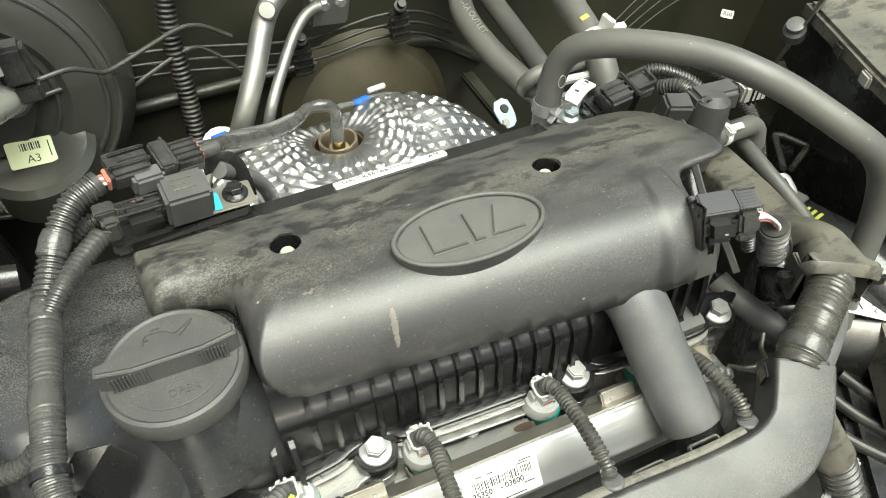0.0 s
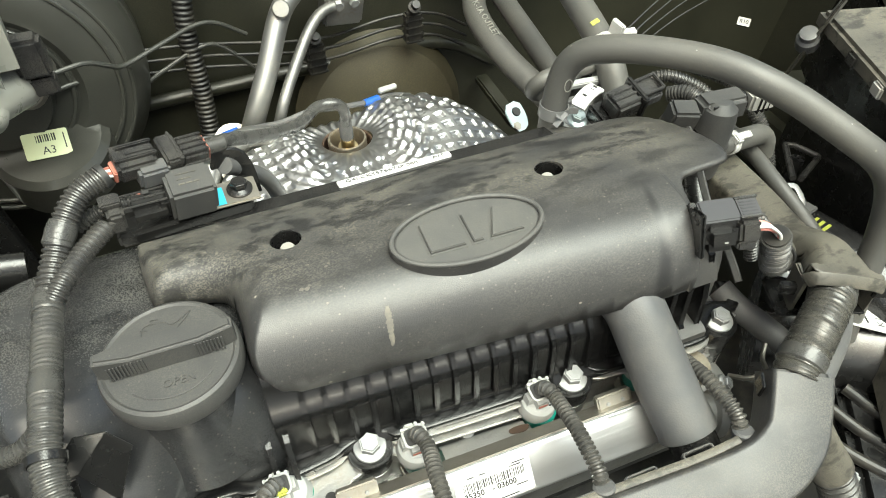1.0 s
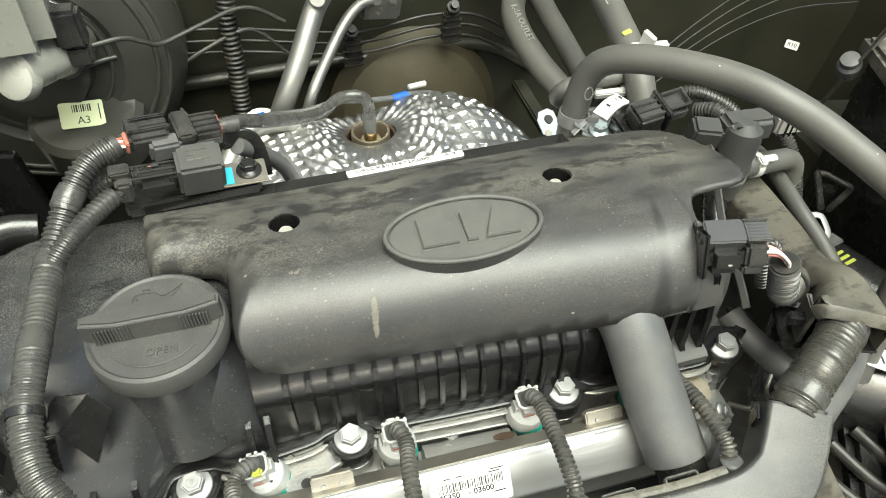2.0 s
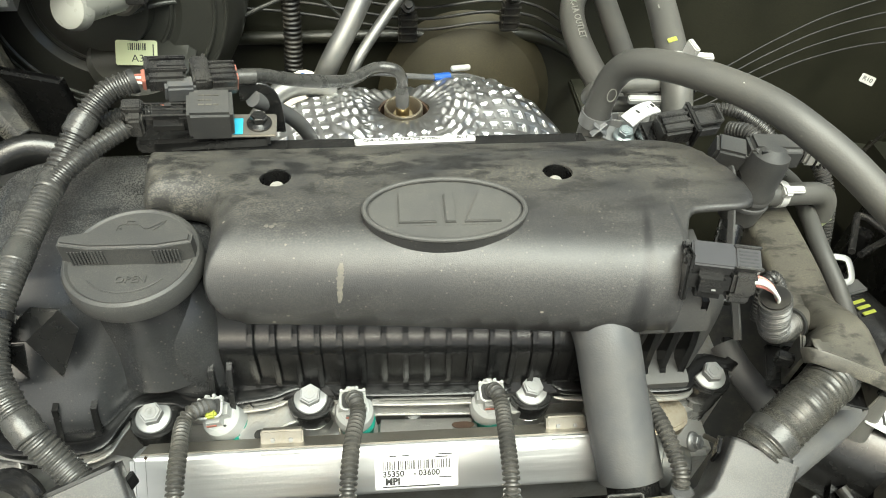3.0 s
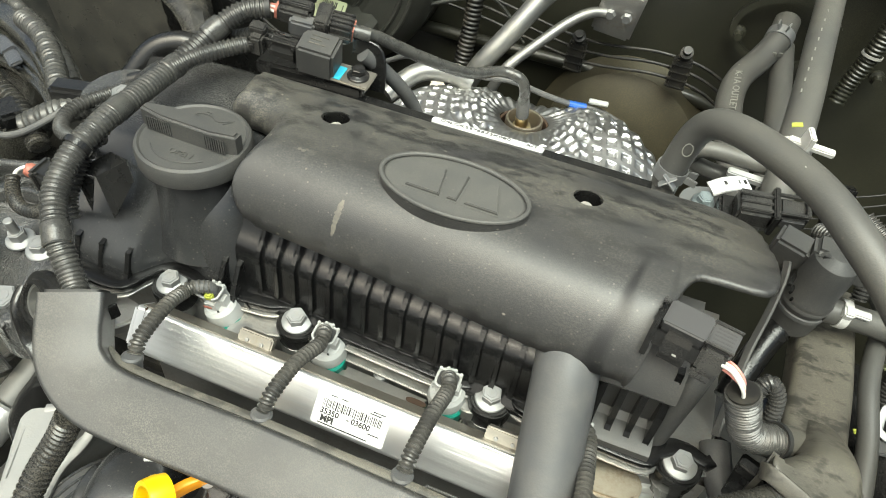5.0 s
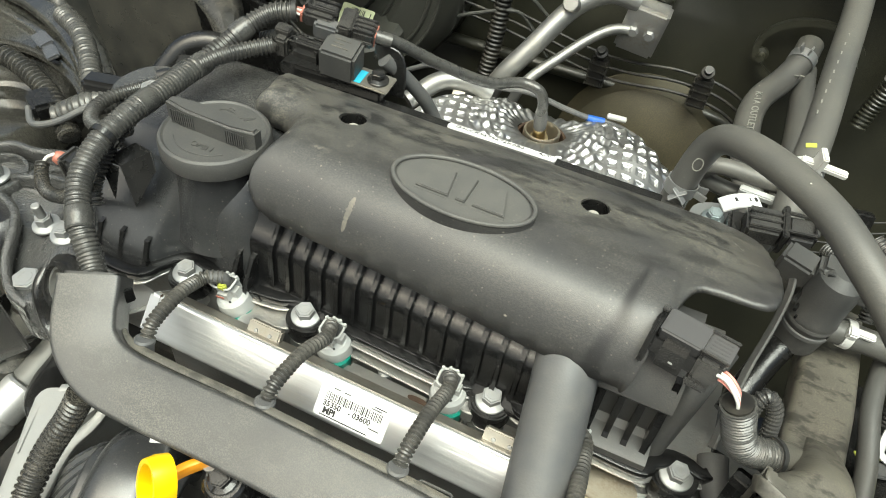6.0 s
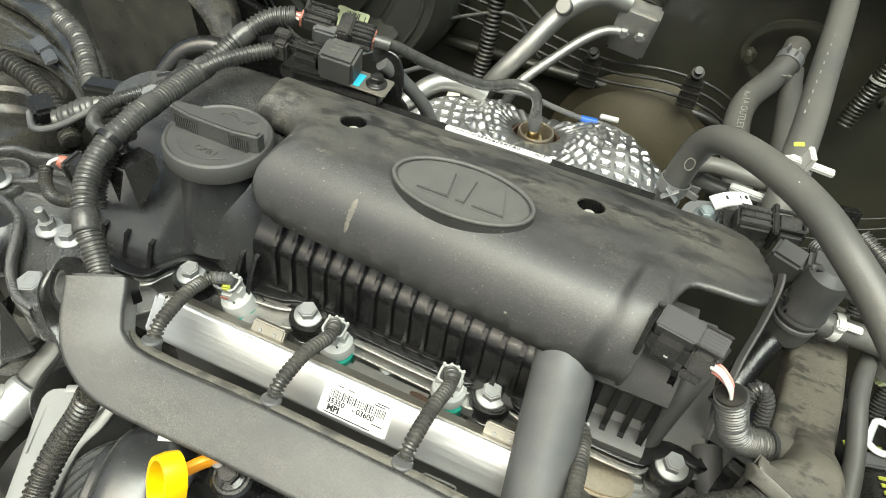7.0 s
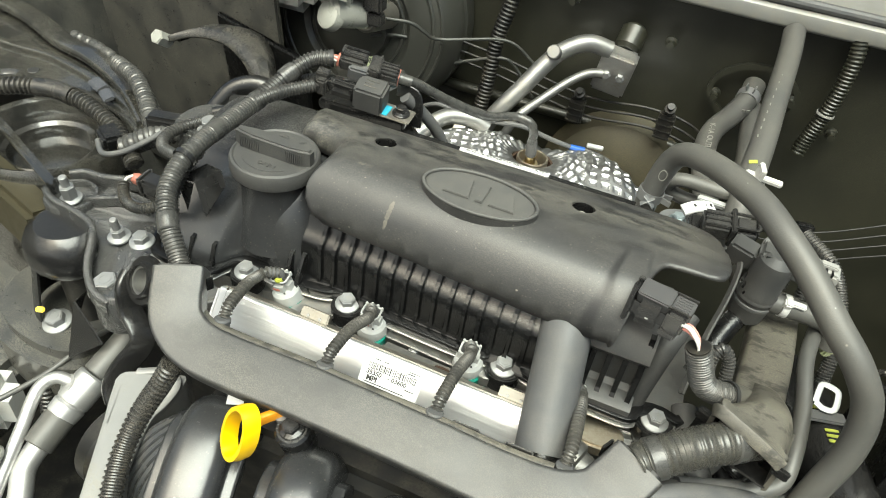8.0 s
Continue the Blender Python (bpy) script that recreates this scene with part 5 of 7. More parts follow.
hex_bolt("bracket_bolt", (0.1545, 0.1630, 0.0510), (0, -0.2, 1), 0.0052, 0.0080, 0.0076, "blue-zinc flanged bolt on the hose bracket", mat=BLUEZINC, spin=12)

# low right: pipe with marked tape, white hook, duct with label
coolant = thing("radiator_hose", "thick black rubber hose with a grey band and yellow print", "hose", (0.30, 0.05, -0.05))
part("hose_body", tube([(0.283, 0.13, -0.045), (0.293, 0.085, -0.032), (0.303, 0.045, -0.024), (0.318, 0.0, -0.026), (0.335, -0.06, -0.045)], 0.024, 28, 0.006), BLACKSHINE, coolant)
mbnd = axes((0.292, 0.056, 0.0000), (1, 0.25, 0.0), (-0.3, 1, -0.1))
part("tape_band", box((0.034, 0.011, 0.003), mbnd, 0.001), RUBBER, coolant)
for i in range(3):
    part("print_bar", box((0.010, 0.0025, 0.001), mbnd @ pose(0.004, -0.011 - 0.005 * i, -0.0015), 0.0002), LIME, coolant)
part("print_bar", box((0.024, 0.0035, 0.001), mbnd @ pose(-0.004, 0.010, -0.0008), 0.0002), LIME, coolant)
hook = single("steel_hook_clip", sweep(spline([(0.285, 0.063, 0.005), (0.286, 0.072, 0.010), (0.288, 0.076, 0.012), (0.297, 0.074, 0.012), (0.299, 0.070, 0.010), (0.298, 0.061, 0.005), (0.291, 0.060, 0.004), (0.285, 0.063, 0.005)], 0.0015), round_rect(0.0046, 0.0018, 0.0006, 2)), ZINC,
              "bent bright steel hook clip on the thick hose", "clip")
single("lower_hose", tube([(0.197, 0.022, -0.006), (0.201, 0.008, -0.010), (0.211, -0.010, -0.016), (0.222, -0.028, -0.026), (0.228, -0.042, -0.05)], 0.0088, 20, 0.004), RUBBER, "short dark rubber hose dropping behind the loom", "hose")
single("dusty_hose", tube([(0.150, -0.094, 0.000), (0.172, -0.080, 0.010), (0.200, -0.064, 0.012), (0.232, -0.046, 0.002), (0.262, -0.027, -0.014), (0.290, -0.006, -0.030), (0.300, 0.006, -0.050)], 0.0080, 20, 0.004), RUBBER, "dusty grey rubber hose running under the thick loom", "hose")
single("spring_clamp", clamp_ring((0.254, 0.020, -0.020), (0.6, 0.6, 0.4), 0.012, 0.004), ZINC, "bright wire spring clamp on a black pipe", "clamp")
single("black_pipe_end", rod((0.240, 0.004, -0.034), (0.262, 0.030, -0.012), 0.0115, bevel=0.002), PLASTIC, "short black plastic pipe end under the clamp", "pipe")
single("frame_clip", sweep(spline([(0.240, 0.012, -0.046), (0.247, 0.018, -0.042), (0.262, 0.008, -0.039), (0.268, 0.000, -0.040), (0.262, -0.006, -0.044), (0.246, 0.002, -0.047), (0.240, 0.012, -0.046)], 0.0015), round_rect(0.0034, 0.0030, 0.0008, 2)), MIDGREY, "grey plastic frame clip beneath the harness duct", "clip")
single("wire_clip", tube([(0.172, -0.030, -0.026), (0.178, -0.040, -0.018), (0.190, -0.040, -0.016), (0.197, -0.030, -0.020), (0.205, -0.022, -0.018)], 0.0016, 10, 0.002), RAILTOP, "bent dull wire clip near the thermostat", "clip")


# ---- behind the engine ----
shield = thing("heat_shield", "embossed silver foil heat shield over the exhaust manifold", "heat shield", (0, 0.26, -0.02))


def shield_height(x, y, d, c):
    r = math.hypot((x - 0.005), (y - 0.281))
    z = 0.004 - 0.019 * smooth01(0.262, 0.333, y) - 0.030 * smooth01(0.075, 0.160, abs(x - 0.005)) - 0.004 * smooth01(0.262, 0.20, y)
    z -= 0.016 * math.exp(-(r / 0.030) ** 2)
    z += 0.009 * math.exp(-((x - 0.088) / 0.042) ** 2) * smooth01(0.235, 0.300, y)
    fold = math.exp(-((abs(x - 0.005) - 0.046) / 0.016) ** 2)
    z += 0.0040 * fold
    wave = 0.0012 * math.sin(x * 60 + y * 40) + 0.0010 * math.sin(y * 90 - x * 50)
    fx = abs((x + 0.18 * y + wave) / 0.0115 % 1.0 - 0.5)
    fy = abs((y - 0.10 * x + wave) / 0.0125 % 1.0 - 0.5)
    flat = smooth01(0.030, 0.050, r) * (1 - 0.75 * fold)
    z -= 0.0021 * smooth01(0.002, 0.016, d) * flat * smooth01(0.34, 0.20, max(fx, fy))
    z += 0.0012 * math.sin(x * 62 + 1.0) * math.sin(y * 75) * flat
    # creases running out from the sensor
    a = math.atan2(y - 0.281, x - 0.005)
    z += 0.0011 * smooth01(0.024, 0.034, r) * smooth01(0.085, 0.050, r) * math.sin(26 * a + 60 * r)
    z += 0.0009 * fold * math.sin(2 * math.pi * r / 0.0085)
    z += 0.0016 * smooth01(0.050, 0.075, x) * smooth01(0.270, 0.290, y) * math.sin(2 * math.pi * (x + 0.25 * y) / 0.0135)
    k = 1 - min(d / 0.012, 1)
    return z - 0.014 * (1 - math.sqrt(max(0, 1 - k * k)))


SHIELD_PLAN = chaikin([(-0.118, 0.190), (0.138, 0.180), (0.158, 0.225), (0.144, 0.276), (0.100, 0.320), (0.040, 0.335), (-0.040, 0.322), (-0.085, 0.300), (-0.122, 0.255)], 3)
foil = part("foil", heightfield(SHIELD_PLAN, shield_height, 300, 180), FOIL, shield, "dimpled foil sheet", angle=70)
solid(foil, 0.0008)
cut(foil, [rod((0.005, 0.281, -0.05), (0.005, 0.281, 0.05), 0.0222, seg=40)])
part("sensor_well", lathe([(0.0222, -0.004), (0.0205, -0.005), (0.0200, -0.034), (0.0, -0.034), (0.0, -0.037), (0.0235, -0.037), (0.0235, -0.006)], Matrix.Translation((0.005, 0.281, -0.008)), 40, closed=True), RUST, shield, "rusty sensor boss")
part("boss_rim", lathe([(0.0142, 0.0), (0.0148, 0.0012), (0.0162, 0.0012), (0.0168, 0.0), (0.0168, -0.02), (0.0142, -0.02)], Matrix.Translation((0.005, 0.281, -0.0075)), 40, closed=True), TAN, shield, "dull machined boss rim")

lam = thing("oxygen_sensor", "brass oxygen sensor with a sleeved black cable", "sensor", (0.005, 0.281, -0.03))
mlam = up((0.005, 0.281, -0.036), (-0.04, -0.20, 1))
part("sensor_nut", prism(hexagon(0.0090), 0.0, 0.010, mlam, bevel=0.001), BRASS, lam)
part("sensor_body", lathe([(0.0085, 0.010), (0.0085, 0.0125), (0.0060, 0.014), (0.0060, 0.022), (0.0085, 0.0225), (0.0085, 0.0245), (0.0058, 0.025), (0.0056, 0.040)], mlam, 24), BRASS, lam)
part("sensor_boot", lathe([(0.0056, 0.036), (0.0058, 0.040), (0.0055, 0.054), (0.0048, 0.058)], mlam, 20), RUBBER, lam, "translucent sensor boot")
top = mlam @ V(0, 0, 0.058)
part("sensor_cable", tube([top - V(0, 0, 0.004), top + V(0.0, -0.003, 0.010), top + V(-0.006, -0.004, 0.020), top + V(-0.022, -0.006, 0.0225), (-0.040, 0.238, 0.050), (-0.070, 0.207, 0.072), (-0.092, 0.184, 0.092), (-0.104, 0.1725, 0.1000)], 0.0046, 16, 0.003, wobble=0.02), TAPE, lam, "sleeved sensor cable")

# foil clips and the thin cable with blue tape
for i, (x, y, z) in enumerate(((-0.0715, 0.306, -0.006), (0.0605, 0.330, -0.012))):
    t = thing("white_cable_clip", "white metal cable clip on the edge of the heat shield", "clip", (x, y, z), "shield cable clips")
    part("clip_face", box((0.016, 0.0016, 0.012), axes((x, y - 0.002, z - 0.004), (1, 0.15, -0.05), (0, 0.6, 0.6)), 0.0006), LIGHTGREY, t)
    part("clip_roll", rod((x - 0.009, y + 0.005, z + 0.0060), (x + 0.009, y + 0.008, z + 0.0056), 0.0028, seg=14, bevel=0.001), LIGHTGREY, t)
thin = thing("thin_cable", "thin black cable with blue tape clipped along the heat shield", "cable", (0, 0.32, 0))
part("cable_run", tube([(0.085, 0.345, -0.026), (0.060, 0.337, -0.014), (0.042, 0.331, -0.012), (0.014, 0.320, -0.003), (-0.018, 0.308, 0.009), (-0.045, 0.306, 0.006), (-0.072, 0.316, 0.000), (-0.092, 0.318, -0.004), (-0.120, 0.316, 0.0), (-0.150, 0.325, -0.02)], 0.0026, 10, 0.004), RUBBER, thin)
part("blue_tape", rod((0.0500, 0.3338, -0.0132), (0.0350, 0.3282, -0.0102), 0.0040, 0.0032, seg=14), BLUE, thin)
part("blue_tape", rod((-0.0800, 0.3170, 0.0000), (-0.0930, 0.3180, -0.0035), 0.0036, 0.0040, seg=14), BLUE, thin)

# connectors on the rear bracket
conn = thing("oxygen_sensor_connector", "long black in-line connector with orange seals", "connector", (-0.13, 0.16, 0.1))
mk = axes((-0.1335, 0.1600, 0.1075), (1, 0.28, -0.16), (-0.25, 1, 0.25)) @ Matrix.Scale(0.88, 4)
part("female_half", box((0.026, 0.0200, 0.0135), mk @ pose(-0.014, 0.0015, 0.0020), 0.0022), CONNECTOR, conn)
part("keeper_frame", join(box((0.026, 0.0026, 0.0040), mk @ pose(-0.013, 0.0095, 0.0098), 0.0008), box((0.026, 0.0026, 0.0040), mk @ pose(-0.013, -0.0010, 0.0098), 0.0008), box((0.0035, 0.0130, 0.0040), mk @ pose(-0.0250, 0.0042, 0.0098), 0.0008)), CONNECTOR, conn, "raised latch frame")
part("latch", box((0.018, 0.0060, 0.0026), mk @ pose(-0.010, 0.0042, 0.0096), 0.0008), CONNECTOR, conn)
part("front_block", box((0.0200, 0.0120, 0.0150), mk @ pose(-0.006, -0.0090, -0.0010), 0.0020), SLATE, conn, "slate grey front block")
part("collar", box((0.0120, 0.0250, 0.0190), mk @ pose(0.0085, 0, 0), 0.0016), CONNECTOR, conn)
part("collar_ridge", box((0.0020, 0.0262, 0.0204), mk @ pose(0.0120, 0, 0), 0.0005), CONNECTOR, conn)
part("male_half", box((0.0185, 0.0190, 0.0145), mk @ pose(0.0230, -0.001, 0), 0.0018), CONNECTOR, conn)
for i in range(4):
    part("rib", box((0.0180, 0.0018, 0.0020), mk @ pose(0.0230, -0.0080 + 0.0048 * i, 0.0078), 0.0004), CONNECTOR, conn)
part("side_ledge", box((0.0175, 0.0030, 0.0050), mk @ pose(0.0230, -0.0112, -0.0020), 0.0008), CONNECTOR, conn)
part("rear_seal", box((0.0010, 0.0150, 0.0115), mk @ pose(0.0328, -0.001, 0), 0.0006), SEAL, conn, "orange seal")
part("front_seal", box((0.0030, 0.012, 0.009), mk @ pose(-0.0278, 0, 0), 0.0008), SEAL, conn, "orange seal")
part("cable_stub", rod(mk @ V(0.032, -0.001, 0), mk @ V(0.046, 0.000, -0.001), 0.0048), TAPE, conn)
for i in range(4):
    part("wire", tube([mk @ V(-0.026, -0.004 + 0.0028 * i, 0), mk @ V(-0.034, -0.003 + 0.002 * i, 0.001), mk @ V(-0.043, -0.002 + 0.001 * i, 0)], 0.0009, 6, 0.003), SEAL if i % 2 else WHITEWIRE, conn)

low = thing("lower_connector", "slate grey connector with orange wire seals below the long one", "connector", (-0.135, 0.148, 0.09))
ml3 = mk @ pose(-0.004, -0.0150, -0.0165)
part("housing", box((0.026, 0.0120, 0.0110), ml3, 0.0016), CONNECTOR, low)
part("front_tab", box((0.0150, 0.0040, 0.0100), ml3 @ pose(0.010, -0.0070, 0.0010), 0.0010), SLATE, low)
part("top_bar", box((0.0200, 0.0030, 0.0024), ml3 @ pose(-0.004, -0.0030, 0.0064), 0.0006), SLATE, low)
part("seal", box((0.0030, 0.0100, 0.0090), ml3 @ pose(-0.0142, 0, 0), 0.0008), SEAL, low, "orange seal")
part("lead", conduit([ml3 @ V(-0.0150, 0, 0), ml3 @ V(-0.026, 0.001, 0.000), ml3 @ V(-0.040, 0.004, -0.004), ml3 @ V(-0.054, 0.004, -0.012)], 0.0046, 0.0028, 0.0010, 14), CONDUIT, low)

cond = thing("noise_condenser", "square black condenser bolted to a bracket with a cyan mark", "condenser", (-0.13, 0.14, 0.09))
mq = axes((-0.1205, 0.1435, 0.0925), (1, 0.13, -0.10), (-0.10, 1, 0.2)) @ Matrix.Scale(0.93, 4)
part("block", box((0.0285, 0.024, 0.025), mq, 0.0022), CAPMAT, cond, "square dusty block")
plug = part("plug", box((0.030, 0.018, 0.016), mq @ pose(-0.026, 0.000, -0.003), 0.0055, 4), BLACKSHINE, cond)
part("plug_collar", box((0.010, 0.020, 0.017), mq @ pose(-0.046, 0.0, -0.002), 0.0018), CONNECTOR, plug)
part("plug_latch", box((0.012, 0.009, 0.005), mq @ pose(-0.047, 0.001, 0.008), 0.001), CONNECTOR, plug)
for i in range(3):
    part("plug_rib", box((0.026, 0.0014, 0.001), mq @ pose(-0.028, -0.005 + 0.005 * i, 0.0054), 0.0003), CONNECTOR, plug)
part("plug_shoulder", box((0.0060, 0.0200, 0.0170), mq @ pose(-0.0165, 0.000, -0.0020), 0.0050, 4), BLACKSHINE, plug)
part("plug_hook", box((0.0060, 0.0040, 0.0070), mq @ pose(-0.0500, -0.0105, -0.001), 0.0010), CONNECTOR, plug)
part("plug_slot", box((0.0040, 0.0022, 0.0006), mq @ pose(-0.0260, 0.0030, 0.0062)), INKBLACK, plug)
for r_ in range(3):
    for c_ in range(3 - r_ % 2):
        part("moulded_bar", box((0.0036, 0.0011, 0.0004), mq @ pose(-0.0050 + 0.0046 * c_, 0.0050 - 0.0040 * r_, 0.0126), 0), DUSTY, cond)
mb2 = axes((-0.1000, 0.1475, 0.0800), (1, 0.06, -0.06), (-0.06, 1, 0.05))
bracket = part("bracket", box((0.034, 0.021, 0.0022), mb2, 0.0008), RAILTOP, cond, "dull steel bracket")
part("paint_mark", box((0.0055, 0.0150, 0.0006), mb2 @ pose(-0.0062, -0.002, 0.0014), 0.0002), CYAN, bracket, "cyan paint mark")
part("bracket_base", box((0.080, 0.020, 0.010), axes((-0.128, 0.147, 0.0735), (1, 0.08, -0.03), (-0.1, 1, 0)), 0.002), PLASTIC, cond)
part("bracket_arm", sweep(spline([(-0.106, 0.166, 0.092), (-0.092, 0.170, 0.090), (-0.087, 0.168, 0.080), (-0.086, 0.164, 0.062)], 0.003), round_rect(0.0022, 0.012, 0.0006, 1)), PLASTIC, cond)
hex_bolt("bracket_bolt", (-0.0935, 0.1480, 0.0808), (0.05, -0.05, 1), 0.0052, 0.0075, 0.0078, "black flanged hexagon bolt on the condenser bracket", mat=BLACKSHINE, spin=5)
single("breather_pipe", tube([(-0.098, 0.165, 0.088), (-0.086, 0.178, 0.070), (-0.074, 0.192, 0.046), (-0.068, 0.205, 0.018), (-0.066, 0.21, -0.01)], 0.0055, 14, 0.003), RUBBER, "thin black pipe dropping behind the condenser", "pipe")
single("manifold_pipe", tube([(-0.120, 0.262, -0.010), (-0.100, 0.288, 0.004), (-0.075, 0.300, 0.004), (-0.055, 0.305, -0.004)], 0.009, 18, 0.004), PIPE, "dull metal pipe end beside the heat shield", "pipe")

# harness over the left side of the engine
harn = thing("engine_harness", "thick corrugated engine harness looping round the oil cap", "cable loom", (-0.2, 0.03, 0.07))
part("trunk", conduit([(-0.1630, -0.0645, 0.0350), (-0.1735, -0.0550, 0.0415), (-0.1885, -0.0430, 0.0560), (-0.2030, -0.0230, 0.0675), (-0.2075, 0.0015, 0.0775), (-0.2055, 0.0270, 0.0835), (-0.2040, 0.0600, 0.0845), (-0.2020, 0.0950, 0.0860)], 0.0075, 0.0028, 0.0008, 20, 0.012), TAPE, harn, "thick corrugated trunk under shiny tape")
part("trunk_upper", conduit([(-0.2020, 0.095, 0.0860), (-0.196, 0.112, 0.0930), (-0.187, 0.130, 0.1030), (-0.176, 0.143, 0.1100), (-0.164, 0.150, 0.1120)], 0.0074, 0.0032, 0.0012, 20, 0.008), CONDUIT, harn)
part("branch", conduit([(-0.2010, 0.088, 0.0870), (-0.1925, 0.100, 0.0910), (-0.182, 0.115, 0.0925), (-0.168, 0.1300, 0.0940)], 0.0060, 0.0030, 0.0010, 16), CONDUIT, harn)
for p, a in (((-0.2020, 0.092, 0.0860), (0.10, 0.98, 0.06)), ((-0.2050, 0.040, 0.0842), (0.04, 1, 0.04)), ((-0.1890, -0.0425, 0.0564), (-0.6, 0.7, 0.45)), ((-0.190, 0.126, 0.1000), (0.45, 0.75, 0.45))):
    m = up(p, a)
    part("tape_wrap", lathe([(0.0073, -0.007), (0.0080, -0.006), (0.0078, -0.002), (0.0082, 0.001), (0.0078, 0.005), (0.0073, 0.007)], m, 20), TAPE, harn, "black tape wrap")
part("tie", lathe([(0.0082, -0.002), (0.0090, -0.002), (0.0090, 0.002), (0.0082, 0.002)], up((-0.2074, 0.0050, 0.0785), (0.05, 1, 0.28)), 22, closed=True), BLACKSHINE, harn)
part("side_branch", conduit([(-0.215, 0.030, 0.066), (-0.228, 0.028, 0.058), (-0.246, 0.034, 0.052), (-0.262, 0.042, 0.048), (-0.272, 0.056, 0.046), (-0.271, 0.072, 0.047), (-0.262, 0.088, 0.048), (-0.250, 0.102, 0.050)], 0.0053, 0.0030, 0.0013, 14), CONDUIT, harn, "looping side branch")
part("side_branch", conduit([(-0.2085, 0.026, 0.078), (-0.214, 0.010, 0.064), (-0.2165, -0.006, 0.046), (-0.212, -0.014, 0.034)], 0.0066, 0.0030, 0.0013, 16), CONDUIT, harn)
part("branch_tip", rod((-0.164, 0.150, 0.1120), (-0.161, 0.1515, 0.1122), 0.0072), INKBLACK, harn)

# ---- firewall and the pipes on it ----
ac = thing("air_conditioning_pipes", "two bare aluminium air conditioning pipes ending in a block", "pipe", (0.03, 0.42, 0.05))
part("thick_pipe", tube([(0.040, 0.425, 0.066), (0.018, 0.418, 0.071), (0.000, 0.408, 0.066), (-0.018, 0.395, 0.052), (-0.040, 0.368, 0.020), (-0.060, 0.350, -0.010), (-0.075, 0.352, -0.045)], 0.0098, 22, 0.004), PIPE, ac)
part("thin_pipe", tube([(0.045, 0.425, 0.037), (0.026, 0.417, 0.037), (0.008, 0.402, 0.029), (-0.014, 0.376, 0.012), (-0.034, 0.350, -0.006), (-0.046, 0.345, -0.035)], 0.0052, 18, 0.003), PIPE, ac)
blk = part("block", box((0.040, 0.022, 0.054), axes((0.0500, 0.4330, 0.0400), (1, 0.05, -0.12), (0, 1, 0.2)), 0.003), CAST, ac, "cast connection block")
for x in (0.043, 0.059):
    part("block_bolt", lathe([(0.0, 0.004), (0.0045, 0.004), (0.0055, 0.0)], up((x, 0.4215, 0.0385), (0, -1, -0.2)), 6), ZINC, blk)
part("block_cap", rod((0.055, 0.440, 0.064), (0.058, 0.462, 0.084), 0.015, bevel=0.004), FIREWALL, ac)
part("pipe_knob", lathe([(0.0, 0.0155), (0.0068, 0.0155), (0.0080, 0.014), (0.0080, 0.004), (0.006, 0.0)], up((-0.0145, 0.3975, 0.0570), (-0.1, -0.8, 0.5)), 24), PIPE, ac)

for label, pts, r in (("thick bent rubber heater hose clamped to the firewall", [(0.203, 0.470, 0.052), (0.199, 0.448, 0.042), (0.188, 0.425, 0.030), (0.174, 0.396, 0.022), (0.170, 0.362, 0.016), (0.176, 0.320, 0.006), (0.190, 0.275, -0.006), (0.205, 0.235, -0.02)], 0.0118),
                      ("straight rubber heater hose with a white clip", [(0.216, 0.455, 0.124), (0.216, 0.415, 0.112), (0.2105, 0.335, 0.098), (0.2055, 0.262, 0.086), (0.200, 0.205, 0.074), (0.200, 0.180, 0.05)], 0.0112),
                      ("dark rubber heater hose behind the clamped one", [(0.208, 0.460, 0.030), (0.214, 0.400, 0.012), (0.216, 0.340, 0.0), (0.214, 0.290, -0.006), (0.215, 0.25, -0.02)], 0.0105)):
    h = thing("heater_hose", label, "hose", pts[0], "heater hoses")
    part("hose_body", tube(pts, r, 24, 0.005), HOSE, h)
    if "clamped to" in label:
        part("spring_clamp", clamp_ring((0.1995, 0.4500, 0.0430), (0.25, 1, 0.45), 0.0120, 0.010), ZINC, h, "bright spring clamp")
        for i in range(3):
            part("hose_print", box((0.0036, 0.0010, 0.0046), axes((0.1925 + 0.005 * i, 0.4235, 0.0380 + 0.001 * i), (1, 0.1, 0.1), (0, 1, 0.45))), MARKS, h)
        part("hose_lettering", lettering("K-1A OUTLET", 0.0085, axes((0.1705, 0.362, 0.0285), (0.02, -1, -0.19), (1, 0, 0.25)), 0.0006), MARKS, h, "pale printed words K-1A OUTLET")
    if "white clip" in label:
        part("clip_band", clamp_ring((0.2005, 0.2110, 0.0770), (0.1, 0.7, 0.25), 0.0116, 0.006, ears=False), WHITE, h, "white plastic clip")
        part("clip_arm", box((0.030, 0.006, 0.004), axes((0.2090, 0.2060, 0.0880), (1, -0.05, -0.05), (0, 1, 0.2)), 0.0008), WHITE, h)
        part("clip_fin", box((0.004, 0.012, 0.018), axes((0.2040, 0.2030, 0.0920), (1, 0.3, 0), (0, 1, 0.2)), 0.0008), WHITE, h)
        part("paint_mark", box((0.007, 0.004, 0.0008), axes((0.1985, 0.2240, 0.0905), (1, 0.1, 0.3), (0, 1, 0.3)), 0.0002), LIME, h)
        for i in range(9):
            part("hose_print", box((0.0010, 0.0040, 0.0006), axes((0.1985 + 0.0014 * i, 0.262 + 0.0125 * i, 0.0955 + 0.0022 * i), (1, -0.1, 0.4), (0.1, 1, 0.2))), MARKS, h)

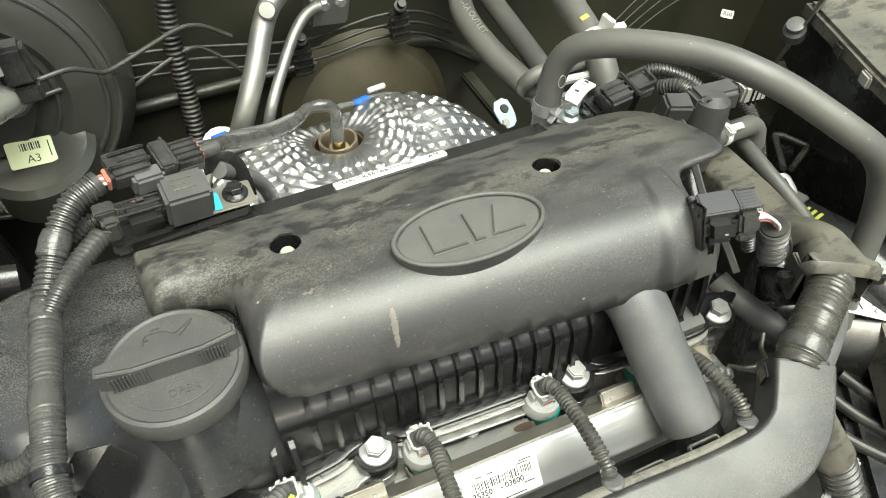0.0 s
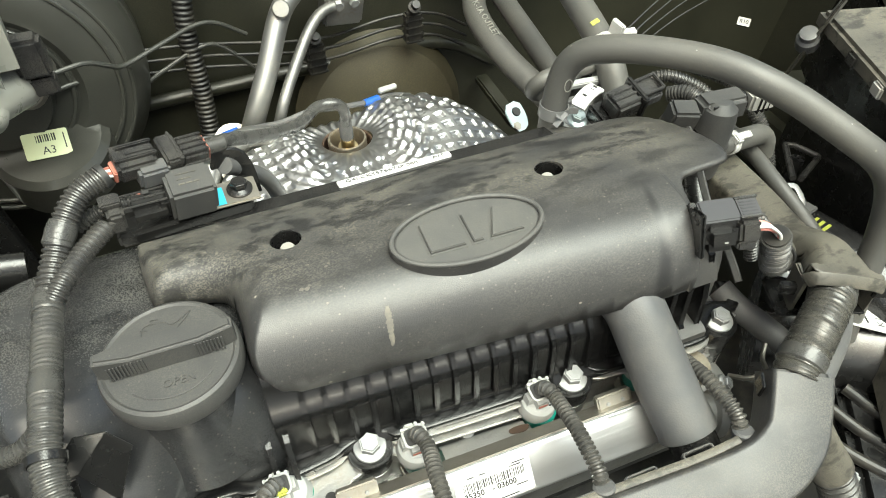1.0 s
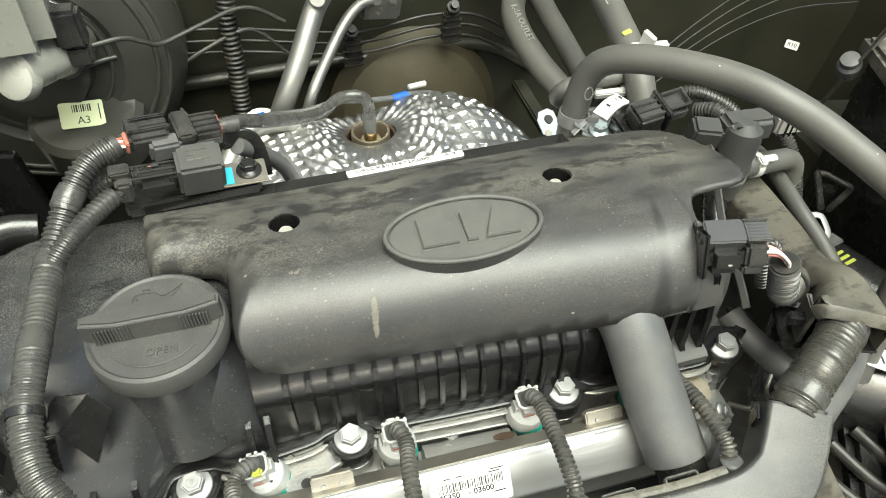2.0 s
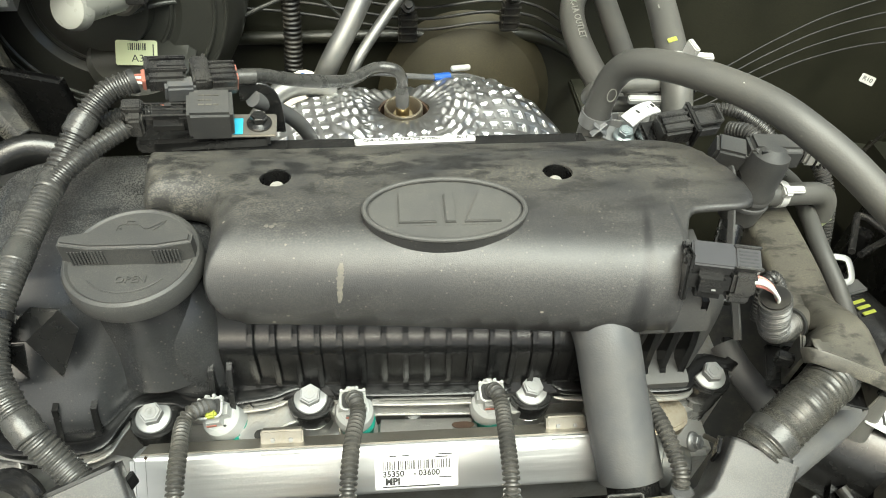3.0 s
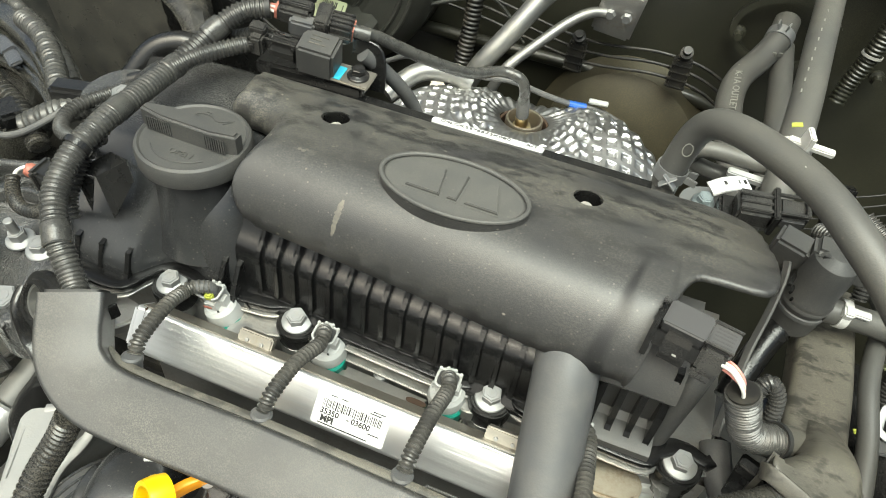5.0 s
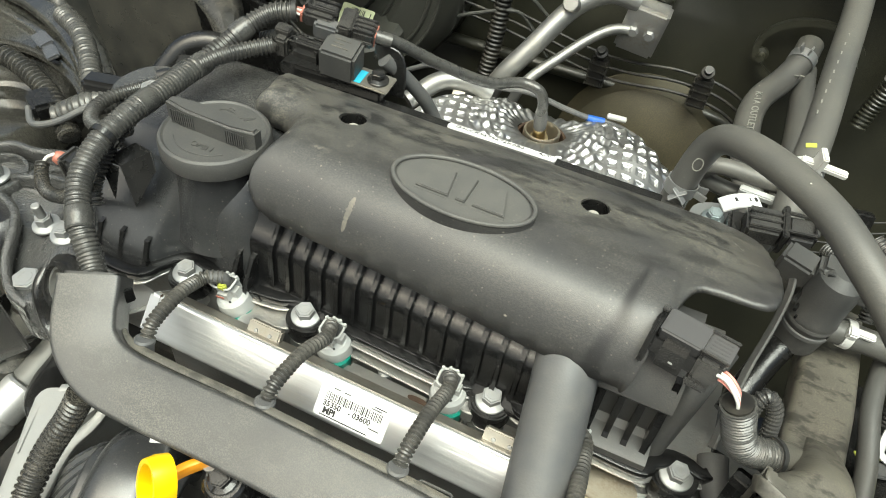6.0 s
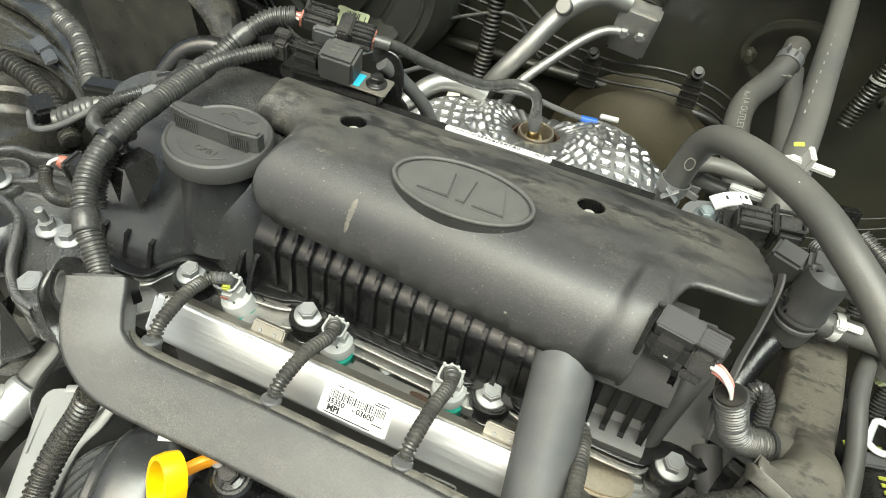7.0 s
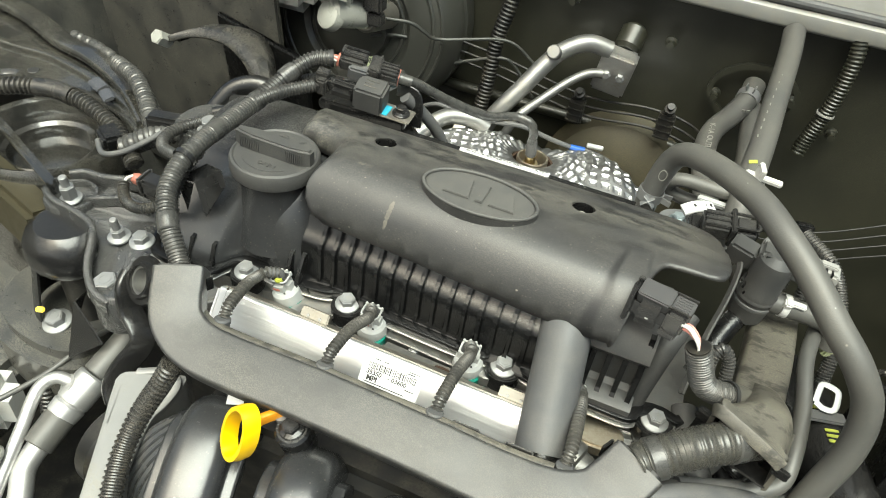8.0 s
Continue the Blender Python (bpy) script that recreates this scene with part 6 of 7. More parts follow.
bluebr = thing("blue_bracket", "blue-zinc steel bracket with a round hole behind the heat shield", "bracket", (0.215, 0.365, -0.10))
part("plate", prism(chaikin([(-0.013, -0.016), (0.006, -0.018), (0.013, -0.004), (0.013, 0.016), (-0.011, 0.016)], 1), -0.0012, 0.0012, axes((0.2151, 0.3647, -0.1009), (1, 0.35, 0.0), (-0.25, 0.75, 0.6)), bevel=0.0006), BLUEZINC, bluebr)
part("hole", lathe([(0.0, 0.0018), (0.0048, 0.0018), (0.0055, 0.0)], axes((0.2160, 0.3680, -0.0975), (1, 0.35, 0.0), (-0.25, 0.75, 0.6)), 20), INKBLACK, bluebr)
part("nut", prism(hexagon(0.0050), 0.0, 0.005, axes((0.2110, 0.3560, -0.1085), (1, 0.35, 0.0), (-0.25, 0.75, 0.6)), bevel=0.0008), RAILTOP, bluebr)
part("foot", box((0.016, 0.10, 0.010), pose(0.2180, 0.418, -0.1150), 0.002), FIREWALL, bluebr)
# brake lines and clips on the firewall
for i in range(3):
    dz, dy = -0.013 * i, 0.001 * i
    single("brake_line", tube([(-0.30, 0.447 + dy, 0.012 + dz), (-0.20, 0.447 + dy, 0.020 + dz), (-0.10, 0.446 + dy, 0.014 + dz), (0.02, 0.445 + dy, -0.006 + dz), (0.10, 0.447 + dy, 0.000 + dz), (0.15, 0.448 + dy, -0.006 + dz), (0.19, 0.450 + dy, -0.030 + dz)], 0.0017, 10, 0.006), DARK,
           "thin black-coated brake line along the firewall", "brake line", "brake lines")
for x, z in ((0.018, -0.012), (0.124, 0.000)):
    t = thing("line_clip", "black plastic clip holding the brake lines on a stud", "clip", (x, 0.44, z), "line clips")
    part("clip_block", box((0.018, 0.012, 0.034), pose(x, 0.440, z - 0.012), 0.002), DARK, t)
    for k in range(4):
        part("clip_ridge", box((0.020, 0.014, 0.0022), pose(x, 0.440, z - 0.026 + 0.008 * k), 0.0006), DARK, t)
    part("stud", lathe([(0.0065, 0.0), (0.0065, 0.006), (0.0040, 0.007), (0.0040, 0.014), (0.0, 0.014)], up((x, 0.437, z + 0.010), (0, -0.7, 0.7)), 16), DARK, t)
for i in range(4):
    single("brake_line", tube([(0.215 + 0.01 * i, 0.34, -0.035 - 0.012 * i), (0.26, 0.35, -0.050 - 0.014 * i), (0.32, 0.37, -0.045 - 0.014 * i), (0.40, 0.40, -0.020 - 0.016 * i), (0.47, 0.42, 0.0 - 0.018 * i), (0.56, 0.44, 0.01 - 0.02 * i), (0.66, 0.45, 0.0 - 0.02 * i)], 0.0009, 10, 0.006), INKBLACK,
           "thin coated brake line fanning out to the side wall", "brake line", "side brake lines")
t = thing("line_clip", "black plastic clip holding the fanned brake lines", "clip", (0.30, 0.35, -0.06))
part("clip_block", box((0.020, 0.012, 0.060), pose(0.300, 0.358, -0.068, -20, 0, 10), 0.002), PLASTIC, t)
flex = thing("corrugated_pipe", "ribbed black drain pipe with a silver band on the firewall", "pipe", (0.32, 0.46, 0.04))
part("ribbed_body", conduit([(0.272, 0.445, -0.002), (0.275, 0.450, 0.016), (0.280, 0.452, 0.042), (0.283, 0.452, 0.074), (0.283, 0.455, 0.108), (0.280, 0.46, 0.13)], 0.0085, 0.0042, 0.0010, 18), FIREWALL, flex)
part("band", clamp_ring((0.281, 0.4515, 0.048), (0.1, 0.1, 1), 0.0088, 0.0025, ears=False), MIDGREY, flex)


# ---- left side: engine mount ----
mount = thing("engine_mount", "rough black cast engine mount bracket with raised ribs", "engine mount", (-0.3, 0.0, -0.04))
MOUNT_PLAN = chaikin([(-0.388, 0.022), (-0.372, 0.050), (-0.335, 0.052), (-0.300, 0.056), (-0.268, 0.040), (-0.236, 0.004), (-0.222, -0.020), (-0.226, -0.046), (-0.246, -0.064), (-0.270, -0.060), (-0.292, -0.038), (-0.304, -0.012), (-0.330, -0.002), (-0.366, 0.000)], 2)


def mount_height(x, y, d, c):
    z = -0.032 + 0.013 * smooth01(-0.30, -0.24, x) - 0.016 * smooth01(0.0, -0.05, y)
    # raised shelf behind the middle rib, with the cast mark on it
    z += 0.006 * smooth01(-0.004, 0.002, y - 0.026 - 0.10 * (x + 0.32)) * smooth01(-0.350, -0.338, x)
    z -= 0.004 * math.exp(-((x + 0.300) ** 2 + (y - 0.004) ** 2) / 0.0002)
    k = 1 - min(d / 0.004, 1)
    return z - 0.006 * k * k


part("casting", heightfield(MOUNT_PLAN, mount_height, 90, 80, skirt=-0.075), CASTIRON, mount, "rough black casting", angle=60)
LIP = round_rect(0.0068, 0.0170, 0.0030, 4)
part("edge_lip", sweep(spline([(-0.384, 0.030, -0.030), (-0.380, 0.013, -0.028), (-0.364, 0.0045, -0.027), (-0.345, 0.0015, -0.027), (-0.324, -0.002, -0.027), (-0.310, -0.008, -0.028), (-0.299, -0.022, -0.031), (-0.2915, -0.036, -0.036), (-0.281, -0.048, -0.041), (-0.267, -0.057, -0.044), (-0.250, -0.060, -0.046)], 0.003), LIP), CASTIRON, mount, "raised smooth edge lip")
part("edge_lip", sweep(spline([(-0.380, 0.044, -0.028), (-0.368, 0.050, -0.026), (-0.352, 0.050, -0.025), (-0.336, 0.052, -0.023), (-0.318, 0.056, -0.020), (-0.296, 0.057, -0.016)], 0.003), LIP), CASTIRON, mount, "raised smooth edge lip")
part("middle_rib", sweep(spline([(-0.343, 0.023, -0.028), (-0.333, 0.024, -0.025), (-0.322, 0.028, -0.023), (-0.308, 0.031, -0.020), (-0.290, 0.029, -0.016), (-0.274, 0.024, -0.012)], 0.003), round_rect(0.0060, 0.0120, 0.0026, 4)), CASTIRON, mount)
part("cast_oval", ring(0.0110, 0.0060, 0.0090, 0.0042, -0.0005, 0.0012, axes((-0.318, 0.040, -0.0245), (1, 0.15, 0.15), (0, 1, 0)), 28), CASTIRON, mount, "raised cast oval mark")
for k in range(3):
    part("cast_bar", box((0.0016, 0.0050, 0.0014), axes((-0.323 + 0.005 * k, 0.0395 + 0.0008 * k, -0.0240 + 0.0008 * k), (1, 0.15, 0.15), (0.3, 1, 0)), 0.0004), CASTIRON, mount)
part("bolt_pad", lathe([(0.0240, -0.012), (0.0240, 0.003), (0.0228, 0.0052), (0.0205, 0.0052), (0.0195, 0.003), (0.0195, -0.004), (0.0, -0.004)], up((-0.360, 0.0215, -0.030), (0, 0, 1)), 40), CASTIRON, mount, "raised ring round the outer stud")
part("side_arm", sweep(spline([(-0.238, -0.040, -0.020), (-0.2365, -0.050, -0.026), (-0.232, -0.056, -0.044), (-0.216, -0.066, -0.062), (-0.2275, -0.082, -0.086), (-0.231, -0.092, -0.100), (-0.225, -0.098, -0.110)], 0.003), round_rect(0.020, 0.0085, 0.003, 3), normal=(0.8, -0.3, 0.5)), BLACKSHINE, mount, "glossy black curved side plate")
bush = part("bushing", lathe([(0.0115, 0.0), (0.0190, 0.0), (0.0200, 0.003), (0.0190, 0.006), (0.0150, 0.006), (0.0140, 0.010), (0.0115, 0.010)], up((-0.212, -0.050, -0.006), (-0.35, -0.75, 0.55)), 36, closed=True), BLACKSHINE, mount, "black rubber bushing ring")
part("bushing_sleeve", lathe([(0.0095, -0.012), (0.0118, -0.012), (0.0118, 0.007), (0.0095, 0.007)], up((-0.212, -0.050, -0.006), (-0.35, -0.75, 0.55)), 28, closed=True), PIPE, bush)
part("bushing_core", lathe([(0.0, -0.008), (0.0095, -0.008), (0.0095, -0.004), (0.0, -0.004)], up((-0.212, -0.050, -0.006), (-0.35, -0.75, 0.55)), 24), ZINC, bush)
for p, r, h, w, st, lab in (((-0.3600, 0.0205, -0.030), 0.0068, 0.016, 0.0100, 0.011, "bright zinc stud nut on the outer end of the mount"), ((-0.2665, -0.0430, -0.0460), 0.0095, 0.012, 0.0165, 0.0, "large bright zinc bolt on the mount"),
                            ((-0.2840, -0.0040, -0.0260), 0.0060, 0.010, 0.0100, 0.012, "zinc stud with a nut on the mount"), ((-0.2430, -0.0190, -0.0030), 0.0066, 0.009, 0.0102, 0.0, "bright zinc flanged bolt on the mount")):
    hex_bolt("mount_bolt", p, (0, -0.12, 1), r, h, w, lab, group="engine mount bolts", stud=st, spin=20)
hex_bolt("rear_bolt", (-0.2490, 0.0900, 0.0450), (0, -0.1, 1), 0.0080, 0.010, 0.0120, "bright zinc flanged bolt behind the harness", spin=8)
part("rear_pad", prism(chaikin([(-0.290, 0.085), (-0.262, 0.070), (-0.236, 0.078), (-0.236, 0.120), (-0.262, 0.135), (-0.286, 0.120)], 2), 0.020, 0.045, bevel=0.003), CASTIRON, mount)
part("cup", lathe([(0.026, -0.046), (0.034, -0.043), (0.0385, -0.036), (0.0400, -0.027), (0.0385, -0.016), (0.034, -0.007), (0.026, -0.001), (0.0, 0.002)], Matrix.Translation((-0.3450, -0.0040, -0.0320)), 48), BLACKSHINE, mount, "glossy black rubber cup")


def cone_shell(profile, a0, a1, centre, n=18):
    """A curved sheet: part of a turned profile, with thickness."""
    bm = bmesh.new()
    grid = []
    for i in range(n + 1):
        a = radians(a0 + (a1 - a0) * i / n)
        edge = 1 + 0.10 * math.sin(math.pi * i / n)
        grid.append([[bm.verts.new((centre[0] + (r + o) * edge * math.cos(a), centre[1] + (r + o) * edge * math.sin(a), centre[2] + z)) for r, z in profile] for o in (0.0, -0.0022)])
    m = len(profile)
    for g, h in zip(grid, grid[1:]):
        for k in range(m - 1):
            bm.faces.new((g[0][k], h[0][k], h[0][k + 1], g[0][k + 1]))
            bm.faces.new((g[1][k], g[1][k + 1], h[1][k + 1], h[1][k]))
        for k in (0, m - 1):
            bm.faces.new((g[0][k], g[1][k], h[1][k], h[0][k]))
    for g in (grid[0], grid[-1]):
        for k in range(m - 1):
            bm.faces.new((g[0][k], g[0][k + 1], g[1][k + 1], g[1][k]))
    return bm


part("cup_skirt", cone_shell([(0.033, -0.034), (0.036, -0.050), (0.041, -0.075), (0.045, -0.098)], 148, 246, (-0.345, -0.006, -0.036)), BLACKSHINE, mount, "flared glossy black side sheet")
part("skirt_flap", plate([(-0.3130, -0.0280, -0.0840), (-0.3000, -0.0520, -0.0700), (-0.2680, -0.0620, -0.0980), (-0.3060, -0.0700, -0.1300), (-0.3200, -0.0560, -0.1340)], 0.0024), BLACKSHINE, mount, "black pressed side flap")
part("cup_post", rod((-0.342, -0.004, -0.145), (-0.342, -0.006, -0.080), 0.020, bevel=0.004), DARK, mount)
part("paint_dab", box((0.008, 0.005, 0.003), pose(-0.345, -0.055, -0.100, 30, 0, 20), 0.001), YELLOW, mount, "dab of yellow paint")
hex_bolt("lower_bolt", (-0.3560, -0.0360, -0.1400), (0, -0.25, 1), 0.0090, 0.011, 0.0140, "bright zinc bolt below the mount cup", spin=4)
base = single("side_rail_bracket", prism(chaikin([(-0.42, -0.07), (-0.31, -0.08), (-0.29, -0.02), (-0.32, 0.05), (-0.43, 0.06), (-0.46, 0.0)], 2), -0.20, -0.142, bevel=0.012), FRAMEPAINT, "dark painted steel mount base on the side rail", "bracket")
redplug = thing("mount_sensor_plug", "small black plug with pink wires beside the mount", "connector", (-0.26, 0.015, 0.03))
part("plug_body", box((0.024, 0.015, 0.015), axes((-0.2530, 0.0170, 0.0270), (1, -0.05, 0.0), (0, 1, 0.1)), 0.002), BLACKSHINE, redplug)
part("plug_collar", box((0.006, 0.018, 0.018), axes((-0.2630, 0.0175, 0.0270), (1, -0.05, 0.0), (0, 1, 0.1)), 0.002), CONNECTOR, redplug)
part("wire_end", lathe([(0.0, 0.0036), (0.0036, 0.003), (0.0050, 0.0), (0.0050, -0.006)], up((-0.2690, 0.0135, 0.0310), (-0.6, -0.5, 0.6)), 18), SEAL, redplug, "pink wire seal")
part("wire", tube([(-0.2710, 0.0130, 0.0335), (-0.2735, 0.0080, 0.0330), (-0.2720, 0.0020, 0.0310)], 0.0012, 8, 0.002), WHITEWIRE, redplug)
part("lead", conduit([(-0.2725, 0.0030, 0.0315), (-0.2685, -0.0030, 0.0290), (-0.2590, -0.0110, 0.0280), (-0.2450, -0.0170, 0.0310), (-0.2280, -0.0170, 0.0370), (-0.2120, -0.0080, 0.0480)], 0.0046, 0.0028, 0.0011, 14), LOOM, redplug)
single("rear_boot", conduit([(-0.340, 0.075, 0.002), (-0.325, 0.084, 0.010), (-0.312, 0.092, 0.016), (-0.296, 0.102, 0.020)], 0.0105, 0.0052, 0.001, 18, 0.02), TAPE, "crumpled black sleeve lying behind the mount", "cable")
single("coil_cover", tube([(-0.275, 0.130, 0.030), (-0.262, 0.146, 0.050), (-0.244, 0.156, 0.056), (-0.226, 0.158, 0.052)], 0.010, 16, 0.004, squash=1.4), PLASTIC, "curved black plastic guard behind the valve cover", "guard")
single("rear_stub", join(box((0.018, 0.014, 0.014), pose(-0.245, 0.128, 0.052, 0, 0, 25), 0.002), rod((-0.25, 0.118, 0.05), (-0.262, 0.112, 0.046), 0.005)), BLACKSHINE, "small black connector behind the rear bolt", "connector")

# ---- left body side ----
side = thing("inner_wing", "black painted inner wing panel with pressed ribs", "body panel", (-0.6, 0.1, -0.05), kind="structure")
part("panel", box((0.030, 1.05, 0.75), pose(-0.690, -0.02, -0.20, 0, -16, 0), 0.01), FRAMEPAINT, side)
tower = thing("strut_tower", "black painted strut tower with a shiny domed rim", "strut tower", (-0.48, 0.12, -0.1))
part("tower_top", lathe([(0.086, -0.30), (0.082, -0.105), (0.062, -0.088), (0.054, -0.066), (0.0475, -0.059), (0.0425, -0.062), (0.0385, -0.078), (0.0345, -0.083), (0.0325, -0.080)], Matrix.Translation((-0.478, 0.106, 0.0)), 72), PAINT, tower)
part("strut_mount", lathe([(0.0325, -0.080), (0.0305, -0.0755), (0.0285, -0.0765), (0.0270, -0.090), (0.0262, -0.106), (0.0215, -0.112), (0.0, -0.112)], Matrix.Translation((-0.478, 0.106, 0.0)), 56), BLACKSHINE, tower, "glossy black dished top mount")
part("strut_nut", lathe([(0.0095, -0.112), (0.0095, -0.104), (0.006, -0.102), (0.006, -0.096), (0.0, -0.096)], Matrix.Translation((-0.478, 0.106, 0.0)), 24), PIPE, tower)
shelf = thing("wing_shelf", "black painted shelf panel with holes and pressed edges", "body panel", (-0.5, 0.2, -0.02), kind="structure")
part("shelf_sheet", prism(chaikin([(-0.72, 0.02), (-0.60, 0.02), (-0.575, 0.095), (-0.54, 0.150), (-0.475, 0.168), (-0.41, 0.150), (-0.365, 0.118), (-0.350, 0.150), (-0.42, 0.205), (-0.54, 0.245), (-0.72, 0.30)], 2), -0.030, -0.022, bevel=0.003), PAINT, shelf)
for x, y in ((-0.5510, 0.1700), (-0.5950, 0.1120)):
    part("drain_hole", lathe([(0.0, 0.0012), (0.0058, 0.0012), (0.0068, 0.0004)], Matrix.Translation((x, y, -0.0222)), 24), INKBLACK, shelf)
part("tower_skirt", lathe([(0.082, -0.075), (0.078, -0.048), (0.074, -0.042), (0.069, -0.045), (0.064, -0.070), (0.058, -0.078)], Matrix.Translation((-0.478, 0.106, 0.0)), 72), PAINT, shelf, "stepped pressing round the strut tower")
part("pressed_dent", lathe([(0.020, 0.0), (0.018, 0.003), (0.014, 0.002), (0.010, -0.001), (0.0, -0.001)], Matrix.Translation((-0.560, 0.140, -0.0215)) @ pose(0, 0, 0, 0, 0, 30), 30), PAINT, shelf)
part("pressed_edge", sweep(spline([(-0.70, 0.200, -0.020), (-0.606, 0.200, -0.020), (-0.563, 0.203, -0.020), (-0.517, 0.195, -0.020), (-0.480, 0.186, -0.020), (-0.429, 0.168, -0.021), (-0.386, 0.146, -0.022), (-0.362, 0.126, -0.024)], 0.005), round_rect(0.010, 0.008, 0.003, 3)), PAINT, shelf)
part("pressed_edge", sweep(spline([(-0.72, 0.275, -0.012), (-0.640, 0.258, -0.012), (-0.565, 0.230, -0.013), (-0.516, 0.220, -0.013), (-0.460, 0.200, -0.014), (-0.410, 0.172, -0.016), (-0.372, 0.144, -0.020)], 0.005), round_rect(0.026, 0.012, 0.005, 4)), PAINT, shelf, "broad folded wing flange")
part("seam_sealer", tube([(-0.560, 0.2430, -0.010), (-0.505, 0.2310, -0.010), (-0.452, 0.2090, -0.011), (-0.405, 0.182, -0.013), (-0.372, 0.158, -0.017)], 0.006, 12, 0.003, wobble=0.16), TAPE, shelf, "uneven black seam sealer")
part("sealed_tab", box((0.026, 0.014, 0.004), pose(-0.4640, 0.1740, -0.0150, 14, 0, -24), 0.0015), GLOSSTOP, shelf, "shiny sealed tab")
part("sealed_tab", box((0.024, 0.012, 0.004), pose(-0.4420, 0.1620, -0.0160, 14, 0, -32), 0.0015), GLOSSTOP, shelf)
wingloom = thing("wing_harness", "corrugated black harness running along the inner wing", "cable loom", (-0.42, 0.09, 0.0))
part("loom_tube", conduit([(-0.56, 0.055, 0.00), (-0.50, 0.082, 0.014), (-0.462, 0.098, 0.018), (-0.420, 0.104, 0.016), (-0.375, 0.094, 0.010), (-0.345, 0.080, 0.004), (-0.320, 0.064, -0.004)], 0.0088, 0.0050, 0.0020, 18), LOOM, wingloom)
part("smooth_sleeve", tube([(-0.462, 0.098, 0.018), (-0.441, 0.103, 0.018), (-0.422, 0.1035, 0.0165)], 0.0094, 18, 0.004), LOOM, wingloom)
part("inner_loom", conduit([(-0.44, 0.185, 0.012), (-0.40, 0.165, 0.016), (-0.365, 0.138, 0.014), (-0.335, 0.110, 0.012), (-0.312, 0.094, 0.012)], 0.0090, 0.0052, 0.0006, 18, 0.03), TAPE, wingloom, "taped inner loom")
part("clip_block", box((0.024, 0.020, 0.016), pose(-0.355, 0.076, 0.008, 0, 10, -30), 0.003), PLASTIC, wingloom)
part("plug", box((0.040, 0.018, 0.016), pose(-0.306, 0.102, 0.026, 0, 0, 14), 0.003), BLACKSHINE, wingloom)
part("thin_lead", tube([(-0.366, 0.070, 0.004), (-0.350, 0.058, 0.002), (-0.330, 0.062, 0.008), (-0.312, 0.078, 0.018), (-0.300, 0.098, 0.026)], 0.0026, 10, 0.003), RUBBER, wingloom)
stay = thing("mount_stay", "black painted pressed steel stay with folded edges leading to the mount", "bracket", (-0.44, 0.055, -0.02))
ms_ = axes((-0.4430, 0.0480, -0.0200), (0.905, -0.415, 0.03), (0.42, 0.90, 0.05))
part("web", box((0.150, 0.005, 0.002), ms_, 0.0006), PAINT, stay)
for k in (-1, 1):
    part("folded_edge", box((0.150, 0.0026, 0.0060), ms_ @ pose(0, 0.0030 * k, 0.002), 0.0012), PAINT, stay)
single("side_beam", box((0.16, 0.036, 0.05), axes((-0.466, 0.036, -0.078), (0.94, -0.30, 0.0), (0.3, 0.94, -0.15)), 0.006), TUNNEL, "dusty black side beam beside the mount", "beam")
flap = thing("rubber_flap", "curved black rubber splash flap with a bare nut", "flap", (-0.36, 0.25, 0.02))
bm = bmesh.new()
prev = None
ptsf = spline([(-0.425, 0.245, 0.026), (-0.390, 0.268, 0.038), (-0.350, 0.270, 0.042), (-0.315, 0.252, 0.036), (-0.285, 0.222, 0.020)], 0.006)
for i, p in enumerate(ptsf):
    w = 0.006 + 0.012 * math.sin(math.pi * i / (len(ptsf) - 1))
    row = [bm.verts.new(p + V(0.004 * k, w * (k - 1.5) * 0.8, -0.010 * (k - 1.5) ** 2 * 0.35)) for k in range(4)]
    if prev:
        for k in range(3):
            bm.faces.new((prev[k], row[k], row[k + 1], prev[k + 1]))
    prev = row
fl = part("flap_sheet", bm, LOOM, flap)
solid(fl, 0.002)
bake(fl)
part("nut", prism(hexagon(0.0085), -0.008, 0.012, up((-0.425, 0.242, 0.022), (-0.1, -0.8, 0.6)), bevel=0.001), CLEAR, flap, "pale hexagon nut")
part("flap_wall", box((0.16, 0.008, 0.24), pose(-0.335, 0.315, -0.090, 6, 0, -18), 0.004), PLASTIC, flap)
part("side_wall", box((0.34, 0.008, 0.50), pose(-0.490, 0.365, -0.06, 6, 0, -10), 0.004), FRAMEPAINT, flap, "black painted rear side panel")
part("wall_edge", tube([(-0.330, 0.235, -0.02), (-0.300, 0.215, 0.0), (-0.275, 0.195, 0.014)], 0.0035, 10, 0.004), PLASTIC, flap)

# ---- front lower left ----
acl = thing("refrigerant_pipe", "bare aluminium refrigerant pipes joined by a swaged connector", "pipe", (-0.28, -0.1, -0.14))
part("joint", lathe([(0.0125, -0.006), (0.0140, -0.004), (0.0148, 0.006), (0.0135, 0.008), (0.0150, 0.010), (0.0150, 0.014), (0.0152, 0.032), (0.0146, 0.036), (0.0128, 0.038)], up((-0.282, -0.108, -0.148), (0.20, 0.85, 0.42)), 36), ALUPIPE, acl)
part("hose_sleeve", rod((-0.2740, -0.0740, -0.1312), (-0.2575, -0.004, -0.098), 0.0128, bevel=0.0015), HOSE, acl, "black rubber hose end")
part("ring_boss", lathe([(0.0060, -0.004), (0.0092, -0.003), (0.0092, 0.002), (0.0060, 0.003)], up((-0.2860, -0.0930, -0.1300), (-0.5, -0.4, 0.75)), 20, closed=True), ALUPIPE, acl)
part("black_sleeve", rod((-0.2845, -0.140, -0.160), (-0.2825, -0.1125, -0.150), 0.0135, bevel=0.001), HOSE, acl)
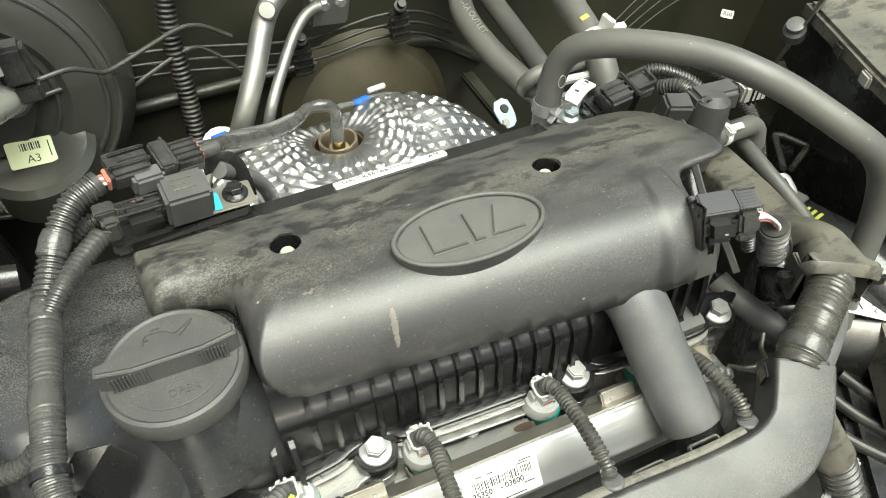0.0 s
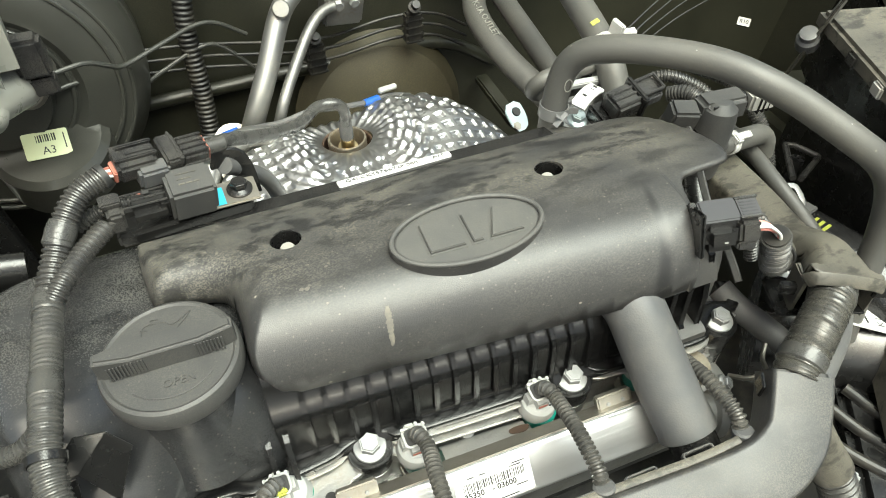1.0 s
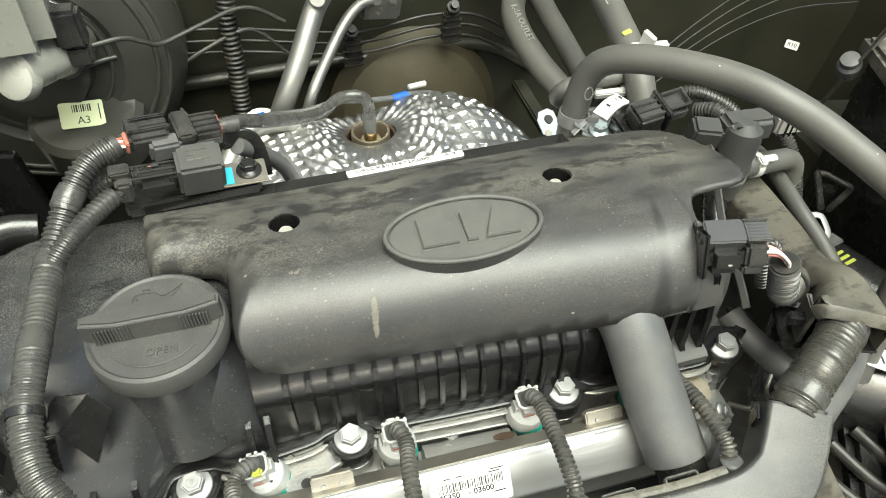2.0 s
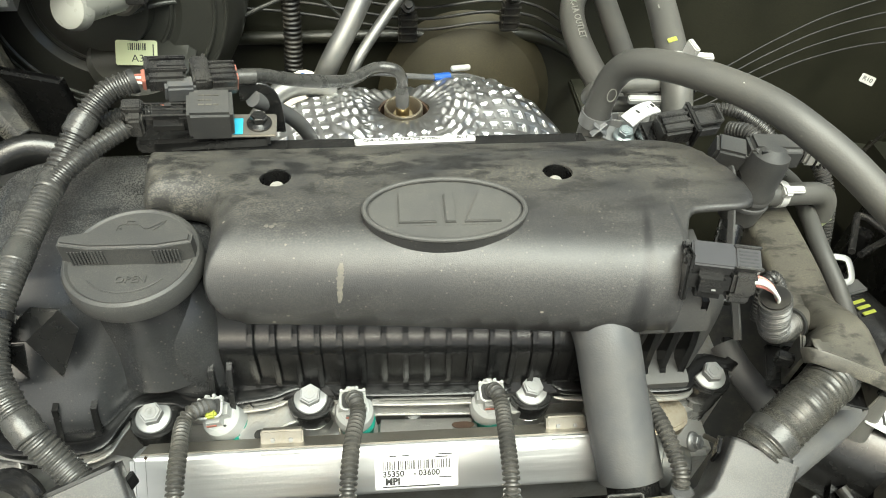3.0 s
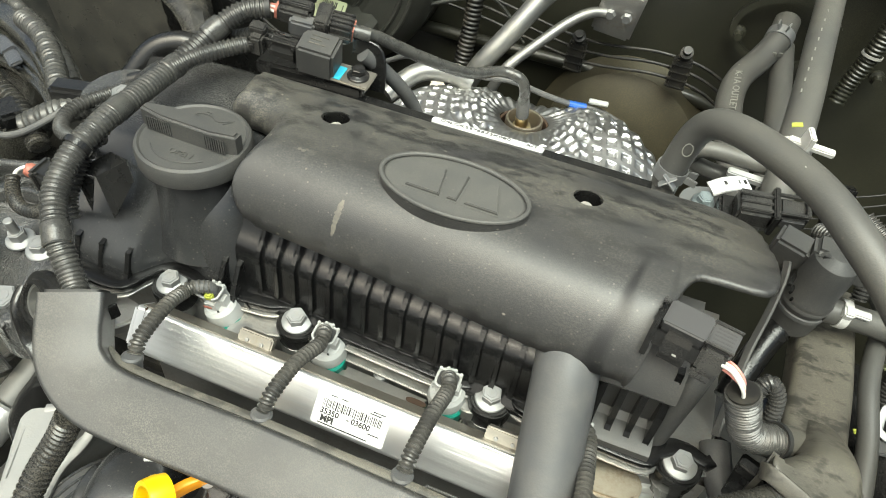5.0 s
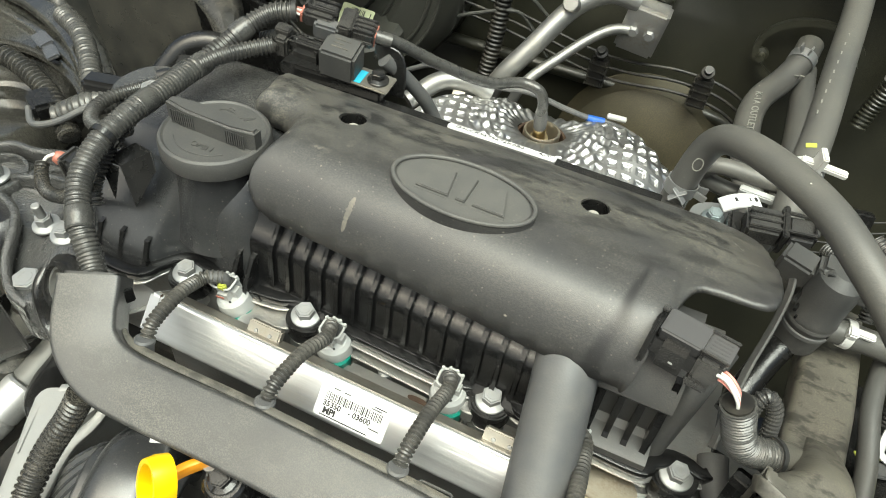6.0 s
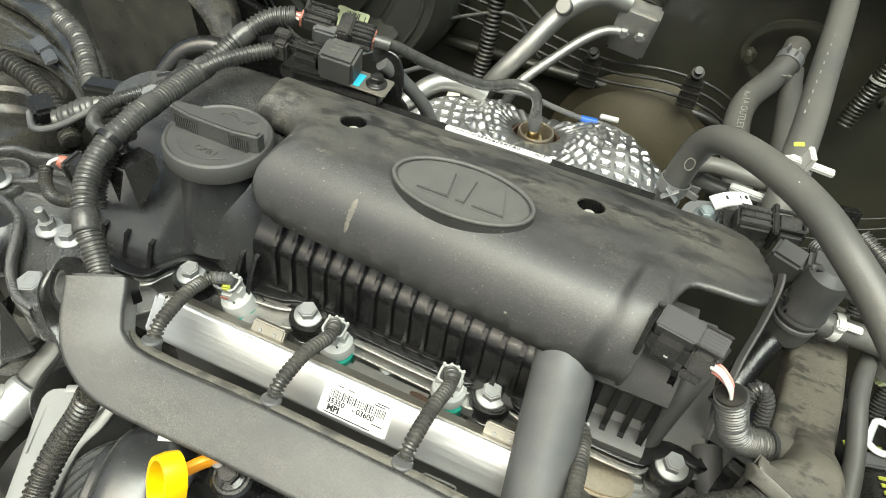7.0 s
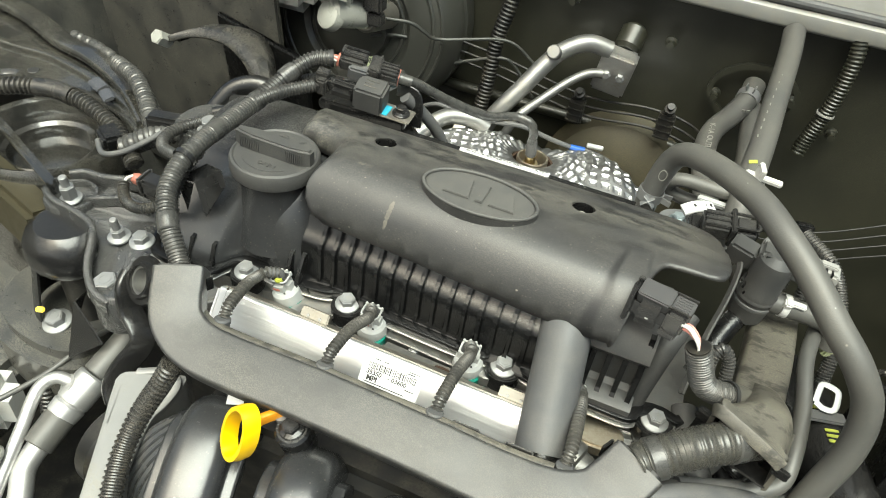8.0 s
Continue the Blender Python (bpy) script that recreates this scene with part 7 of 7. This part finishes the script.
part("lower_pipe", tube([(-0.284, -0.138, -0.160), (-0.282, -0.158, -0.166), (-0.272, -0.175, -0.175), (-0.262, -0.20, -0.19)], 0.0098, 20, 0.004), ALUPIPE, acl)
part("side_pipe", tube([(-0.286, -0.090, -0.130), (-0.298, -0.094, -0.126), (-0.306, -0.108, -0.132), (-0.300, -0.135, -0.146), (-0.292, -0.165, -0.160), (-0.284, -0.20, -0.18)], 0.0056, 18, 0.003), ALUPIPE, acl)
part("valve_cap", rod((-0.298, -0.166, -0.155), (-0.312, -0.172, -0.140), 0.012, bevel=0.003), CLEAR, acl, "pale service valve cap")
alt = thing("alternator", "bright cast aluminium alternator housing with a dark drum", "alternator", (-0.18, -0.13, -0.09))
part("drum", rod((-0.212, -0.118, -0.128), (-0.192, -0.124, -0.126), 0.038, seg=44, bevel=0.004), DARK, alt, "dark pulley drum")
SHELL = chaikin([(-0.216, -0.104), (-0.2165, -0.094), (-0.209, -0.089), (-0.172, -0.073), (-0.166, -0.080), (-0.168, -0.094), (-0.171, -0.118), (-0.163, -0.150), (-0.150, -0.180), (-0.150, -0.196), (-0.166, -0.194), (-0.182, -0.164)], 1)
part("front_shell", prism(SHELL, -0.110, -0.072, axes((0, 0, 0), (1, 0, -0.02), (0, 1, 0.03)), bevel=0.006, seg=4), SHELLALU, alt, "cast aluminium shell")
part("shell_rib", sweep(spline([(-0.2095, -0.101, -0.0745), (-0.196, -0.128, -0.0760), (-0.180, -0.160, -0.0775), (-0.166, -0.188, -0.079)], 0.004), round_rect(0.010, 0.006, 0.002, 2)), SHELLALU, alt, "raised casting rib")
part("band", sweep(spline([(-0.205, -0.088, -0.074), (-0.186, -0.080, -0.072), (-0.172, -0.082, -0.074), (-0.170, -0.098, -0.077), (-0.172, -0.118, -0.078), (-0.165, -0.146, -0.080), (-0.154, -0.176, -0.082)], 0.004), round_rect(0.007, 0.008, 0.002, 2)), SHELLALU, alt, "rounded outer rim")
part("shell_slot", box((0.006, 0.009, 0.004), pose(-0.170, -0.170, -0.0765, 0, 0, 35), 0.0008), INKBLACK, alt)
part("lower_lug", box((0.040, 0.030, 0.030), pose(-0.164, -0.200, -0.092, 0, 0, 30), 0.006, 3), SHELLALU, alt)
part("stator", rod((-0.158, -0.118, -0.122), (-0.122, -0.134, -0.114), 0.044, seg=48, bevel=0.003), SLATE, alt, "laminated steel stator")
for k in range(6):
    part("lamination", lathe([(0.0430, 0.0), (0.0446, 0.0005), (0.0446, 0.0022), (0.0430, 0.0028)], up((-0.156 + 0.0058 * k, -0.1189 - 0.0026 * k, -0.1215 + 0.0013 * k), (0.036, -0.016, 0.008), (0, 0, 1)), 48, closed=True), CASTIRON, alt)
part("cast_letters", box((0.0016, 0.034, 0.0006), pose(-0.2005, -0.1200, -0.0712, 0, 0, 24), 0.0002), SHELLALU, alt)
single("release_cable", tube([(-0.370, -0.150, -0.165), (-0.349, -0.117, -0.160), (-0.331, -0.079, -0.155), (-0.318, -0.042, -0.145), (-0.300, -0.026, -0.130), (-0.285, -0.015, -0.12)], 0.0027, 12, 0.004), HOSE, "thin black release cable crossing below the mount", "cable")
single("rail_loom", conduit([(-0.50, -0.010, -0.166), (-0.448, -0.027, -0.166), (-0.400, -0.046, -0.166), (-0.366, -0.060, -0.171), (-0.350, -0.074, -0.188), (-0.345, -0.085, -0.22)], 0.0072, 0.0046, 0.0012, 16, 0.02), LOOM, "corrugated black loom lying on the side rail", "cable loom")
single("washer_tank", box((0.060, 0.050, 0.060), pose(-0.395, -0.105, -0.205, 0, 0, 20), 0.014, 4), WHITE, "corner of a pale translucent plastic washer tank", "tank", angle=75)
single("side_rail", box((0.22, 0.55, 0.05), pose(-0.50, -0.06, -0.200, 0, 6, 0), 0.012), FRAMEPAINT, "dusty black steel side rail below the mount", "rail")
single("front_conduit", conduit([(-0.140, -0.112, 0.002), (-0.146, -0.120, -0.014), (-0.154, -0.136, -0.034), (-0.154, -0.158, -0.050), (-0.146, -0.182, -0.062), (-0.135, -0.21, -0.08)], 0.0080, 0.0038, 0.0012, 20), LOOM, "thick corrugated conduit hanging from the wiring tray", "cable")

# intake manifold runners
manifold = thing("intake_manifold", "black moulded plastic intake manifold with arched runners", "intake manifold", (0, -0.14, -0.08))


def runner(x0, y0, z0, w, length, label=""):
    ln = spline([(x0 - 0.002, y0 + 0.02, z0 - 0.03), (x0, y0, z0), (x0 + 0.006, y0 - 0.030, z0 - 0.002), (x0 + 0.016, y0 - length, z0 - 0.030), (x0 + 0.022, y0 - length - 0.03, z0 - 0.08)], 0.005)
    part("runner", sweep(ln, round_rect(w, 0.034, 0.014, 5)), HOUSING, manifold, label)
    part("runner_flange", sweep(ln, [(a, b - 0.004) for a, b in round_rect(w + 0.016, 0.0075, 0.0025, 3)]), HOUSING, manifold)


runner(-0.112, -0.110, -0.052, 0.044, 0.075, "arched glossy black runner")
runner(-0.030, -0.122, -0.045, 0.042, 0.065)
runner(0.042, -0.128, -0.050, 0.042, 0.065)
runner(0.112, -0.128, -0.052, 0.042, 0.065)
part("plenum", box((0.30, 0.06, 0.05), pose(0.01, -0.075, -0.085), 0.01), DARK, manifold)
part("bolt_boss", lathe([(0.0125, -0.03), (0.0125, 0.0), (0.0105, 0.0015)], up((-0.0465, -0.1130, -0.0135), (0, -0.3, 1)), 24), PLASTIC, manifold)
hex_bolt("manifold_bolt", (-0.0465, -0.1134, -0.0120), (0, -0.3, 1), 0.0060, 0.0080, 0.0088, "dark flanged hexagon bolt on the intake manifold", mat=BLACKSHINE, spin=10)
single("manifold_label", box((0.012, 0.007, 0.001), pose(-0.098, -0.104, -0.024, 10, 0, 22), 0.0003), PAPER, "small white sticker on the intake manifold", "label")

# dipstick
dip = thing("dipstick", "bright yellow looped dipstick handle on an orange stem", "dipstick", (-0.07, -0.118, 0))
md = axes((-0.0715, -0.1350, -0.0050), (0.30, 0.12, 0.94), (1.0, -0.75, -0.10))
bm = bmesh.new()
n40 = 40
secs = []
for i in range(n40):
    a = 2 * math.pi * i / n40
    c = V(0.0240 * math.cos(a), 0.0122 * math.sin(a), 0)
    o = V(math.cos(a), math.sin(a), 0)
    secs.append([bm.verts.new(md @ (c + o * q + V(0, 0, w))) for q, w in ((0.0016, -0.0056), (0.0024, 0.0), (0.0016, 0.0056), (-0.0012, 0.0056), (-0.0018, 0.0), (-0.0012, -0.0056))])
for i in range(n40):
    a, b = secs[i], secs[(i + 1) % n40]
    for k in range(6):
        bm.faces.new((a[k], b[k], b[(k + 1) % 6], a[(k + 1) % 6]))
part("loop_handle", bm, YELLOW, dip, "yellow finger loop", angle=50)
part("stem", sweep(spline([(-0.0690, -0.1245, -0.007), (-0.063, -0.1175, -0.0050), (-0.054, -0.1080, -0.0040)], 0.003), round_rect(0.0045, 0.0085, 0.001, 2)), ORANGE, dip, "orange stem")
part("stem_tube", rod((-0.056, -0.110, -0.006), (-0.050, -0.100, -0.06), 0.0055), ZINC, dip)


# ---- body round the engine bay ----
fw = thing("firewall", "dark painted steel firewall behind the engine", "firewall", (0, 0.48, 0), kind="structure")
part("panel", box((1.50, 0.020, 0.60), pose(-0.05, 0.482, -0.17, -4), 0.004), FIREWALL, fw)
part("pressed_shelf", tube([(-0.55, 0.472, -0.062), (-0.20, 0.470, -0.055), (0.02, 0.469, -0.052), (0.16, 0.471, -0.056), (0.24, 0.474, -0.10)], 0.007, 14, 0.012), FIREWALL, fw)
part("hose_plate", ring(0.050, 0.036, 0.044, 0.030, -0.003, 0.004, axes((0.205, 0.470, 0.040), (1, 0, 0.1), (0, 0.05, 1)), 40), FIREWALL, fw)
part("tunnel_shield", lathe([(0.0, 0.03), (0.05, 0.028), (0.085, 0.018), (0.10, 0.0)], up((0.085, 0.455, -0.125), (0, -1, 0.25)), 36), TUNNEL, fw, "tan-stained exhaust tunnel shield")
for x, z in ((0.165, 0.030), (0.245, 0.045), (0.30, 0.02), (0.10, 0.075), (-0.02, 0.095)):
    part("stud", lathe([(0.007, 0.0), (0.007, 0.004), (0.004, 0.005), (0.004, 0.014), (0.0, 0.014)], up((x, 0.471, z), (0, -1, 0)), 14), FIREWALL, fw)
cowl = thing("cowl_panel", "grey cowl panel along the top of the firewall", "cowl", (0.2, 0.5, 0.14), kind="structure")
part("cowl_face", sweep([V(-0.75, 0.455, 0.160), V(0.02, 0.458, 0.136), V(0.18, 0.462, 0.135), V(0.75, 0.468, 0.140)], round_rect(0.016, 0.020, 0.005, 3)), SILVERPAINT, cowl)
part("cowl_top", box((1.5, 0.16, 0.012), pose(0.0, 0.545, 0.150, 8), 0.004), SILVERPAINT, cowl)
part("cowl_seal", sweep([V(-0.75, 0.458, 0.172), V(0.02, 0.462, 0.150), V(0.75, 0.472, 0.153)], circle(0.0055, 12)), RUBBER, cowl)

booster = thing("brake_booster", "large black round brake booster on the firewall with a cream label", "brake booster", (-0.25, 0.44, 0.02))
mbo = up((-0.265, 0.475, 0.020), (0.05, -1, 0.12))
part("drum", lathe([(0.125, 0.0), (0.125, 0.030), (0.121, 0.036), (0.125, 0.042), (0.123, 0.060), (0.110, 0.078), (0.085, 0.086), (0.070, 0.086), (0.064, 0.080), (0.045, 0.080), (0.042, 0.092), (0.0, 0.092)], mbo, 64), BOOSTERPAINT, booster)
for r_ in (0.060, 0.098, 0.108):
    part("pressed_ring", tube([mbo @ V(r_ * math.cos(2 * math.pi * i / 48), r_ * math.sin(2 * math.pi * i / 48), {0.060: 0.0805, 0.098: 0.0825, 0.108: 0.0785}[r_]) for i in range(49)], 0.0022, 8, 0.006), BOOSTERPAINT, booster)
part("end_plate", prism(chaikin([(-0.040, -0.020), (0.040, -0.020), (0.044, 0.0), (0.040, 0.020), (-0.040, 0.020), (-0.044, 0.0)], 2), 0.092, 0.098, mbo @ pose(0, 0.03, 0)), RAILTOP, booster)
part("stud", lathe([(0.008, 0.098), (0.008, 0.104), (0.005, 0.105), (0.005, 0.118), (0.0, 0.118)], mbo @ pose(0.032, 0.03, 0), 16), ZINC, booster)
mlb = axes((-0.2360, 0.3735, -0.0095), (1, 0.10, -0.10), (0.10, 0.72, 0.62))
lbl = part("label", prism(round_rect(0.036, 0.023, 0.002), -0.0006, 0.0006, mlb), CREAM, booster, "cream paper label")
part("label_text", lettering("A3", 0.0095, mlb @ pose(0.001, -0.0055, 0.0007), 0.0001), INKBLACK, lbl)
for i in range(9):
    part("print_bar", box((0.0006 + 0.0004 * (i % 3), 0.0065, 0.0001), mlb @ pose(-0.007 + 0.0018 * i, 0.0055, 0.0007)), INKBLACK, lbl)
part("print_bar", box((0.001, 0.014, 0.0001), mlb @ pose(0.0145, 0.001, 0.0007)), INKBLACK, lbl)
part("label_backing", rod((-0.236, 0.400, -0.060), (-0.236, 0.385, -0.012), 0.05, bevel=0.006, seg=36), BOOSTERPAINT, booster)

master = thing("brake_master_cylinder", "pale plastic brake fluid reservoir over the master cylinder", "reservoir", (-0.29, 0.37, 0.06))
part("reservoir", box((0.100, 0.070, 0.075), axes((-0.2620, 0.318, 0.128), (1, 0.16, -0.06), (-0.16, 1, 0.1)), 0.014, 4), CLEAR, master, "translucent pale reservoir")
part("lower_tank", rod((-0.2210, 0.338, 0.0720), (-0.2480, 0.300, 0.0800), 0.0170, bevel=0.004, seg=32), CLEAR, master, "pale lower chamber")
part("end_cap", lathe([(0.0, 0.006), (0.0120, 0.0055), (0.0150, 0.004), (0.0165, 0.0), (0.0165, -0.006)], up((-0.2465, 0.2990, 0.0765), (-0.35, -0.80, 0.45)), 36), CLEAR, master, "pale round end cap")
part("cylinder", rod((-0.2210, 0.395, 0.050), (-0.2230, 0.335, 0.066), 0.016, bevel=0.003), RAILTOP, master)
part("sensor_plug", box((0.022, 0.018, 0.030), pose(-0.206, 0.325, 0.098), 0.003), CONNECTOR, master)
part("sensor_plug", box((0.018, 0.014, 0.014), pose(-0.205, 0.326, 0.074), 0.002), CONNECTOR, master)
tank = single("white_tank", box((0.100, 0.060, 0.060), axes((-0.3600, 0.382, 0.066), (1, 0.12, -0.04), (-0.1, 1, 0.1)), 0.014, 4), WHITE, "smooth white plastic tank beside the master cylinder", "tank")
for pts in ([(-0.236, 0.352, 0.060), (-0.205, 0.358, 0.062), (-0.180, 0.368, 0.060), (-0.166, 0.376, 0.050), (-0.155, 0.388, 0.040), (-0.120, 0.412, 0.040), (-0.090, 0.432, 0.040), (-0.070, 0.440, 0.034), (-0.045, 0.446, 0.014)],
            [(-0.236, 0.380, 0.026), (-0.212, 0.392, 0.028), (-0.190, 0.402, 0.024), (-0.176, 0.414, 0.004), (-0.160, 0.424, -0.009), (-0.125, 0.434, 0.002), (-0.090, 0.442, 0.012), (-0.070, 0.446, 0.006), (-0.04, 0.448, -0.03)]):
    single("brake_pipe", tube(pts, 0.0021, 10, 0.004), SHADEPIPE, "thin brake pipe from the master cylinder, darkened for shade", "brake pipe", "brake pipes")
single("firewall_conduit", conduit([(-0.085, 0.462, 0.13), (-0.090, 0.455, 0.08), (-0.098, 0.448, 0.03), (-0.100, 0.440, -0.03), (-0.105, 0.430, -0.09)], 0.0095, 0.005, 0.0012, 18), DARK, "ribbed black conduit down the firewall", "cable")
single("gearbox_bracket", prism(chaikin([(-0.02, -0.03), (0.03, -0.025), (0.025, 0.02), (0.0, 0.035), (-0.025, 0.01)], 2), -0.003, 0.003, axes((-0.085, 0.345, -0.048), (1, 0.2, 0.2), (0, 0.7, 0.7)), bevel=0.001), RAILTOP, "pale cast bracket behind the heat shield", "bracket")

right = thing("right_inner_wing", "dark painted inner wing on the battery side", "body panel", (0.65, 0.1, -0.1), kind="structure")
part("panel", box((0.030, 1.05, 0.75), pose(0.690, -0.02, -0.18, 0, 14, 0), 0.01), FIREWALL, right)
part("rail", box((0.14, 0.60, 0.10), pose(0.60, 0.10, -0.20, 0, 10, 0), 0.02), FIREWALL, right)
fuse = thing("fuse_box", "large dark fuse box with a slanting lid", "fuse box", (0.52, 0.16, 0.0))
part("case", box((0.17, 0.20, 0.16), axes((0.600, 0.190, -0.040), (1, -0.45, 0.0), (0.45, 1, 0.2)), 0.010), PLASTIC, fuse)
part("lid", box((0.175, 0.205, 0.02), axes((0.598, 0.182, 0.042), (1, -0.45, 0.0), (0.45, 1, 0.2)), 0.006), DUSTY, fuse)
bar = thing("battery_stay", "flat steel battery stay with a capped bolt", "bracket", (0.36, 0.16, 0.07))
mstay = axes((0.3560, 0.1560, 0.0745), (-0.10, 0.10, -0.55), (0.8, 0.6, -0.05))
part("flat_bar", box((0.095, 0.011, 0.0025), mstay, 0.0008), PAINT, bar)
part("bright_edge", box((0.030, 0.012, 0.0035), mstay @ pose(-0.036, 0.001, 0.0004), 0.0008), PIPE, bar, "bare steel end")
part("bolt_cap", lathe([(0.0088, 0.0), (0.0088, 0.009), (0.0068, 0.011), (0.0068, 0.016), (0.0, 0.017)], up((0.3580, 0.1600, 0.0700), (-0.45, -0.2, 0.85)), 20), SLATE, bar, "grey bolt cap")
batt = thing("battery_cover", "large dusty black battery cover with a straight edge", "battery cover", (0.42, 0.10, 0.05))
part("lid", prism([(0.3640, 0.165), (0.3340, 0.0700), (0.3180, 0.0100), (0.50, -0.04), (0.53, 0.12)], 0.085, 0.097, bevel=0.003), DUSTY, batt, "dusty lid")
part("side", prism([(0.3720, 0.158), (0.3420, 0.0680), (0.3280, 0.0130), (0.50, -0.03), (0.52, 0.11)], -0.08, 0.0846), PLASTIC, batt)
for k, (x, y) in enumerate(((0.3480, 0.110), (0.3360, 0.074))):
    part("lid_catch", box((0.012, 0.006, 0.010), pose(x, y, 0.088, 0, 0, 72), 0.0015), MIDGREY if k else CONNECTOR, batt)
clipb = thing("black_frame_clip", "open black plastic frame clip below the battery cover", "clip", (0.345, 0.11, 0.0))
for a_, b_ in (((0.345, 0.123, 0.0), (0.354, 0.103, 0.0)), ((0.354, 0.103, 0.0), (0.321, 0.087, 0.0)), ((0.339, 0.126, 0.0), (0.316, 0.090, 0.0)), ((0.339, 0.126, 0.0), (0.345, 0.123, 0.0))):
    part("frame_bar", rod(a_, b_, 0.0026, seg=10), CONNECTOR, clipb)
part("clip_stem", rod((0.33, 0.105, -0.10), (0.336, 0.108, 0.0), 0.006), PLASTIC, clipb)
r10 = thing("wing_label", "small white sticker on the dark wing panel", "label", (0.47, 0.336, -0.027))
ml2 = axes((0.472, 0.336, -0.0265), (0.75, -0.60, -0.1), (0.35, 0.50, 0.6))
part("paper", prism(round_rect(0.0135, 0.0090, 0.001), -0.0004, 0.0004, ml2), MIDGREY, r10)
part("letters", lettering("R10", 0.0060, ml2 @ pose(0, 0, 0.0005), 0.0002, bold=0.02), INKBLACK, r10)
part("backing", box((0.013, 0.0088, 0.004), ml2 @ pose(0, 0, -0.0026), 0.001), DARK, r10)
for i, (a, b) in enumerate((((0.55, 0.13, -0.06), (0.42, 0.06, -0.10)), ((0.56, 0.10, -0.06), (0.45, 0.02, -0.10)))):
    single("battery_cable", tube([a, (0.5 * (a[0] + b[0]), 0.5 * (a[1] + b[1]) + 0.01, 0.5 * (a[2] + b[2]) + 0.006), b, (b[0] - 0.03, b[1] - 0.05, b[2] - 0.08)], 0.010, 16, 0.006), RUBBER, "thick dark battery cable dropping from the fuse box", "cable", "battery cables")

airbox = thing("air_duct", "smooth black air duct with a white printed label", "air duct", (0.34, -0.03, -0.08))
part("duct_body", tube([(0.255, 0.025, -0.080), (0.303, -0.017, -0.075), (0.355, -0.055, -0.075), (0.42, -0.095, -0.09)], 0.046, 36, 0.008), PLASTIC, airbox)
mk14 = axes((0.297, -0.024, -0.0275), (0.35, 0.75, -0.1), (-0.8, 0.4, 0.25))
kl = part("label", prism(round_rect(0.034, 0.038, 0.001), -0.0005, 0.0005, mk14), PAPER, airbox, "white printed label")
part("label_text", lettering("K14", 0.0090, mk14 @ pose(-0.005, -0.006, 0.0006), 0.0001), INKBLACK, kl)
for i in range(8):
    part("print_bar", box((0.012, 0.0007 + 0.0004 * (i % 3), 0.0001), mk14 @ pose(0.006, -0.013 - 0.0012 * i + 0.0, 0.0006)), INKBLACK, kl)
for k in range(2):
    part("print_bar", box((0.015, 0.0020, 0.0001), mk14 @ pose(-0.004, 0.005 + 0.005 * k, 0.0006)), INKBLACK, kl)

shroud = thing("fan_shroud", "black plastic radiator shroud with raised curved ribs", "fan shroud", (0.27, -0.12, -0.08))
part("shroud_plate", box((0.22, 0.16, 0.02), axes((0.335, -0.150, -0.095), (1, -0.55, -0.15), (0.5, 1, 0.1)), 0.006), PLASTIC, shroud)
for k in range(3):
    o = 0.022 * k
    part("shroud_rib", tube([(0.225 + o, -0.062 + 0.2 * o, -0.066), (0.238 + o, -0.092 + 0.2 * o, -0.070), (0.262 + o, -0.122 + 0.2 * o, -0.074), (0.300 + o, -0.150 + 0.2 * o, -0.080)], 0.0042, 12, 0.004), DARK, shroud)
part("shroud_block", box((0.08, 0.09, 0.04), axes((0.315, -0.090, -0.055), (1, -0.6, -0.2), (0.55, 1, 0.1)), 0.008), DUSTY, shroud, "dusty stepped corner")
drop = thing("drop_loom", "corrugated loom hanging below the tray corner", "cable loom", (0.19, -0.11, -0.03))
part("collar", tube([(0.172, -0.088, 0.004), (0.184, -0.098, -0.018), (0.192, -0.106, -0.032)], 0.013, 20, 0.004), DUSTY, drop)
part("loom_tube", conduit([(0.190, -0.104, -0.028), (0.198, -0.114, -0.048), (0.204, -0.128, -0.075), (0.21, -0.14, -0.11)], 0.0122, 0.0056, 0.0022, 20), CONDUIT, drop)
single("bright_bracket", join(box((0.05, 0.012, 0.003), axes((0.178, -0.128, -0.060), (1, 0.5, 0.1), (-0.5, 1, 0)), 0.001), box((0.014, 0.010, 0.010), pose(0.215, -0.110, -0.058, 0, 0, 30), 0.002)), ZINC, "bright bent steel bracket below the tray", "bracket")

# radiator support, floor of the bay, bonnet and ground close the place
front = thing("radiator_support", "black painted radiator support beam across the front", "body panel", (0, -0.5, -0.1), kind="structure")
part("beam", box((1.45, 0.06, 0.30), pose(0, -0.52, -0.15), 0.015), PAINT, front)
single("undertray", box((1.45, 1.05, 0.02), pose(0, -0.02, -0.52), 0.004), DARK, "undertray below the engine bay, blackened for shade", "undertray", kind="structure")
block = single("engine_block", box((0.42, 0.22, 0.34), pose(-0.02, 0.09, -0.285), 0.01), DARK, "engine block below the cylinder head, blackened for shade", "engine block")
bonnet = thing("bonnet", "open bonnet out of view, underside pale to reflect light", "bonnet", (0, 0.6, 0.2), kind="structure")
part("bonnet_panel", box((1.45, 1.05, 0.03), axes((0, 0.47, 0.70), (1, 0, 0), (0, -0.30, 0.95)), 0.01), BONNETPAINT, bonnet)
ground = single("ground", box((400, 400, 0.1), pose(0, 0, -0.87)), ASPHALT, "grey asphalt ground under the car", "ground", kind="structure")
